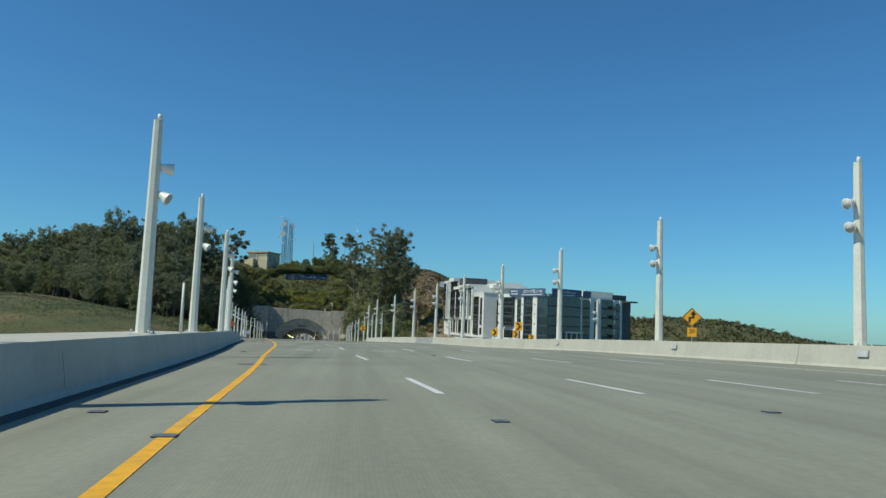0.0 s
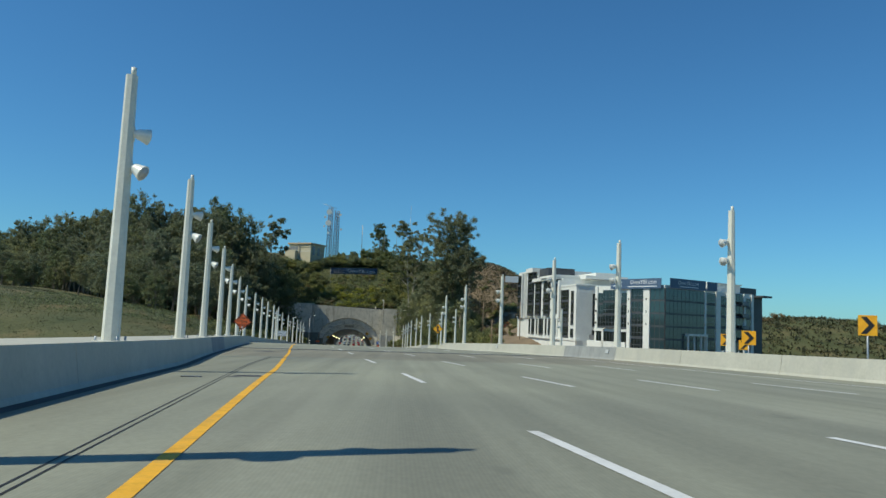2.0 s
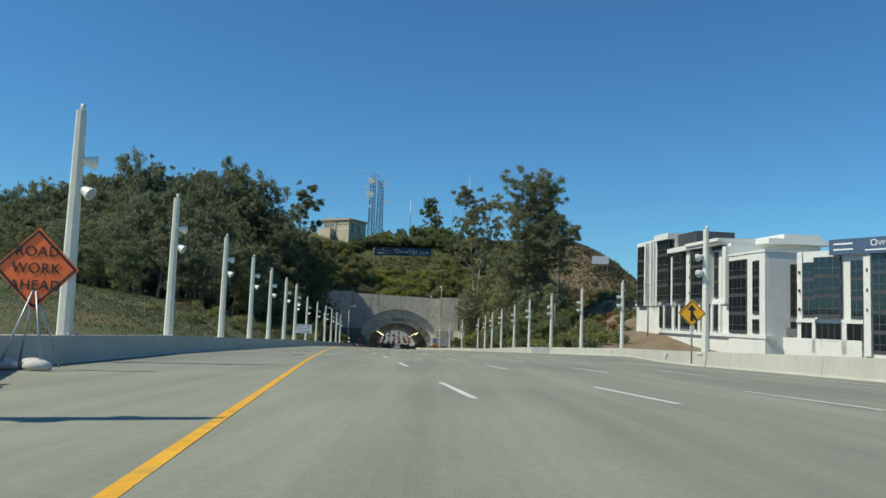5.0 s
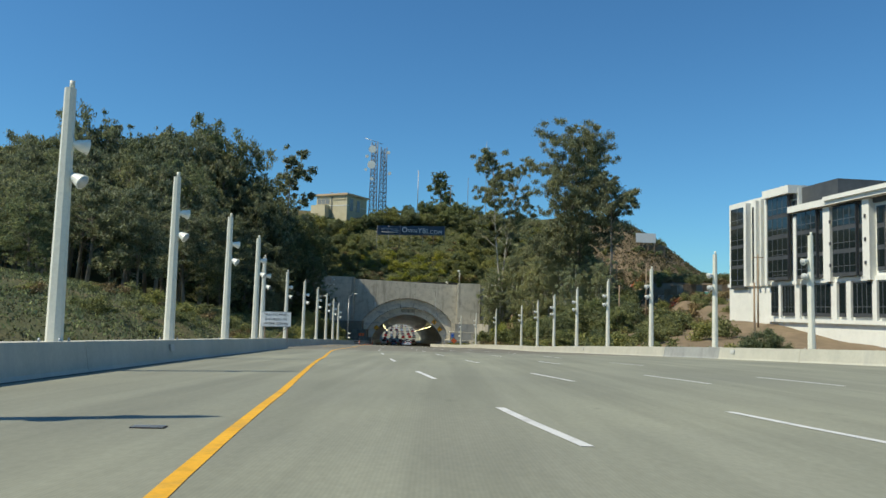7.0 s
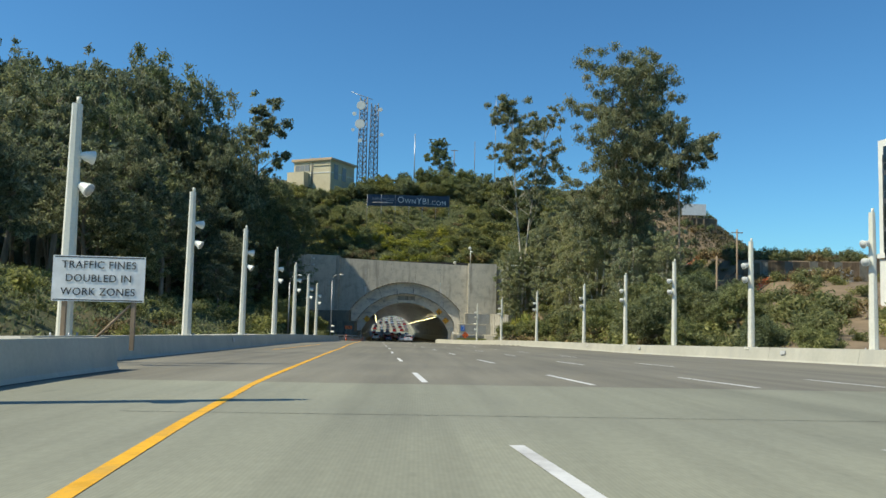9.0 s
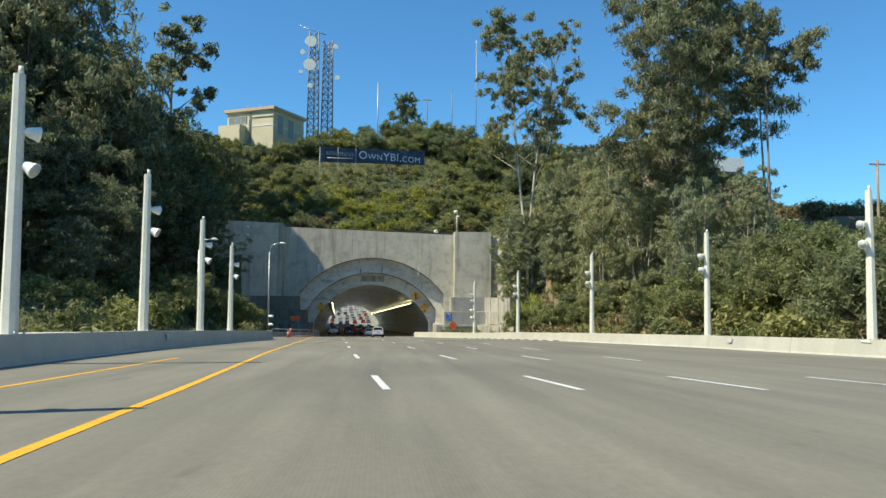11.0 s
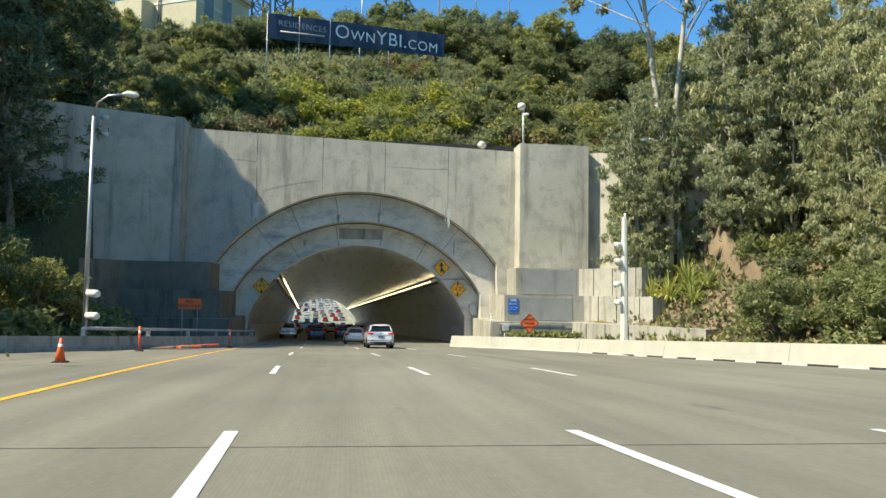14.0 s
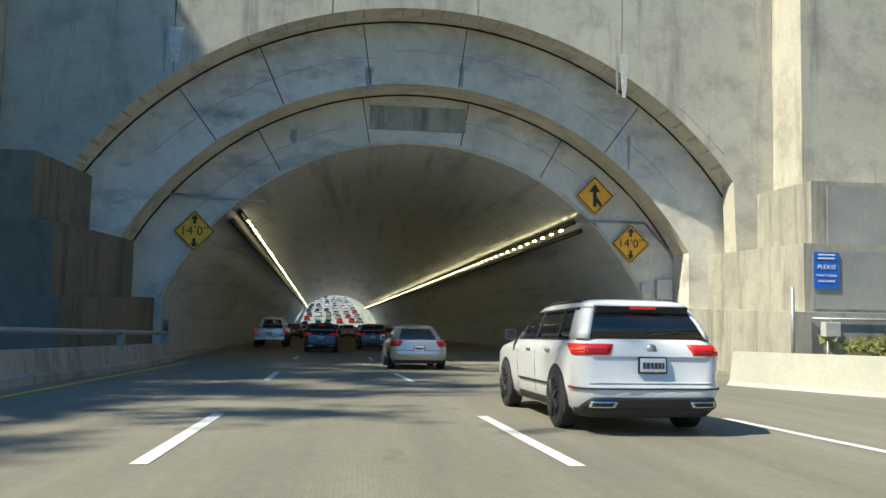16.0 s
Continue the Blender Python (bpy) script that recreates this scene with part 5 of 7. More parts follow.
for a0, a1, z0, z1, o, fl, co in [(0.9, 1.6, 3.4, 16.2, 0, 4, 1), (1.7, 6.6, 2.5, 17.1, 0.5, 4, 1), (8.2, 10.1, 3.4, 16.8, 0, 4, 1), (14.8, 20.6, 3.5, 17.2, 0.9, 4, 2), (20.9, 21.7, 3.6, 16.2, 0.2, 4, 1),
                                 (23.1, 28.0, 3.5, 13.9, 0.9, 3, 2), (28.1, 29.4, 3.5, 13.6, 0.5, 3, 1), (31.9, 37.0, 3.5, 13.6, 0.9, 3, 2), (37.1, 38.1, 3.5, 13.4, 0.5, 3, 1), (40.2, 41.7, 4.0, 12.8, 0.1, 3, 1), (43.4, 44.6, 4.0, 12.8, 0.1, 3, 1),
                                 (46.9, 53.0, -2.5, 10.7, 0.5, 4, 2), (55.0, 57.0, 0.9, 10.2, 0.4, 3, 1), (55.0, 57.0, -2.4, 0.0, 0.4, 1, 1)]:
    bay(front, a0, a1, z0, z1, o, fl, co, STUCCO_DARK, WINDOW)
for a0, a1 in ((14.6, 16.9), (17.9, 21.2), (23.2, 24.6), (25.8, 30.3), (32.3, 33.7), (35.3, 39.2), (40.6, 42.2)):
    bay(front, a0, a1, -2.3, 2.6, 0.25, 1, 2 if a1 - a0 > 3 else 1, STUCCO_DARK, WINDOW)
for a0, a1, z1 in ((6.9, 7.7, 17.6), (10.4, 11.0, 17.6), (12.2, 12.6, 17.6), (13.7, 14.4, 17.4), (22.0, 22.8, 13.4), (29.6, 31.2, 13.9), (38.3, 39.7, 13.9), (45.0, 46.3, 13.6)):
    slab("fin", front, a0, a1, -0.5, 1.0, 2.8, z1, STUCCO, apt)
for a0, a1 in ((16.95, 17.6), (21.5, 22.8), (24.8, 25.6), (30.6, 31.9), (34.0, 35.0), (39.4, 40.3), (42.6, 43.4)):
    slab("pier", front, a0, a1, -0.5, 0.5, -2.7, 2.75, STUCCO, apt)
for i in range(4):
    slab("railing", front, 16.2 + 0.05 * i, 20.2, 1.08, 1.12, 4.3 + 3.3 * i, 4.36 + 3.3 * i, MULLION, apt)
    for a in (11.6, 13.1, 31.4, 39.0):
        slab("wall_lamp", front, a - 0.12, a + 0.12, 0.1 if a < 30 else 1.02, 0.3 if a < 30 else 1.2, 4.9 + 3.2 * i, 5.4 + 3.2 * i, STUCCO_DARK, apt)
# shaded end of the lower block and the link behind the court
slab("wall", lambda a, o, z: front(58.8 + o, -a, z), 0.2, 15.8, -0.02, 0.04, -7, 11.6, STUCCO, apt)
bay(lambda a, o, z: front(58.86 + o, -a, z), 4.2, 6.0, 0.6, 9.6, 0.0, 3, 1, STUCCO_DARK, WINDOW)
bay(lambda a, o, z: front(58.86 + o, -a, z), 4.2, 6.0, -2.6, -0.2, 0.0, 1, 1, STUCCO_DARK, WINDOW)
slab("wall", near, -30, -22, -18, -6, -7, 10.8, STUCCO, apt)
slab("court_railing", near, -31, -23.2, -0.1, 0.0, -2.7, -1.4, MULLION, apt)
slab("terrace", near, -33, -12.2, -3, 0.5, -7, -2.9, STUCCO, apt)
# near wing, four storeys and a ground floor
slab("wall", near, -23.2, -0.1, -18, 0, -7, 11.5, STUCCO, apt)
slab("wall", side, 0.1, 34.2, -18, -0.02, -7, 11.0, STUCCO, apt)
slab("wall", side, 34.2, 41.8, -18, -2.2, -7, 10.4, STUCCO_DARK, apt)
slab("penthouse", side, 20, 33.2, -12, -3.0, 11.0, 13.2, STUCCO, apt)
slab("penthouse_cap", side, 19.7, 33.5, -12.3, -2.7, 13.2, 13.5, STUCCO, apt)
slab("penthouse", side, 33.4, 41, -12, -3.5, 10.4, 12.9, STUCCO_DARK, apt)
slab("eave", side, 38.2, 42.4, -10, 0.4, 10.4, 10.9, STUCCO_DARK, apt)
for a0, a1, z0, z1, o, fl, co in [(-22.3, -20.3, 0.5, 9.7, 0, 3, 1), (-20.0, -15.5, 0.6, 10.4, 0.6, 3, 2), (-14.1, -12.1, 0.4, 9.7, 0, 3, 1), (-10.6, -6.5, -4.8, 10.6, -0.05, 5, 2)]:
    bay(near, a0, a1, z0, z1, o, fl, co, STUCCO_DARK, WINDOW)
for a0, a1 in ((-22.5, -20.6), (-19.8, -15.6), (-14.8, -12.2)):
    bay(near, a0, a1, -4.6, -0.3, 0.3, 1, 2, STUCCO_DARK, WINDOW)
for a0, a1, z1, o in ((-23.3, -22.4, 11.4, 0.3), (-15.4, -14.6, -0.2, 0.5), (-20.5, -19.9, -0.2, 0.5), (-11.8, -10.7, 11.2, 0.5), (-6.4, -4.4, 11.2, 0.5)):
    slab("fin", near, a0, a1, -0.5, o, -5.2, z1, STUCCO, apt)
slab("floor_band", near, -23.3, -19.9, -0.4, 0.6, -0.3, 0.3, STUCCO, apt)
slab("floor_band", near, -15.4, -11.9, -0.4, 0.6, -0.3, 0.3, STUCCO, apt)
for i in range(3):
    for a in (-11.2, -5.4, -22.8):
        slab("wall_lamp", near, a - 0.12, a + 0.12, 0.3, 0.62, 1.6 + 3.1 * i, 2.1 + 3.1 * i, STUCCO_DARK, apt)
bay(near, -4.3, 0.15, -4.9, 10.7, 0.15, 5, 3, STUCCO_DARK, WINDOW_TEAL, 0.35)
bay(side, -0.15, 14.2, -4.9, 10.7, 0.15, 5, 5, STUCCO_DARK, WINDOW_TEAL, 0.35)
for a0, a1, z0, z1, fl, co in [(15.2, 18.6, -4.4, 10.3, 5, 2), (20.9, 22.8, -3.9, 9.9, 5, 1), (24.3, 29.9, -4.9, 10.8, 5, 2), (31.2, 33.2, -3.9, 9.8, 5, 1), (34.6, 36.2, -4.9, 9.6, 5, 1)]:
    bay(side, a0, a1, z0, z1, 0.05 if a0 < 34 else -2.2, fl, co, STUCCO_DARK, WINDOW)
for a0, a1, z1 in ((14.3, 15.0, 10.9), (18.8, 20.6, 10.9), (23.1, 24.0, 10.9), (30.2, 31.0, 10.9), (33.4, 34.3, 10.9)):
    slab("fin", side, a0, a1, -0.4, 0.4, -5.5, z1, STUCCO, apt)
slab("canopy", side, 7.1, 14.4, 0.0, 1.4, -0.6, -0.1, STUCCO, apt)
for a in (7.1, 9.4, 11.9, 14.0):
    slab("canopy_post", side, a, a + 0.3, 0.9, 1.3, -6, -0.6, STUCCO, apt)
for z in (-1.8, 1.4, 4.5, 7.6):
    slab("balcony", side, 28.6, 31.0, 0, 1.3, z, z + 0.25, STUCCO_DARK, apt)
    slab("balcony_rail", side, 28.6, 31.0, 1.22, 1.3, z + 0.25, z + 1.2, MULLION, apt)


def banner(name, f, a0, a1, o, z0, z1, words, size, label, parent=None):
    th = base(name, label=label, category="banner")
    slab("sheet", f, a0, a1, o, o + 0.1, z0, z1, BANNER_BLUE, th)
    p, q = Vector(f(a0, o + 0.14, (z0 + z1) / 2)), Vector(f(a1, o + 0.14, (z0 + z1) / 2))
    return th, p, q


def sign_letters(th, words, size, centre, right, mat, wide=1.0):
    """Letters that stand upright along the level direction right and face the viewer."""
    r = Vector((right.x, right.y, 0)).normalized()
    u = Vector((0, 0, 1))
    nrm = r.cross(u)
    m = Matrix((r, u, nrm)).transposed().to_4x4()
    m.translation = centre
    return lettering("letters", words, size, mat, th, m, wide)


th, p, q = banner("roof_banner", near, -17.2, -0.5, 0.75, 10.6, 13.1, "", 1, "navy blue roof banner with white lettering on the apartment block")
sign_letters(th, "OwnYBI.com", 1.45, p.lerp(q, 0.66) + Vector((0, 0, 0.35)), q - p, PRINT_WHITE)
for k in range(2):
    slab("print_bar", near, -16.4, -13.2, 0.85, 0.9, 11.3 + k * 0.9, 11.55 + k * 0.9, PRINT_WHITE, th)
slab("print_bar", near, -11.2, -1.8, 0.85, 0.9, 11.05, 11.25, PRINT_WHITE, th)
th, p, q = banner("roof_banner", side, 0.8, 14.1, 0.75, 10.8, 13.2, "", 1, "navy blue roof banner on the shaded side")
sign_letters(th, "OwnYBI.com", 1.3, p.lerp(q, 0.5) + Vector((0, 0, 0.2)), q - p, PRINT_WHITE)
slab("print_bar", side, 4.2, 11.2, 0.85, 0.9, 11.2, 11.4, PRINT_WHITE, th)
th, p, q = banner("roof_banner", side, 14.8, 18.7, 0.6, 10.9, 13.1, "", 1, "short navy blue roof banner beside the longer one")

# ================= hilltop house, tower, hill banner =================
house = base("hilltop_house", pose(-48.4, 437.6, 0, 0, 0, -27), label="cream two-storey stucco house with a flat overhanging roof", category="house")
hb = ground_z(-50, 440) - 4
box("wall", -13.0, 0, 0, 13, hb, 36.7, HOUSE_WALL, house)
box("roof", -13.6, 0.6, -0.6, 13.6, 36.7, 37.4, ROOF_EDGE, house, 0.05)
box("cornice", -13.2, 0.2, -0.2, 13.2, 36.4, 36.7, HOUSE_WALL, house)
box("porch_wall", -13.5, -7.5, -2.6, 0, hb, 33.2, HOUSE_WALL, house)
box("floor_band", -13.08, 0.08, -0.08, 13.08, 33.0, 33.25, STUCCO, house)
PANEL = two_tone("grey_window_panel", (0.16, 0.17, 0.17), (0.24, 0.25, 0.25), 0.8, 6, 0.35)
w = box("window", -12.5, -7.4, -0.1, 0.1, 33.7, 35.7, HOUSE_WALL, house)
for k in range(3):
    box("pane", -12.4 + 1.7 * k, -10.85 + 1.7 * k, -0.14, -0.08, 33.8, 35.6, PANEL, w)
box("balcony_wall", -12.9, -7.6, -1.5, -0.1, 31.6, 33.3, STUCCO, house)
for x in (-6.6, -6.2):
    tube("down_pipe", [(x, -0.12, 29.0), (x, -0.12, 37.9)], 0.07, DARK_STEEL, house, 6)
box("ledge", -6.0, 0.1, -0.22, 0.0, 35.2, 35.45, HOUSE_WALL, house)
for y, h in ((1.6, 35.9), (6.0, 35.6)):
    w = box("window", -0.1, 0.1, y, y + 2.4, 31.2, h, HOUSE_WALL, house)
    box("pane", 0.08, 0.14, y + 0.15, y + 2.25, 31.35, h - 0.15, PANEL, w)
for x in (-8, -4.5):
    tube("vent_pipe", [(x, 1.0, 37.3), (x, 1.0, 38.6)], 0.06, STEEL_GREY, house, 6)

tower = base("radio_tower", label="tall grey lattice radio tower with white dish antennas", category="radio tower")
tx, ty, tz0, tz1 = -38.2, 441, ground_z(-38, 441) - 1, 56.5
for mx, my, h in ((-1.3, 0, 0), (1.9, 1.6, -1.5)):
    for dx, dy in ((-1.4, -1.2), (1.4, -1.2), (0, 1.4)):
        tube("mast_leg", [(tx + mx + dx, ty + my + dy, tz0), (tx + mx + dx * 0.75, ty + my + dy * 0.75, tz1 + h)], 0.17, DARK_STEEL, tower, 6)
    zz = tz0
    legs3 = [(-1.4, -1.2), (1.4, -1.2), (0, 1.4)]
    bm = bmesh.new()
    while zz < tz1 + h - 1.6:
        f0, f1 = [1 - 0.25 * (v - tz0) / (tz1 - tz0) for v in (zz, zz + 1.6)]
        for i in range(3):
            (ax, ay), (bx, by) = legs3[i], legs3[(i + 1) % 3]
            add_tube(bm, [(tx + mx + ax * f0, ty + my + ay * f0, zz), (tx + mx + bx * f1, ty + my + by * f1, zz + 1.6)], [0.1, 0.1], 4)
            add_tube(bm, [(tx + mx + ax * f0, ty + my + ay * f0, zz), (tx + mx + bx * f0, ty + my + by * f0, zz)], [0.085, 0.085], 4)
        zz += 1.6
    part("lattice", bm, DARK_STEEL, tower)
for dx, z, r in ((-2.0, 53.6, 1.35), (-2.2, 48.0, 1.45), (-3.9, 51, 0.6), (-4.2, 46.2, 0.5), (-2.0, 43.0, 0.6), (3.8, 52.5, 0.6), (4.3, 45, 0.6)):
    tube("dish", [(tx + dx, ty - 2.1, z), (tx + dx, ty - 1.95, z), (tx + dx, ty - 1.75, z), (tx + dx, ty - 1.5, z)], [r * 0.97, r, r * 0.92, r * 0.25], LAMP_WHITE, tower, 20, smooth=False)
tube("crossarm", [(tx - 5.2, ty, tz1 + 1.6), (tx + 1.4, ty, tz1 - 0.6)], 0.1, STEEL_GREY, tower, 5)
for x, y, z1, r in ((-24.2, 464, 51, 0.16), (-5.4, 450, 46.2, 0.09), (1.5, 455.5, 61, 0.09), (-11.8, 449, 43.2, 0.12)):
    th = base("antenna_mast", label="thin bare antenna mast on the hilltop", category="mast", group="hilltop masts")
    z0 = ground_z(x, y) - 0.5
    tube("pole", [(x, y, z0), (x, y, z1)], [r * 1.3, r], STEEL_GREY if z1 > 50 else BARK, th, 6)
    if abs(z1 - 43.2) < 0.1:
        box("crossarm", x - 1.1, x + 1.1, y - 0.07, y + 0.07, z1 - 0.4, z1 - 0.2, BARK, th)

hbn = base("hillside_banner", label="long slate blue vinyl banner with white lettering on the hillside", category="banner")
b0, b1 = Vector((-35.9, 416.5, 20.9)), Vector((-14.0, 423.2, 21.9))
bd = (b1 - b0)
nr = Vector((bd.y, -bd.x, 0)).normalized()
bm = bmesh.new()
vv = [bm.verts.new(b0 + bd * (i / 24) + Vector((0, 0, h)) + nr * (0.12 * math.sin(i * 1.3))) for i in range(25) for h in (0.0, 3.0)]
for i in range(24):
    bm.faces.new((vv[2 * i], vv[2 * i + 2], vv[2 * i + 3], vv[2 * i + 1]))
bmesh.ops.solidify(bm, geom=list(bm.faces), thickness=0.04)
part("sheet", bm, BANNER_BLUE, hbn)
sign_letters(hbn, "OwnYBI.com", 2.35, b0 + bd * 0.655 + Vector((0, 0, 1.35)) + nr * 0.3, bd, PRINT_WHITE, 1.0)
sign_letters(hbn, "RESIDENCES", 1.0, b0 + bd * 0.18 + Vector((0, 0, 1.75)) + nr * 0.3, bd, GREY_BOX, 1.0)
p = b0 + bd * 0.18 + Vector((0, 0, 0.85)) + nr * 0.3
tube("print_bar", [p - bd.normalized() * 2.7, p + bd.normalized() * 2.7], 0.12, GREY_BOX, hbn, 4)
for i in range(7):
    p = b0 + bd * (i / 6) - nr * 0.12
    tube("post", [(p.x, p.y, ground_z(p.x, p.y) - 0.5), (p.x, p.y, p.z + 3.1)], 0.06, STEEL_GREY, hbn, 6)

# ================= vehicles =================
def car_paint(name, c, metal=0.3):
    m = plain(name, c, 0.28, metal, 0.8, 0.03)
    return m


CAR_WHITE, CAR_SILVER, CAR_DARK = car_paint("white_car_paint", (0.66, 0.67, 0.68), 0.0), car_paint("silver_car_paint", (0.42, 0.41, 0.39), 0.6), car_paint("dark_blue_car_paint", (0.02, 0.03, 0.05))
CAR_PALE, CAR_BLACK, CAR_RED = car_paint("pale_blue_car_paint", (0.5, 0.62, 0.75)), car_paint("black_car_paint", (0.02, 0.02, 0.022)), car_paint("red_car_paint", (0.4, 0.03, 0.03))
TYRE, RIM = plain("tyre_rubber", (0.025, 0.025, 0.026), 0.85), plain("dark_alloy", (0.09, 0.09, 0.1), 0.35, 0.8)
PLASTIC = plain("black_trim_plastic", (0.022, 0.022, 0.024), 0.55)
PLATE = plain("number_plate", (0.62, 0.64, 0.68), 0.4)


def wheel(parent, x, y, r, w, side):
    tyre = base("wheel")
    tyre.parent = parent
    tyre.matrix_basis = pose(x, y, r)
    bm = bmesh.new()
    add_tube(bm, [(-w / 2, 0, 0), (-w / 2 * 0.8, 0, 0), (w / 2 * 0.8, 0, 0), (w / 2, 0, 0)], [r * 0.9, r, r, r * 0.9], 24)
    part("tyre", bm, TYRE, tyre)
    bm = bmesh.new()
    o = side * (w / 2 + 0.004)
    add_tube(bm, [(o - side * 0.03, 0, 0), (o, 0, 0)], [r * 0.62, r * 0.6], 20)
    for k in range(10):
        a = 2 * math.pi * (k // 2) / 5 + (0.16 if k % 2 else -0.16)
        add_tube(bm, [(o, 0, 0), (o + side * 0.014, math.cos(a) * r * 0.64, math.sin(a) * r * 0.64)], [0.03, 0.022], 5)
    part("rim", bm, RIM, tyre)


def plan(y0, y1, w, rr, rf, offset=0.0):
    """Half outline of a body at one height: from the tail's middle round to the nose's middle, on the +x side."""
    w, y0, y1 = w + offset, y0 - offset, y1 + offset
    pts = [(0.0, y0), ((w - rr) * 0.5, y0 + 0.01)]
    pts += [(w - rr + rr * math.sin(a), y0 + 0.02 + rr - rr * math.cos(a)) for a in [math.pi / 2 * i / 6 for i in range(7)]]
    pts += [(w, y0 + rr + (y1 - y0 - rr - rf) * f) for f in (0.2, 0.4, 0.6, 0.8)]
    pts += [(w - rf + rf * math.cos(a), y1 - rf * 0.8 + rf * 0.8 * math.sin(a)) for a in [math.pi / 2 * i / 6 for i in range(7)]]
    return pts + [((w - rf) * 0.5, y1 + 0.03), (0.0, y1 + 0.045)]


class Shell:
    """Body or glass house built of plan outlines stacked in height: rows of (z, tail y, nose y, half width, tail radius, nose radius)."""

    def __init__(self, rows):
        self.rows = rows

    def at(self, z, offset=0.0):
        zs = [r[0] for r in self.rows]
        return plan(*[float(np.interp(z, zs, [r[k] for r in self.rows])) for k in range(1, 6)], offset)

    def solid(self, name, z0, z1, mat, parent, label="", n=3, offset=0.0, crown=0.0):
        bm = bmesh.new()
        zs = sorted({z0, z1} | {r[0] for r in self.rows if z0 < r[0] < z1})
        rings = []
        for z in zs:
            half = self.at(z, offset)
            rings.append([bm.verts.new((x, y, z)) for x, y in half] + [bm.verts.new((-x, y, z)) for x, y in half[-2:0:-1]])
        k = len(rings[0])
        for a, b in zip(rings, rings[1:]):
            for i in range(k):
                bm.faces.new((a[i], a[(i + 1) % k], b[(i + 1) % k], b[i]))
        for ring, up in ((rings[0], 0.0), (rings[-1], crown)):
            c = Vector((0, sum(v.co.y for v in ring) / k, ring[0].co.z + up))
            mid = [bm.verts.new(v.co.lerp(c, 0.45) + Vector((0, 0, up * 0.7))) for v in ring]
            for i in range(k):
                bm.faces.new((ring[i], ring[(i + 1) % k], mid[(i + 1) % k], mid[i]))
            bm.faces.new(mid)
        return part(name, bm, mat, parent, label, True)

    def wrap(self, name, sx, z0, z1, s0, s1, mat, parent, label="", offset=0.01, thick=0.03):
        """A strip on the shell between two heights; s0 and s1 give (bottom, top) arc lengths from the tail's middle."""
        bm = bmesh.new()
        rows, n, m = [], 8, 4
        for j in range(m + 1):
            f = j / m
            z = z0 + (z1 - z0) * f
            a, b = s0[0] + (s0[1] - s0[0]) * f, s1[0] + (s1[1] - s1[0]) * f
            for off in (offset, offset - thick):
                pts = self.at(z, off)
                acc = [0.0]
                for p, q in zip(pts, pts[1:]):
                    acc.append(acc[-1] + math.hypot(q[0] - p[0], q[1] - p[1]))
                rows.append([bm.verts.new((sx * float(np.interp(a + (b - a) * i / n, acc, [p[0] for p in pts])), float(np.interp(a + (b - a) * i / n, acc, [p[1] for p in pts])), z)) for i in range(n + 1)])
        outer, inner = rows[0::2], rows[1::2]
        for j in range(m):
            for i in range(n):
                bm.faces.new((outer[j][i], outer[j][i + 1], outer[j + 1][i + 1], outer[j + 1][i]))
        for a, b in ((outer[0], inner[0]), (outer[-1], inner[-1])):
            for i in range(n):
                bm.faces.new((a[i], a[i + 1], b[i + 1], b[i]))
        for e in ((0, -1) if s0[0] > 0 else (-1,)):
            for j in range(m):
                bm.faces.new((outer[j][e], outer[j + 1][e], inner[j + 1][e], inner[j][e]))
        return part(name, bm, mat, parent, label, True)


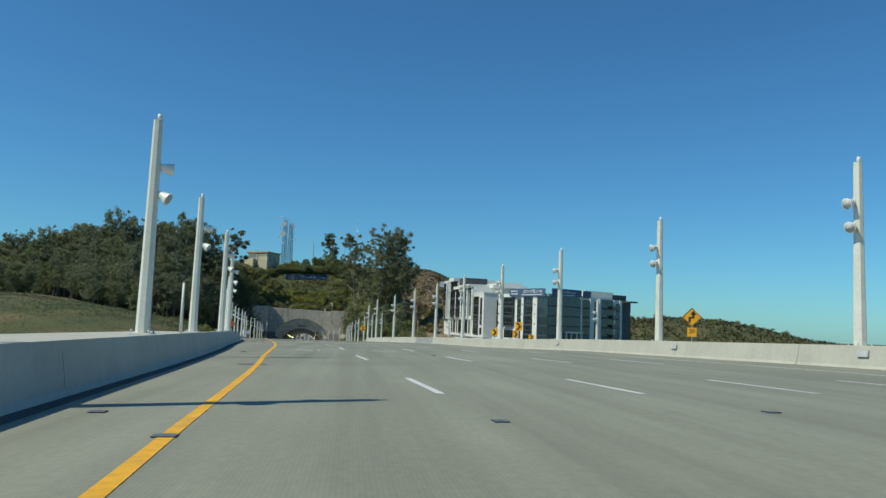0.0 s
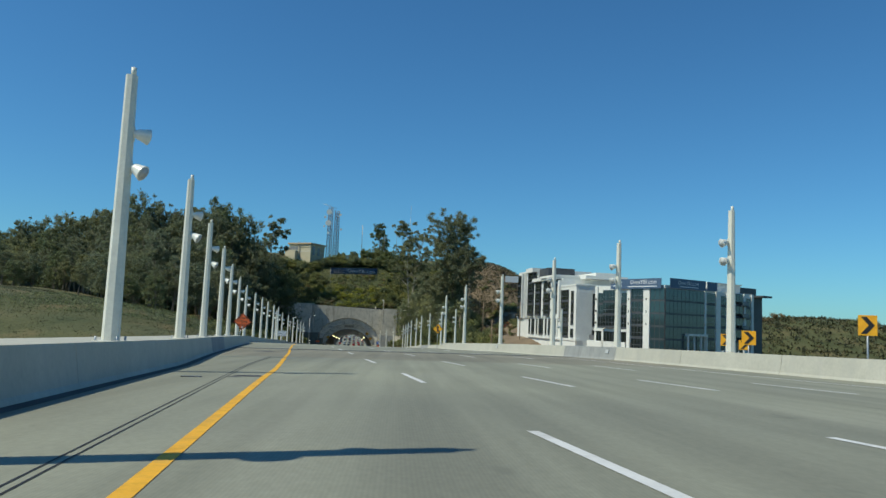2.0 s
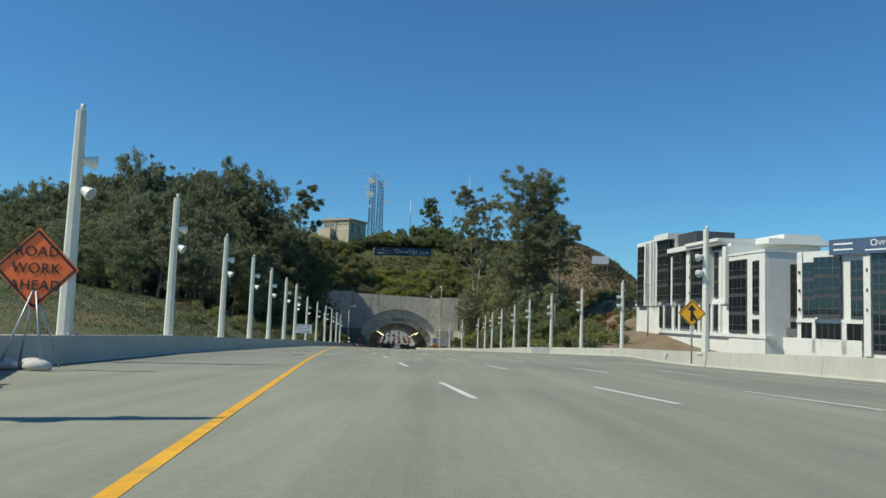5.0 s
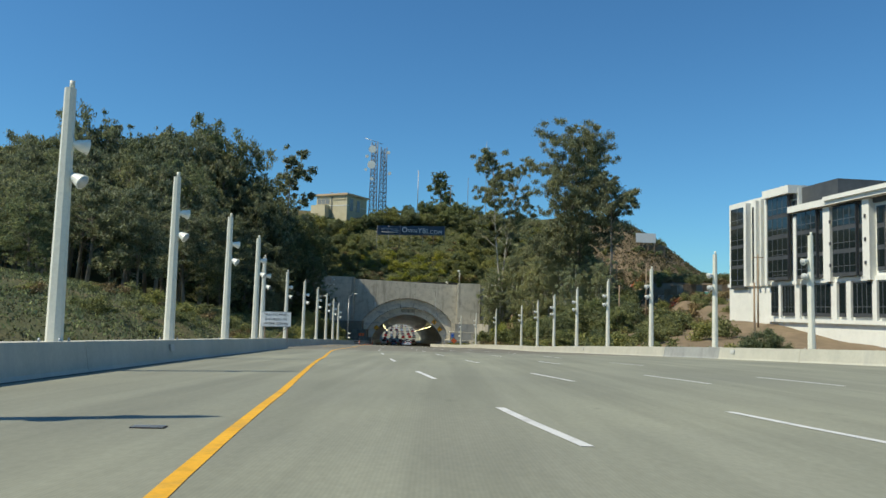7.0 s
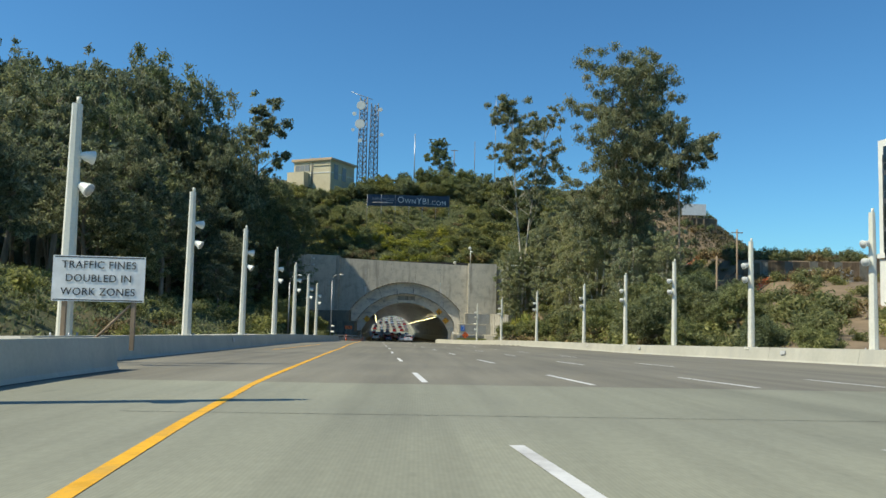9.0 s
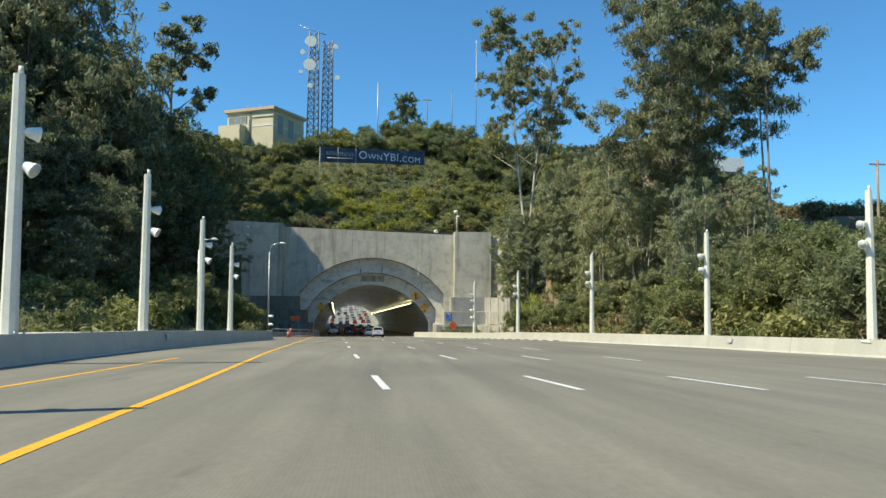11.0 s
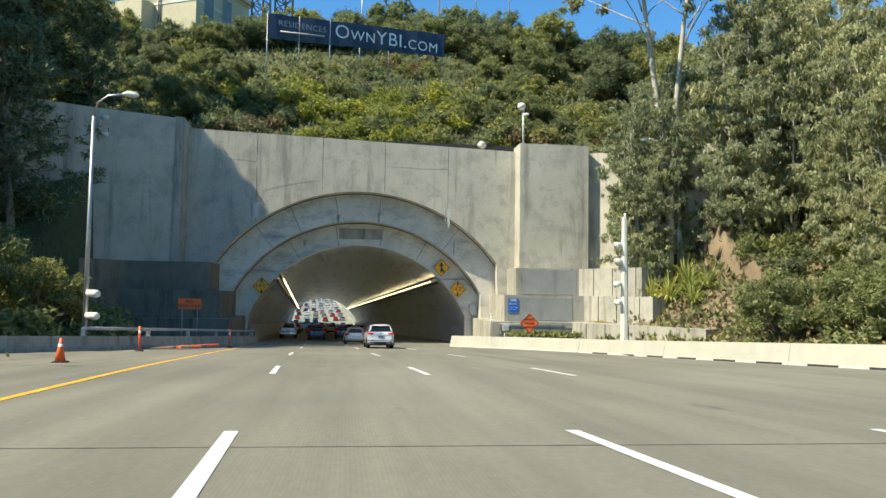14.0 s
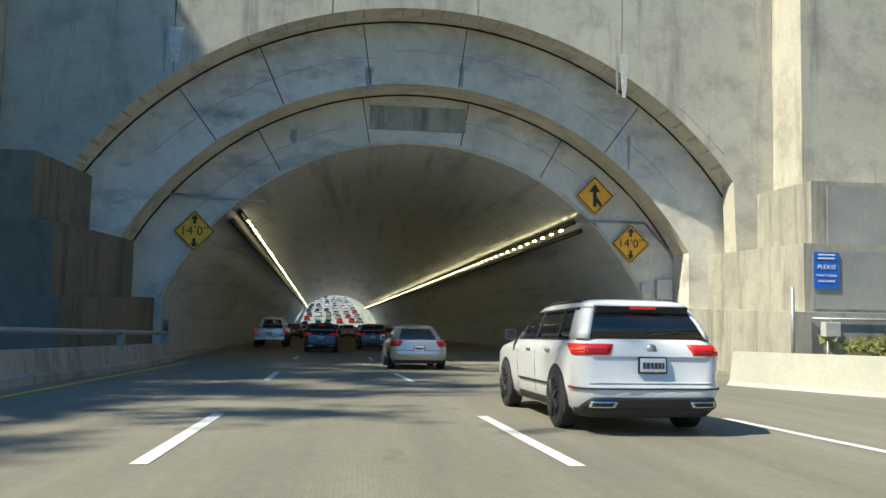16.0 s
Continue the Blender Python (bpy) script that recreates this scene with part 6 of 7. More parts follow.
def car(kind, paint, m, label, lit=False, group="traffic"):
    """A road vehicle with its tail at y = 0, facing +y."""
    thing = base({"suv": "suv", "sedan": "sedan", "pickup": "pickup_truck"}[kind], m, label=label, category="car" if kind != "pickup" else "pickup truck", group=group)
    lamp = TAIL_RED if lit else TAIL_OFF
    if kind == "suv":
        r, W, wy, zs = 0.36, 0.87, (0.93, 3.72), (0.2, 1.08, 1.5)
        low = Shell([(0.2, 0.10, 4.42, 0.75, 0.30, 0.45), (0.3, 0.02, 4.55, 0.83, 0.30, 0.5), (0.5, -0.02, 4.62, 0.865, 0.28, 0.5), (0.56, 0.0, 4.62, 0.87, 0.26, 0.5), (0.62, 0.05, 4.6, 0.87, 0.24, 0.5), (0.86, 0.035, 4.52, 0.875, 0.2, 0.5), (0.95, 0.05, 4.3, 0.865, 0.2, 0.5), (1.02, 0.09, 3.75, 0.84, 0.22, 0.5), (1.08, 0.13, 3.45, 0.81, 0.22, 0.45)])
        top = Shell([(1.08, 0.13, 3.42, 0.805, 0.14, 0.4), (1.28, 0.24, 3.0, 0.735, 0.14, 0.36), (1.44, 0.36, 2.66, 0.66, 0.15, 0.32), (1.5, 0.38, 2.5, 0.62, 0.16, 0.32), (1.54, 0.5, 2.3, 0.54, 0.2, 0.32), (1.565, 0.8, 2.0, 0.4, 0.2, 0.3)])
        tail_z = 0.79
    elif kind == "sedan":
        r, W, wy, zs = 0.33, 0.9, (0.98, 3.75), (0.2, 0.95, 1.37)
        low = Shell([(0.2, 0.12, 4.5, 0.78, 0.3, 0.45), (0.34, 0.02, 4.66, 0.87, 0.3, 0.5), (0.52, -0.02, 4.7, 0.9, 0.28, 0.5), (0.68, 0.04, 4.66, 0.9, 0.26, 0.5), (0.84, 0.05, 4.3, 0.88, 0.24, 0.5), (0.93, 0.08, 3.7, 0.84, 0.24, 0.5), (0.95, 0.4, 3.5, 0.8, 0.24, 0.45)])
        top = Shell([(0.95, 0.62, 3.5, 0.79, 0.2, 0.4), (1.15, 0.95, 3.1, 0.71, 0.2, 0.36), (1.35, 1.3, 2.75, 0.62, 0.2, 0.32), (1.38, 1.36, 2.65, 0.59, 0.2, 0.32), (1.43, 1.6, 2.4, 0.45, 0.2, 0.3)])
        tail_z = 0.68
    else:
        r, W, wy, zs = 0.40, 0.97, (1.15, 4.65), (0.5, 1.22, 1.82)
        low = Shell([(0.42, 0.05, 5.6, 0.9, 0.12, 0.3), (0.6, 0.0, 5.75, 0.96, 0.1, 0.35), (0.9, 0.0, 5.75, 0.97, 0.1, 0.35), (1.1, 0.0, 5.6, 0.95, 0.1, 0.35), (1.22, 0.02, 4.5, 0.92, 0.1, 0.4)])
        top = Shell([(1.22, 1.95, 4.4, 0.86, 0.12, 0.36), (1.5, 2.02, 3.9, 0.79, 0.12, 0.34), (1.8, 2.1, 3.45, 0.69, 0.12, 0.3), (1.84, 2.12, 3.3, 0.66, 0.14, 0.3), (1.9, 2.3, 3.0, 0.5, 0.15, 0.25)])
        tail_z = 0.86
    low.solid("body", zs[0], zs[1], paint, thing)
    top.solid("window_band", zs[1], zs[2] - 0.06, CAR_GLASS, thing, "dark tinted glass")
    top.solid("roof", zs[2] - 0.06, zs[2] + (0.065 if kind == "suv" else 0.08 if kind == "pickup" else 0.06), paint, thing, crown=0.015, offset=0.008)
    for sx in (-1, 1):
        for y in wy:
            o = [(y + (r + 0.055) * math.cos(a), max(0.2, r + (r + 0.055) * math.sin(a))) for a in [2 * math.pi * i / 24 for i in range(24)]]
            prism("wheel_well", o, sx * (W - 0.3), sx * (W + 0.004), lambda a, b, d: (d, a, b), BLACK, thing)
            wheel(thing, sx * (W - 0.09), y, r, 0.23, sx)
        z0, z1 = zs[1], zs[2] - 0.055
        if kind == "suv":
            low.wrap("tail_lamp", sx, 0.9, 1.025, (0.5, 0.44), (1.0, 1.2), lamp, thing, offset=0.012)
            low.wrap("lamp_insert", sx, 0.91, 0.975, (0.52, 0.49), (0.78, 0.78), TAIL_OFF, thing, offset=0.017)
            low.wrap("lamp_edge", sx, 0.955, 0.968, (0.8, 0.8), (1.08, 1.12), SIGN_ORANGE, thing, offset=0.018)
            top.wrap("rear_pillar", sx, z0, z1, (0.70, 0.56), (1.2, 1.0), paint, thing, offset=0.008)
            for a, b, w, mt in ((1.62, 1.34, 0.07, PLASTIC), (2.6, 2.3, 0.08, PLASTIC), (3.72, 2.92, 0.1, paint)):
                top.wrap("pillar", sx, z0, z1, (a, b), (a + w, b + w), mt, thing, offset=0.008)
            top.wrap("window_trim", sx, z1 - 0.02, z1 + 0.01, (0.8, 0.8), (2.95, 2.95), PLASTIC, thing, offset=0.012)
            low.wrap("belt_line", sx, 1.06, 1.08, (0.85, 0.85), (3.6, 3.6), PLASTIC, thing, offset=0.006)
            low.wrap("sill", sx, 0.22, 0.33, (1.9, 1.9), (3.6, 3.6), PLASTIC, thing, offset=0.012)
            low.wrap("door_gap", sx, 0.36, 1.08, (2.66, 2.66), (2.672, 2.672), SHADOW_GAP, thing, offset=0.003)
            low.wrap("door_gap", sx, 0.36, 1.08, (3.66, 3.66), (3.672, 3.672), SHADOW_GAP, thing, offset=0.003)
            for s in (1.95, 2.95):
                low.wrap("door_handle", sx, 0.93, 0.96, (s, s), (s + 0.2, s + 0.2), paint, thing, offset=0.03)
            tube("roof_rail", [(sx * 0.56, 0.75, 1.51), (sx * 0.57, 1.0, 1.55), (sx * 0.57, 2.1, 1.55), (sx * 0.54, 2.4, 1.51)], 0.018, PLASTIC, thing, 6)
            low.wrap("exhaust_trim", sx, 0.315, 0.385, (0.46, 0.42), (0.76, 0.74), CHROME, thing, offset=0.034)
            low.wrap("exhaust_slot", sx, 0.328, 0.372, (0.49, 0.46), (0.73, 0.71), BLACK, thing, offset=0.038)
            low.wrap("lower_bumper", sx, 0.2, 0.3, (0.0, 0.0), (1.0, 1.0), PLASTIC, thing, "black plastic lower bumper", offset=0.022)
            low.wrap("diffuser", sx, 0.3, 0.43, (0.0, 0.0), (0.9, 0.72), PLASTIC, thing, offset=0.024)
            low.wrap("bumper_line", sx, 0.515, 0.535, (0.0, 0.0), (0.95, 0.95), PLASTIC, thing, offset=0.018)
            low.wrap("reflector", sx, 0.515, 0.54, (0.95, 0.95), (1.15, 1.15), TAIL_OFF, thing, offset=0.018)
            low.wrap("side_line", sx, 0.5, 0.525, (1.75, 1.75), (3.6, 3.6), PLASTIC, thing, offset=0.018)
            low.wrap("hatch_gap", sx, 0.585, 0.6, (0.0, 0.0), (0.74, 0.74), GREY_BOX, thing, offset=0.018)
            low.wrap("hatch_crease", sx, 0.88, 0.892, (0.0, 0.0), (0.7, 0.7), GREY_BOX, thing, offset=0.014)
        elif kind == "sedan":
            low.wrap("tail_lamp", sx, 0.74, 0.92, (0.62, 0.52), (1.1, 1.0), lamp, thing, offset=0.01)
            top.wrap("rear_pillar", sx, z0, z1, (0.62, 0.46), (0.98, 0.78), paint, thing, offset=0.008)
            for a, b, w in ((2.0, 1.35, 0.08), (3.3, 2.1, 0.1)):
                top.wrap("pillar", sx, z0, z1, (a, b), (a + w, b + w), paint, thing, offset=0.008)
            low.wrap("bumper_gap", sx, 0.6, 0.615, (0.0, 0.0), (0.9, 0.9), SHADOW_GAP, thing, offset=0.003)
            low.wrap("lower_bumper", sx, 0.2, 0.3, (0.0, 0.0), (0.8, 0.8), PLASTIC, thing, offset=0.01)
        else:
            low.wrap("tail_lamp", sx, 0.92, 1.2, (0.8, 0.8), (1.06, 1.06), lamp, thing, offset=0.012)
            top.wrap("rear_pillar", sx, z0, z1, (0.68, 0.52), (0.95, 0.8), paint, thing, offset=0.008)
            for a, b, w in ((2.0, 1.75, 0.1), (2.75, 2.1, 0.1)):
                top.wrap("pillar", sx, z0, z1, (a, b), (a + w, b + w), paint, thing, offset=0.008)
            low.wrap("tailgate_gap", sx, 0.72, 1.2, (0.77, 0.77), (0.785, 0.785), SHADOW_GAP, thing, offset=0.003)
        ym, zm = wy[1] - 0.62, zs[1] + 0.02
        bm = bmesh.new()
        add_box(bm, sx * (W + 0.06) - 0.09, sx * (W + 0.06) + 0.09, ym, ym + 0.12, zm - 0.05, zm + 0.11, 0.035)
        part("wing_mirror", bm, RIM if kind == "suv" else paint, thing)
        box("mirror_glass", sx * (W + 0.06) - 0.07, sx * (W + 0.06) + 0.07, ym - 0.012, ym + 0.004, zm - 0.03, zm + 0.09, BLACK, thing)
    back = low.at(tail_z)[0][1]
    box("plate_frame", -0.17, 0.17, back - 0.02, back + 0.03, tail_z - 0.095, tail_z + 0.095, BLACK, thing, 0.01)
    box("number_plate", -0.152, 0.152, back - 0.026, back, tail_z - 0.076, tail_z + 0.076, PLATE, thing, 0.004, "white number plate with dark bars")
    for dx, w in ((-0.105, 0.018), (-0.06, 0.02), (-0.012, 0.018), (0.035, 0.02), (0.08, 0.018), (0.118, 0.012)):
        box("plate_mark", dx - w, dx + w, back - 0.029, back - 0.02, tail_z - 0.04, tail_z + 0.03, RIM, thing)
    if kind == "suv":
        zt = zs[2] - 0.06
        yt = top.at(zt)[0][1]
        prism("roof_spoiler", [(yt - 0.07, zt + 0.02), (yt + 0.25, zt + 0.06), (yt + 0.25, zt + 0.01), (yt - 0.02, zt - 0.07)], -0.56, 0.56, lambda a, b, d: (d, a, b), PLASTIC, thing)
        box("brake_lamp", -0.16, 0.16, yt - 0.082, yt - 0.055, zt - 0.012, zt + 0.014, lamp, thing, 0.004)
        tube("emblem", [(0, low.at(0.97)[0][1] - 0.012, 0.97), (0, low.at(0.97)[0][1] + 0.01, 0.97)], 0.058, STEEL_GREY, thing, 16)
        tube("rear_wiper", [(0.0, 0.135, 1.13), (0.4, 0.165, 1.16)], 0.012, BLACK, thing, 5)
    elif kind == "pickup":
        box("rear_bumper", -0.92, 0.92, -0.16, 0.06, 0.46, 0.68, CHROME, thing, 0.03)
        box("emblem", -0.2, 0.2, -0.03, 0.01, 1.02, 1.12, CHROME, thing, 0.01)
        box("brake_lamp", -0.2, 0.2, 2.08, 2.12, 1.8, 1.83, lamp, thing)
        prism("cargo_bed", [(-0.8, 0.12), (0.8, 0.12), (0.8, 1.85), (-0.8, 1.85)], 1.2, 1.232, lambda a, b, d: (a, b, d), BLACK, thing)
    return thing


def park(kind, paint, off_x, y, label, lit=False, turn=1.7):
    x = off_x
    slope = math.degrees(math.atan((deck_z(x, y + 4) - deck_z(x, y)) / 4.0))
    return car(kind, paint, pose(x, y, deck_z(x, y) + 0.005, slope, 0, turn), label, lit)


suv = park("suv", CAR_WHITE, -23.68, 375.95, "white SUV with dark glass and lit tail lamps", True)
sedan = park("sedan", CAR_SILVER, -25.1, 391.8, "silver saloon car entering the tunnel")
dark = park("suv", CAR_DARK, -29.0, 408.5, "dark blue SUV inside the tunnel", True)
dark2 = park("suv", CAR_BLACK, -26.2, 413.0, "black SUV inside the tunnel", True)
pickup = park("pickup", CAR_PALE, -32.6, 416.5, "pale blue-grey pickup truck inside the tunnel", True)
for src, x, y in ((sedan, -24.0, 430), (dark, -29.5, 436), (suv, -22.8, 446), (dark2, -33.0, 452), (suv, -27.0, 464), (sedan, -30.8, 470), (dark2, -23.4, 478), (sedan, -34, 492), (suv, -27.5, 500)):
    copy_thing(src, pose(x - 0.022 * (y - 400), y, float(np.interp(y, REF_Y, REF_Z)) + 0.005, -2.1, 0, 1.7))
# traffic on the deck beyond
def far_car(paint, m, label, tall):
    """A vehicle seen only from far off: body, glass, roof, lamps and tyres."""
    thing = base("far_car", m, label=label, category="car", group="traffic beyond the tunnel")
    low = Shell([(0.25, 0.06, 4.5, 0.85, 0.3, 0.45), (0.55, 0.0, 4.6, 0.9, 0.26, 0.5), (0.85, 0.03, 4.4, 0.9, 0.2, 0.5), (1.0, 0.1, 3.6, 0.84, 0.22, 0.45)])
    top = Shell([(1.0, 0.12 if tall else 0.7, 3.5, 0.82, 0.15, 0.4), (1.4, 0.35 if tall else 1.3, 2.7, 0.66, 0.15, 0.32), (1.5, 0.5 if tall else 1.5, 2.4, 0.5, 0.2, 0.3)])
    low.solid("body", 0.25, 1.0, paint, thing)
    top.solid("window_band", 1.0, 1.38, CAR_GLASS, thing)
    top.solid("roof", 1.38, 1.5, paint, thing, offset=0.01)
    for sx in (-1, 1):
        low.wrap("tail_lamp", sx, 0.78, 0.95, (0.55, 0.5), (1.0, 1.0), TAIL_RED, thing)
        for y in (0.95, 3.7):
            tube("tyre", [(sx * 0.72, y, 0.33), (sx * 0.92, y, 0.33)], 0.33, TYRE, thing, 14)
    return thing


FAR = [far_car(p, pose(ex[0] - 7 + 3.4 * i, ex[1] + 6, ex[2] + 0.45, 2.1, 0, 3), w, t) for i, (p, w, t) in enumerate(((CAR_WHITE, "white SUV on the sunlit deck beyond the tunnel", True), (CAR_SILVER, "silver saloon on the sunlit deck beyond the tunnel", False), (CAR_RED, "red saloon on the sunlit deck beyond the tunnel", False), (CAR_DARK, "dark SUV on the sunlit deck beyond the tunnel", True), (CAR_PALE, "pale blue car on the sunlit deck beyond the tunnel", False)))]
for i in range(84):
    d = 14 + 300 * ((i + random.random()) / 84)
    f = d / 420
    x = ex[0] - 21 * f + (-8.2 + 3.3 * (i * 7 % 6) + random.uniform(-0.5, 0.5)) * (1 - 0.05 * f)
    copy_thing(FAR[random.choice((0, 0, 0, 1, 1, 1, 2, 3, 3, 4))], pose(x, ex[1] + d, ex[2] + 0.25 + 16 * (d + 3) / 423, 2.1, 0, 3))
for sx in (-1, 1):
    bm = bmesh.new()
    a = [Vector((ex[0] + sx * 11 - (21 + sx) * f, ex[1] + 420 * f, ex[2] + 0.2 + 16 * f)) for f in (0, 0.25, 0.5, 0.75, 1)]
    for p, q in zip(a, a[1:]):
        v = [bm.verts.new(p + Vector((0, 0, h))) for h in (0, 1.3)] + [bm.verts.new(q + Vector((0, 0, h))) for h in (1.3, 0)]
        bm.faces.new(v)
    bmesh.ops.solidify(bm, geom=list(bm.faces), thickness=0.4)
    part("far_railing", bm, STEEL_WHITE, beyond)

# ================= road signs =================
def diamond(name, centre, diag, mat, label, face=0.0, post_to=None, border=SIGN_BLACK):
    """A diamond sign plate facing -y, turned by face degrees, with a rim line and, if asked, a post."""
    th = base(name, pose(*centre, 0, 0, face), label=label, category="road sign")
    h = diag / 2
    prism("plate", [(-h, 0), (0, -h), (h, 0), (0, h)], 0.0, 0.025, lambda a, b, d: (a, d, b), mat, th)
    g = h * 0.92
    c = [(-g, 0), (0, -g), (g, 0), (0, g)]
    bm = bmesh.new()
    for (ax, az), (bx, bz) in zip(c, c[1:] + c[:1]):
        add_tube(bm, [(ax, -0.003, az), (bx, -0.003, bz)], [0.016 * diag, 0.016 * diag], 4)
    part("rim_line", bm, border, th)
    if post_to is not None:
        tube("post", [(0, 0.06, post_to - centre[2]), (0, 0.06, h * 0.8)], 0.05, STEEL_GREY, th, 6)
    return th


def words(th, lines, size, gap, mat=SIGN_BLACK, up=0.0, wide=1.0):
    for i, t in enumerate(lines):
        m = Matrix(((1, 0, 0, 0), (0, 0, -1, -0.012), (0, 1, 0, up + gap * ((len(lines) - 1) / 2 - i)), (0, 0, 0, 1)))
        lettering("letters", t, size, mat, th, m, wide)


def arrow(th, pts, mat=SIGN_BLACK):
    prism("arrow", pts, -0.012, 0.0, lambda a, b, d: (a, d, b), mat, th)


def up_arrow(cz, s):
    return [(-0.05 * s, cz - 0.16 * s), (0.05 * s, cz - 0.16 * s), (0.05 * s, cz), (0.14 * s, cz), (0, cz + 0.17 * s), (-0.14 * s, cz), (-0.05 * s, cz)]


RING_Y = WALL_Y + 3.2
for x in (-34.0, -15.1):
    th = diamond("clearance_sign", (x, RING_Y - 0.18, -8.55), 1.75, SIGN_YELLOW, "yellow diamond clearance sign on the arch ring")
    words(th, ["14'0''"], 0.52, 0, wide=1.0)
    arrow(th, up_arrow(0.5, 1.2))
    arrow(th, [(a, -b) for a, b in up_arrow(0.5, 1.2)])
th = diamond("merge_sign", (-16.75, RING_Y - 0.18, -6.45), 1.75, SIGN_YELLOW, "yellow diamond merge sign with a black arrow")
arrow(th, [(-0.09, -0.5), (0.07, -0.5), (0.07, -0.3), (0.22, -0.5), (0.34, -0.42), (0.07, -0.02), (0.07, 0.16), (0.24, 0.16), (-0.01, 0.55), (-0.26, 0.16), (-0.09, 0.16)])
th = diamond("merge_sign", (2.7, 168, -0.75), 1.55, SIGN_YELLOW, "yellow diamond merge sign beside the barrier", -6, post_to=-3.6)
arrow(th, [(-0.09, -0.45), (0.07, -0.45), (0.07, -0.3), (0.22, -0.45), (0.32, -0.38), (0.07, -0.02), (0.07, 0.16), (0.24, 0.16), (-0.01, 0.5), (-0.26, 0.16), (-0.09, 0.16)])
th = diamond("curve_sign", (30.6, 66.0, 2.45), 1.75, SIGN_YELLOW, "yellow diamond reverse turn sign with a speed plate", -20, post_to=-2.6)
arrow(th, [(1.5 * a, 1.5 * b) for a, b in ((-0.2, -0.32), (-0.08, -0.32), (-0.08, -0.08), (0.14, -0.08), (0.14, 0.14), (0.26, 0.14), (0.08, 0.4), (-0.1, 0.14), (0.02, 0.14), (0.02, 0.02), (-0.2, 0.02))])
prism("speed_plate", [(-0.4, -1.75), (0.4, -1.75), (0.4, -0.95), (-0.4, -0.95)], 0.0, 0.025, lambda a, b, d: (a, d, b), SIGN_YELLOW, th)
words(th, ["20"], 0.48, 0, up=-1.28)


def chevron(x, y, z, w, h, face, foot):
    th = base("chevron_sign", pose(x, y, z, 0, 0, face), label="yellow chevron sign with a black arrowhead", category="road sign", group="chevron signs")
    prism("plate", [(-w / 2, -h / 2), (w / 2, -h / 2), (w / 2, h / 2), (-w / 2, h / 2)], 0, 0.025, lambda a, b, d: (a, d, b), SIGN_YELLOW, th)
    arrow(th, [(-w * 0.36, -h * 0.42), (-w * 0.05, -h * 0.42), (w * 0.36, 0), (-w * 0.05, h * 0.42), (-w * 0.36, h * 0.42), (w * 0.05, 0)])
    tube("post", [(0, 0.06, foot - z), (0, 0.06, h * 0.4)], 0.05, STEEL_GREY, th, 6)


chevron(19.6, 88.2, 1.0, 0.85, 1.0, -20, -2.5)
chevron(26.0, 119, -0.25, 0.95, 1.05, -20, -4)
chevron(29.5, 123, -0.7, 0.9, 0.9, -20, -5)
chevron(18.9, 99.5, 0.1, 0.85, 0.9, -20, -3)

# roadside work signs
th = diamond("work_sign", (-21.8, 143.8, -0.62), 2.05, SIGN_ORANGE, "orange diamond road work sign on a folding stand", 4)
words(th, ["ROAD", "WORK", "AHEAD"], 0.36, 0.42)
for a in (-0.5, 0.5):
    tube("stand_leg", [(0, 0.05, -0.4), (a, -0.45, -2.45)], 0.03, STEEL_GREY, th, 6)
    tube("stand_leg", [(0, 0.05, -0.4), (a, 0.6, -2.45)], 0.03, STEEL_GREY, th, 6)
SAND = two_tone("sandbag_cloth", (0.5, 0.5, 0.47), (0.62, 0.61, 0.57), 3.0, 12, 0.9)
for dx, dy in ((-0.45, -0.3), (0.4, -0.35), (0.0, 0.2)):
    bm = bmesh.new()
    bmesh.ops.create_uvsphere(bm, u_segments=10, v_segments=6, radius=0.3)
    for v in bm.verts:
        v.co = Vector((v.co.x * 1.2 + dx - 21.8, v.co.y * 0.7 + dy + 143.8, max(v.co.z, -0.16) * 0.55 - 0.62 - 2.36))
    tagged(part("sandbag", bm, SAND, smooth=True), "pale sandbag on the sign stand's feet", "sandbag", "sandbags")
tp = base("traffic_fines_sign", pose(-31.22, 238.3, -4.02, 0, 0, 3), label="white work zone fines sign on wooden posts", category="road sign")
prism("plate", [(-1.3, -0.66), (1.3, -0.66), (1.3, 0.66), (-1.3, 0.66)], 0, 0.03, lambda a, b, d: (a, d, b), SIGN_WHITE, tp)
words(tp, ["TRAFFIC FINES", "DOUBLED IN", "WORK ZONES"], 0.3, 0.39)
for z in (-0.62, 0.62):
    box("rim_line", -1.26, 1.26, -0.006, 0.0, z - 0.014, z + 0.014, SIGN_BLACK, tp)
WOOD = two_tone("weathered_timber", (0.24, 0.17, 0.11), (0.36, 0.27, 0.18), 2.0, 14, 0.9, (1, 1, 0.2))
for x in (-0.95, 1.0):
    box("post", x - 0.06, x + 0.06, 0.03, 0.14, -2.05, 0.5, WOOD, tp)
tube("brace", [(-0.3, 0.1, -2.0), (0.9, 0.1, -0.75)], 0.04, WOOD, tp, 5)
th = diamond("work_sign", (-11.1, 387.1, -11.35), 1.65, SIGN_ORANGE, "orange diamond road work sign beside the portal", 0, post_to=-14.0)
words(th, ["ROAD", "WORK", "AHEAD"], 0.26, 0.31)
th = base("work_sign_board", pose(-36.5, 379.7, -10.0), label="orange rectangular end of work sign on posts", category="road sign")
prism("plate", [(-0.77, -0.36), (0.77, -0.36), (0.77, 0.36), (-0.77, 0.36)], 0, 0.03, lambda a, b, d: (a, d, b), SIGN_ORANGE, th)
words(th, ["END", "ROAD WORK"], 0.24, 0.3)
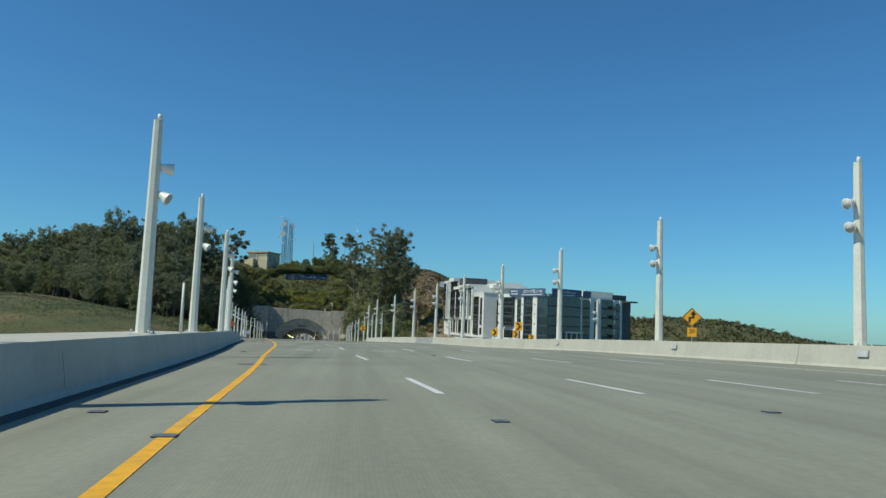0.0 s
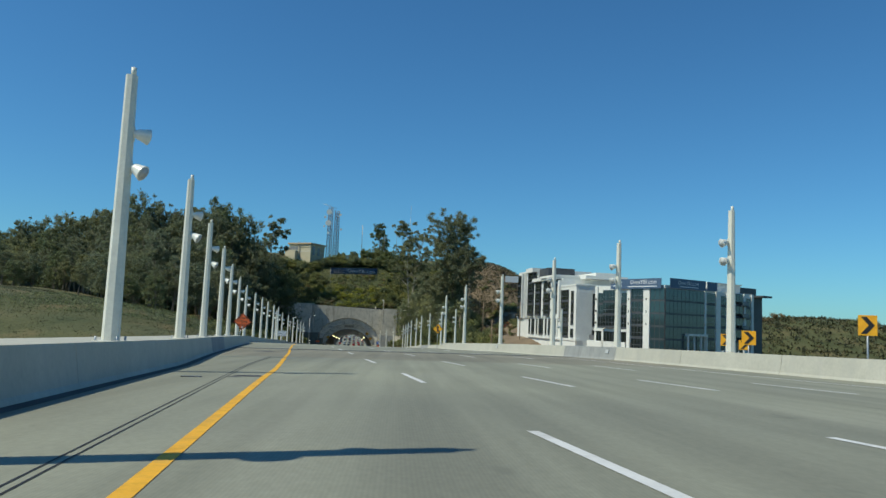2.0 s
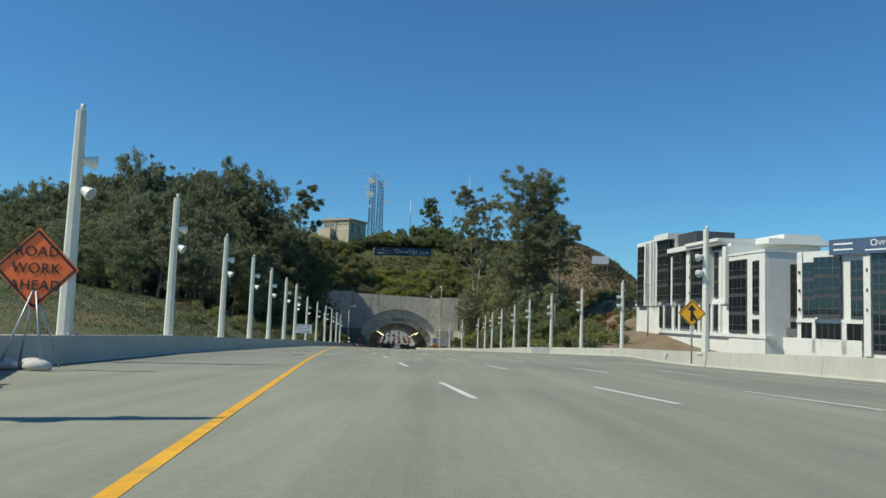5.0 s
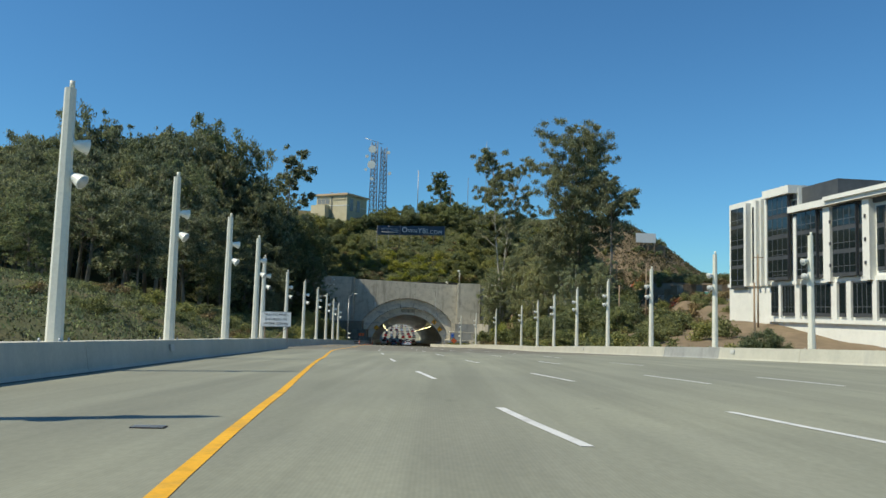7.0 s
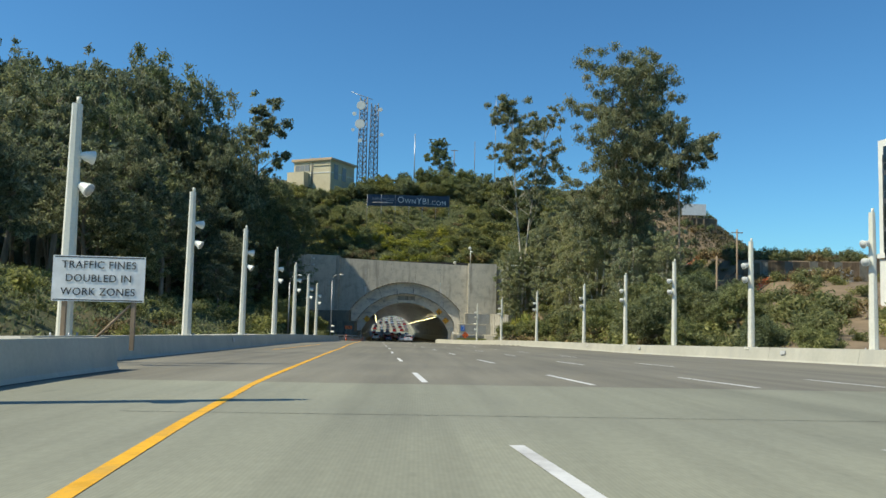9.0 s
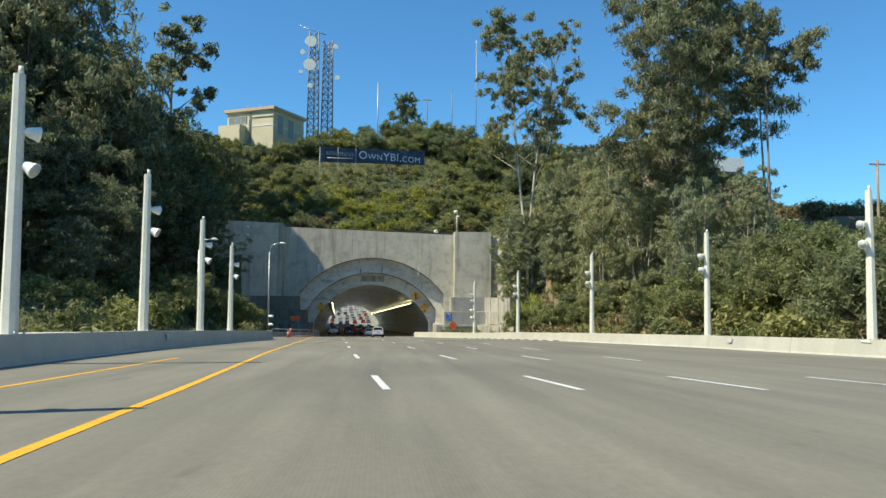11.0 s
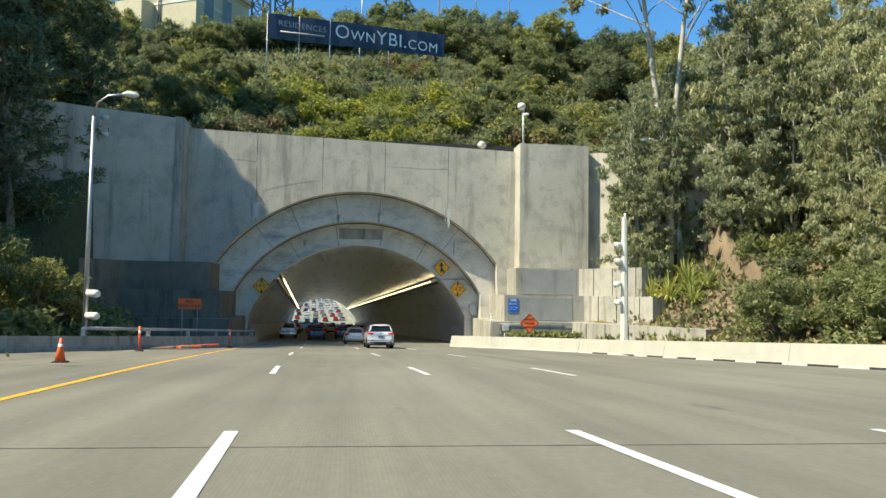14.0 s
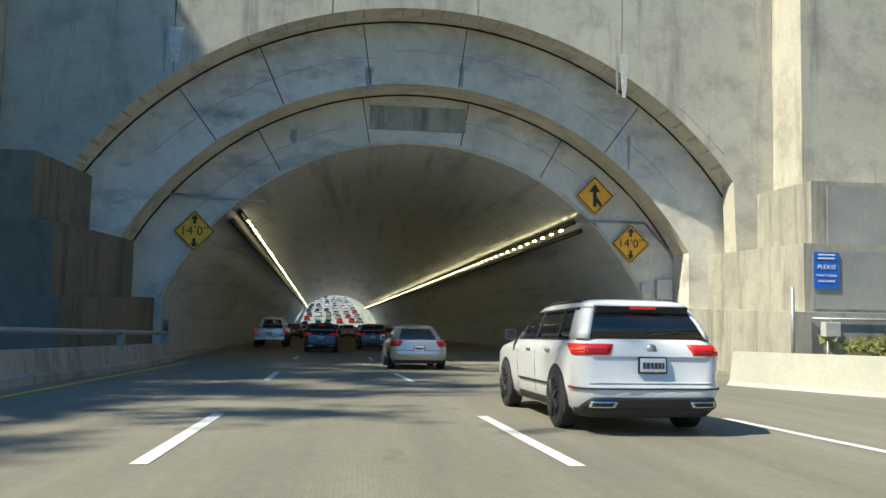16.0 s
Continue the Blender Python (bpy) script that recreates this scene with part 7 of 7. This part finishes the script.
for x in (-0.5, 0.5):
    tube("post", [(x, 0.06, deck_z(-36.5, 379.7) + 9.9), (x, 0.06, 0.3)], 0.03, STEEL_GREY, th, 6)
th = base("blue_sign", pose(-11.45, 391.72, -9.95), label="blue highway notice sign with white print", category="road sign")
prism("plate", [(-0.44, -0.62), (0.44, -0.62), (0.44, 0.3), (-0.44, 0.3)], 0, 0.03, lambda a, b, d: (a, d, b), SIGN_BLUE, th)
prism("plate", [(-0.44, 0.33), (0.44, 0.33), (0.44, 0.6), (-0.44, 0.6)], 0, 0.03, lambda a, b, d: (a, d, b), SIGN_BLUE, th)
words(th, ["PLEASE"], 0.2, 0, PRINT_WHITE, 0.1)
words(th, ["DON'T DRINK", "AND DRIVE"], 0.11, 0.19, PRINT_WHITE, -0.28)
for z in (0.4, 0.52):
    box("print_bar", -0.3, 0.3, -0.006, 0, z - 0.025, z + 0.025, PRINT_WHITE, th)

# ================= lamps and small fixtures =================
def street_lamp(x, y, z0, z1, reach, label):
    th = base("street_lamp", label=label, category="street lamp", group="street lamps")
    tube("post", [(x, y, z0), (x, y, z1 - 1.2)], [0.13, 0.08], STEEL_GREY, th, 10)
    tube("arm", [(x, y, z1 - 1.2), (x + reach * 0.12, y, z1 - 0.5), (x + reach * 0.45, y, z1 - 0.1), (x + reach, y, z1)], [0.07, 0.06, 0.05, 0.045], STEEL_GREY, th, 8)
    bm = bmesh.new()
    add_tube(bm, [(x + reach * 0.9, y, z1), (x + reach * 1.05, y, z1 + 0.02), (x + reach * 1.3, y, z1 - 0.02), (x + reach * 1.42, y, z1 - 0.05)], [0.07, 0.15, 0.15, 0.05], 10)
    part("luminaire", bm, LAMP_WHITE, th)
    box("base_plate", x - 0.25, x + 0.25, y - 0.25, y + 0.25, z0 - 0.02, z0 + 0.06, STEEL_GREY, th)


street_lamp(-38.7, 365.6, -12.2, 0.7, 1.5, "grey steel street lamp with a curved arm beside the road")
street_lamp(-43.5, 345, -11.5, -0.3, 1.4, "grey steel street lamp behind the barrier")
street_lamp(2.5, 389, -9, 4.6, -2.4, "grey street lamp half hidden by leaves")
gl = base("globe_lamp", label="short white post with a globe lamp on the portal parapet", category="lamp")
tube("post", [(-9.7, 395.9, 5.1), (-9.7, 395.9, 8.7)], 0.1, STEEL_WHITE, gl, 8)
tube("globe", [(-9.9, 395.8, 8.45), (-9.9, 395.8, 8.55), (-9.9, 395.8, 8.8), (-9.9, 395.8, 9.05), (-9.9, 395.8, 9.13)], [0.12, 0.3, 0.42, 0.28, 0.06], LAMP_WHITE, gl, 14)
tube("camera_head", [(-9.75, 395.7, 8.0), (-9.4, 395.2, 7.9)], [0.12, 0.15], LAMP_WHITE, gl, 8)
ds = base("satellite_dish", label="small white dish on the portal parapet", category="dish antenna")
tube("reflector", [(-13.3, 397.9, 5.35), (-13.25, 398.05, 5.45), (-13.2, 398.2, 5.55)], [0.42, 0.34, 0.08], LAMP_WHITE, ds, 16)
tube("stem", [(-13.2, 398.2, 4.3), (-13.2, 398.2, 5.5)], 0.04, STEEL_GREY, ds, 6)
cab = base("signal_cabinet", label="grey roadside cabinet at the lamp's foot", category="cabinet")
box("case", -39.6, -39.0, 365.3, 365.9, -12.3, -11.5, GREY_BOX, cab, 0.02)
for z in (-10.4, -9.3):
    cm = base("camera_housing", label="white camera housing on the lamp post", category="camera", group="lamp post cameras")
    tube("case", [(-38.6, 365.5, z), (-38.1, 365.3, z - 0.05), (-38.0, 365.25, z - 0.06)], [0.16, 0.2, 0.14], LAMP_WHITE, cm, 10)
    tube("bracket", [(-38.7, 365.6, z), (-38.5, 365.5, z)], 0.05, STEEL_GREY, cm, 6)
cm = base("camera_mast", label="white camera pair on a short mast on the wing wall", category="camera")
tube("mast", [(-46.6, 391.9, 2.8), (-46.6, 391.9, 5.9)], 0.06, STEEL_WHITE, cm, 6)
for z in (3.8, 5.2):
    tube("camera_head", [(-46.5, 391.7, z), (-45.9, 391.5, z - 0.1)], [0.16, 0.22], LAMP_WHITE, cm, 10)

# conduits and boxes on the arch ring
cd = base("ring_conduit", label="dark conduit along the arch ring", category="conduit")
tube("pipe", [(-31.2, RING_Y - 0.05, -7.2), (-35.1, RING_Y - 0.05, -7.0), (-36.2, RING_Y - 0.05, -7.9), (-37.5, RING_Y - 0.05, -9.6), (-37.5, RING_Y - 0.05, -13.7)], 0.06, STEEL_GREY, cd, 6)
cd = base("ring_conduit", label="dark conduit along the arch ring", category="conduit")
tube("pipe", [(-17.6, RING_Y - 0.05, -7.6), (-14.4, RING_Y - 0.05, -7.6), (-13.2, RING_Y - 0.05, -8.9), (-12.6, RING_Y - 0.05, -10.2), (-12.6, RING_Y - 0.05, -13)], 0.06, STEEL_GREY, cd, 6)
eb = base("electrical_box", label="grey electrical boxes with conduits on the ring", category="electrical box")
box("case", -13.9, -13.2, RING_Y - 0.25, RING_Y, -11.0, -10.1, GREY_BOX, eb, 0.02)
box("small_case", -14.6, -14.2, RING_Y - 0.2, RING_Y, -10.7, -10.3, GREY_BOX, eb, 0.02)
for x in (-13.7, -13.45):
    tube("conduit", [(x, RING_Y - 0.1, -11.0), (x, RING_Y - 0.1, -13.6)], 0.035, STEEL_GREY, eb, 6)

cd = base("buttress_pipe", label="grey steel pipe up the buttress beside the barrier's end", category="conduit")
tube("pipe", [(-13.75, 389.9, -13.2), (-13.75, 389.9, -10.6)], 0.06, STEEL_GREY, cd, 8)
cd = base("buttress_conduit", label="white conduit and box under the ledge", category="conduit")
tube("pipe", [(-13.0, 390.1, -11.55), (-5.5, 390.1, -11.55)], 0.035, STEEL_GREY, cd, 6)
box("case", -12.7, -12.2, 389.85, 390.15, -12.1, -11.65, GREY_BOX, cd, 0.02)
tube("drop", [(-12.55, 390.0, -12.1), (-12.55, 390.0, -13.6)], 0.03, STEEL_GREY, cd, 6)

# rail in front of the left buttress, cones and posts
gr = base("guard_rail", label="weathered steel and concrete rail before the left buttress", category="guard rail", kind="structure")
KERB = [(-41.8, 352), (-39.4, 358), (-37.5, 362.5), (-35.9, 367.5), (-34.6, 371), (-33.7, 375), (-33.3, 382), (-33.4, 390), (-33.9, 397)]
for (x0, y0), (x1, y1) in zip(KERB, KERB[1:]):
    bm = bmesh.new()
    v = [bm.verts.new((x + dx, y, deck_z(x, y) + u)) for x, y in ((x0, y0 + 0.02), (x1, y1 - 0.02)) for dx, u in ((0.16, -0.3), (0.16, 0.16), (0.0, 0.2), (-0.08, 0.66), (-0.4, 0.66), (-0.4, -0.3))]
    for k in range(6):
        bm.faces.new((v[k], v[(k + 1) % 6], v[6 + (k + 1) % 6], v[6 + k]))
    bm.faces.new(v[:6][::-1])
    bm.faces.new(v[6:])
    part("parapet", bm, CONCRETE_OLD, gr)
rail = [(x - 0.25, y, deck_z(x, y) + 1.02) for x, y in KERB[2:]]
tube("rail", rail, 0.075, STEEL_GREY, gr, 8)
for x, y, z in rail:
    box("post", x - 0.09, x + 0.09, y - 0.09, y + 0.09, z - 0.4, z, STEEL_GREY, gr, 0.01)
ORANGE = plain("orange_plastic", (0.9, 0.14, 0.03), 0.5)


def traffic_cone(x, y):
    z = deck_z(x, y)
    th = base("traffic_cone", pose(x, y, z), label="orange traffic cone with a white collar", category="traffic cone", group="traffic cones")
    box("foot", -0.19, 0.19, -0.19, 0.19, 0, 0.04, BLACK, th, 0.01)
    tube("cone", [(0, 0, 0.03), (0, 0, 0.72)], [0.15, 0.03], ORANGE, th, 14)
    tube("collar", [(0, 0, 0.38), (0, 0, 0.54)], [0.086, 0.064], PRINT_WHITE, th, 14)


def marker_post(x, y, h=1.15):
    z = deck_z(x, y)
    th = base("marker_post", pose(x, y, z), label="orange tubular marker post on a rubber base", category="marker post", group="marker posts")
    tube("foot", [(0, 0, 0), (0, 0, 0.06)], [0.22, 0.16], BLACK, th, 12)
    tube("tube", [(0, 0, 0.05), (0, 0, h)], 0.055, ORANGE, th, 10)
    tube("band", [(0, 0, h * 0.7), (0, 0, h * 0.82)], 0.058, PRINT_WHITE, th, 10)


traffic_cone(-34.2, 349.6)
marker_post(-35.4, 362.9)
marker_post(-33.0, 374.2, 1.1)
# stacked debris near the rail
for i in range(6):
    x, y = -35.2 + i * 0.35 + random.uniform(-0.15, 0.15), 366.5 + i * 0.4
    pl = box("fallen_post", -0.6, 0.6, -0.05, 0.05, 0, 0.1, ORANGE if i % 2 else WOOD, None, 0.02)
    pl.matrix_basis = pose(x, y, deck_z(x, y) + 0.02 + 0.03 * i, 0, random.uniform(-4, 4), random.uniform(-30, 30))
    tagged(pl, "loose orange and timber post on the shoulder", "debris", "shoulder debris")

# drain grates, patches and painted bars on the deck
for off, y, w in ((2.4, 9.0, 0.09), (6.6, 10.2, 0.09), (-1.25, 7.7, 0.12), (-2.4, 9.8, 0.1), (5.8, 33.0, 0.1), (-2.3, 34, 0.1), (-2.1, 166.3, 0.3), (-2.2, 180.0, 0.2), (-3.6, 177.5, 0.12), (-2.9, 171, 0.12), (3.4, 176, 0.1), (4.6, 300, 0.1), (-3.0, 70.6, 0.25)):
    gt = base("drain_grate", label="small dark drain grate in the deck", category="drain grate", group="deck drains")
    sweep("frame", [y, y + 0.22], [(-w, 0.004), (w, 0.004), (w, 0.012), (-w, 0.012)], lambda v, o=off: o, BLACK, gt)
    for k in range(4):
        sweep("bar", [y + 0.02 + k * 0.05, y + 0.04 + k * 0.05], [(-w * 0.9, 0.012), (w * 0.9, 0.012), (w * 0.9, 0.02), (-w * 0.9, 0.02)], lambda v, o=off: o, STEEL_GREY, gt)


def patch(off, y, rx, ry, mat, label):
    c = [(off + rx * math.cos(a) * (1 + 0.12 * math.sin(3 * a)), y + ry * math.sin(a)) for a in [2 * math.pi * i / 20 for i in range(20)]]
    tagged(mesh_object("deck_patch", [on_deck(o, v, 0.005) for o, v in c], [tuple(range(20))], mat), label, "patch", "deck patches", "structure")


gt = base("deck_plate", label="dark steel plate across the yellow line", category="deck plate", kind="structure")
sweep("plate", [22.1, 22.8], [(-0.47, 0.003), (0.32, 0.003), (0.32, 0.005), (-0.47, 0.005)], lambda v: lerp_at(LANE, v) - 3.6, DARK_STEEL, gt)
for off, y, rx, ry in ((-2.9, 99.9, 0.62, 0.8), (-1.72, 71.75, 0.4, 0.36), (-2.02, 71.12, 0.17, 0.13)):
    patch(off, y, rx, ry, ASPHALT, "dark round patch in the shoulder")
PAINT_WORN = two_tone("worn_white_paint", (0.36, 0.36, 0.33), (0.5, 0.5, 0.47), 1.6, 18, 0.75, stain=(0.27, 0.27, 0.22), stain_stretch=(1, 1, 1))
mk = base("painted_legend", label="worn white painted legend in the lanes", category="lane marking", kind="structure")


def stroke(off, dx, y0, y1, w):
    sweep("bar", [y0, y1], [(dx - w, 0.0065), (dx + w, 0.0065)], lambda v: off, PAINT_WORN, mk, closed=False)


for off in (0.55, 4.3):
    # a broken figure 5 and a 1, seen from the traffic's side
    for y0, y1, x0, x1 in ((39.7, 40.05, -0.5, -0.25), (39.7, 40.05, -0.18, 0.1), (39.0, 39.55, -0.5, -0.3), (38.7, 38.95, -0.5, -0.2), (38.75, 39.0, -0.12, 0.1), (38.4, 38.7, 0.0, 0.22), (38.05, 38.35, 0.05, 0.25), (37.6, 37.95, -0.5, -0.28), (37.5, 37.75, -0.22, -0.02), (37.55, 37.9, 0.02, 0.2)):
        stroke(off, (x0 + x1) / 2, y0, y1, (x1 - x0) / 2)
    for y0, y1, w in ((37.9, 38.4, 0.07), (38.45, 39.0, 0.06), (39.05, 39.7, 0.075), (39.72, 39.9, 0.05)):
        stroke(off, 0.55, y0, y1, w)
ex_line = sweep("old_yellow_line", steps_between(262, 286, 3), [(-0.07, 0.006), (0.07, 0.006)], lambda v: -6.3 + 0.02 * (v - 262), PAINT_YELLOW, closed=False)
tagged(ex_line, "faded old yellow line on the shoulder", "edge line", kind="structure")

# ================= building site on the right slope =================
site = base("retaining_wall", label="brown timber and concrete retaining wall on the cut slope", category="retaining wall", kind="structure")
for (x0, y0), (x1, y1), h in (((38, 358.4), (52, 357.6), 4.6), ((52, 357.6), (66, 357), 4.8)):
    n = 9
    for i in range(n):
        a, b = Vector((x0, y0)).lerp(Vector((x1, y1)), i / n), Vector((x0, y0)).lerp(Vector((x1, y1)), (i + 0.97) / n)
        z = ground_z(a.x, a.y - 2.5) - 0.3
        bm = bmesh.new()
        v = [bm.verts.new((p.x, p.y, zz)) for p in (a, b) for zz in (z, z + h)]
        bm.faces.new((v[0], v[2], v[3], v[1]))
        bmesh.ops.solidify(bm, geom=list(bm.faces), thickness=0.5)
        part("panel", bm, WOOD if i % 3 else CONCRETE_OLD, site)
NET = plain("orange_net", (0.75, 0.16, 0.06), 0.8)
for (x0, y0), (x1, y1) in (((38, 351), (50, 350)), ((38, 384), (50, 379)),):
    fn = base("net_fence", label="orange plastic safety net fence on posts", category="fence", group="safety fences")
    for i in range(9):
        a = Vector((x0, y0)).lerp(Vector((x1, y1)), i / 8)
        z = ground_z(a.x, a.y)
        tube("post", [(a.x, a.y, z - 0.3), (a.x, a.y, z + 1.3)], 0.04, STEEL_GREY, fn, 5)
        if i < 8:
            b = Vector((x0, y0)).lerp(Vector((x1, y1)), (i + 1) / 8)
            zb = ground_z(b.x, b.y)
            bm = bmesh.new()
            for k in range(5):
                add_tube(bm, [(a.x, a.y, z + 0.15 + 0.24 * k), (b.x, b.y, zb + 0.15 + 0.24 * k)], [0.05, 0.05], 4)
            part("net", bm, NET, fn)
TEAL, GREYP = plain("green_plastic", (0.05, 0.42, 0.32), 0.5), plain("grey_plastic", (0.3, 0.33, 0.36), 0.5)
for i in range(6):
    x, y = 47.6 + 1.35 * i, 351 - 0.5 * i
    z = ground_z(x, y)
    th = base("portable_toilet", pose(x, y, z, 0, 0, -25), label="upright plastic portable toilet cabin" if i else "green plastic portable toilet cabin", category="portable toilet", group="portable toilets")
    box("cabin", -0.55, 0.55, -0.55, 0.55, -0.4, 2.0, GREYP if i else TEAL, th, 0.04)
    box("roof", -0.6, 0.6, -0.6, 0.6, 2.0, 2.2, SIGN_WHITE, th, 0.08)
    box("door", -0.4, 0.4, -0.58, -0.55, 0.0, 1.9, GREYP if i else TEAL, th, 0.01)
bb = base("site_billboard", label="white site billboard on timber posts on the hill", category="billboard")
bz = ground_z(50, 415)
box("panel", 47.6, 54.0, 414.9, 415.1, 20.6, 23.6, SIGN_WHITE, bb)
for x in (48.0, 49.8, 51.6, 53.6):
    box("post", x - 0.15, x + 0.15, 415.1, 415.4, min(bz, 16) - 1, 22, WOOD, bb)
box("base_box", 48.2, 57.5, 415.8, 421, min(bz, 14) - 2, 20.0, SOIL, bb, 0.3)
for x, y, h in ((28.5, 335, 13.0), (36, 296, 12.0), (23.5, 268, 9.0), (18.5, 318, 9.5), (44, 262, 11), (31, 372, 11)):
    th = base("utility_pole", label="dark wooden utility pole with a crossarm", category="utility pole", group="utility poles")
    z = ground_z(x, y)
    tube("pole", [(x, y, z - 1), (x, y, z + h)], [0.17, 0.12], WOOD, th, 8)
    box("crossarm", x - 0.9, x + 0.9, y - 0.06, y + 0.06, z + h - 0.6, z + h - 0.45, WOOD, th)
# drain slots at the foot of the right barrier
for k in range(13):
    y = 334 + 2.9 * k
    sl = base("drain_slot", label="dark drain slot at the foot of the barrier", category="drain slot", group="barrier drain slots")
    sweep("opening", [y, y + 1.5], [(-0.075, 0.0), (-0.075, 0.075), (-0.03, 0.075), (-0.03, 0.0)], lambda v: lerp_at(RIGHT, v), SHADOW_GAP, sl)
# camera heads on the last right pole
p = on_deck(17.1, 368.8, 0.74)
cm = base("camera_cluster", label="white camera heads clamped to the pole by the portal", category="camera", group="pole cameras")
for z, dx in ((2.3, -0.35), (3.35, -0.4)):
    tube("camera_head", [(p.x - 0.15, p.y, p.z + z), (p.x + dx, p.y - 0.1, p.z + z - 0.02), (p.x + dx - 0.22, p.y - 0.15, p.z + z - 0.06)], [0.08, 0.17, 0.2], LAMP_WHITE, cm, 12)
# boxes on the barriers
for off_list, sgn, spots in ((LEFT, 1, (8.5, 200.5)), (LEFT_B, 1, (262, 296)), (RIGHT, -1, (26, 40, 58, 103, 131, 178, 208, 226, 262, 288, 306))):
    for y in spots:
        bx = base("junction_box", label="small grey junction box set in the barrier face", category="junction box", group="barrier boxes")
        o = lerp_at(off_list, y)
        sweep("lid", [y, y + 0.55], [(0.0 * sgn, 0.42), (sgn * 0.035, 0.42), (sgn * 0.0, 0.66), (-sgn * 0.06, 0.66)], lambda v, oo=o: oo, GREY_BOX, bx)
# spiky yellow-green plant by the buttress
YUC = leaf_material("spiky_leaves", (0.2, 0.24, 0.07), (0.45, 0.47, 0.16), (0.66, 0.64, 0.32), 0.35)
for cx0, cy0, sc in ((0.4, 386, 1.7), (1.7, 385, 1.8), (-0.5, 387.6, 1.5), (2.2, 387.0, 1.6), (1.2, 383.6, 1.4), (2.8, 384.2, 1.5)):
    verts, faces = [], []
    for i in range(90):
        a, e = random.uniform(0, 2 * math.pi), random.uniform(0.2, 1.45)
        d = Vector((math.cos(a) * math.cos(e), math.sin(a) * math.cos(e), math.sin(e)))
        w = d.cross(Vector((0, 0, 1))).normalized() * 0.06
        l = random.uniform(1.0, 1.9) * sc
        mid, tip = d * l * 0.55, d * l + Vector((0, 0, -0.35 * l * math.cos(e)))
        k = len(verts)
        verts += [-w * 0.6, w * 0.6, mid + w, mid - w, tip]
        faces += [(k, k + 1, k + 2, k + 3), (k + 3, k + 2, k + 4)]
    yp = mesh_object("spiky_plant", verts, faces, YUC)
    yp.location = (cx0, cy0, ground_z(cx0, cy0) + 0.1)
    tagged(yp, "spiky yellow-green agave-like plant on the bank", "plant", "bank plants")
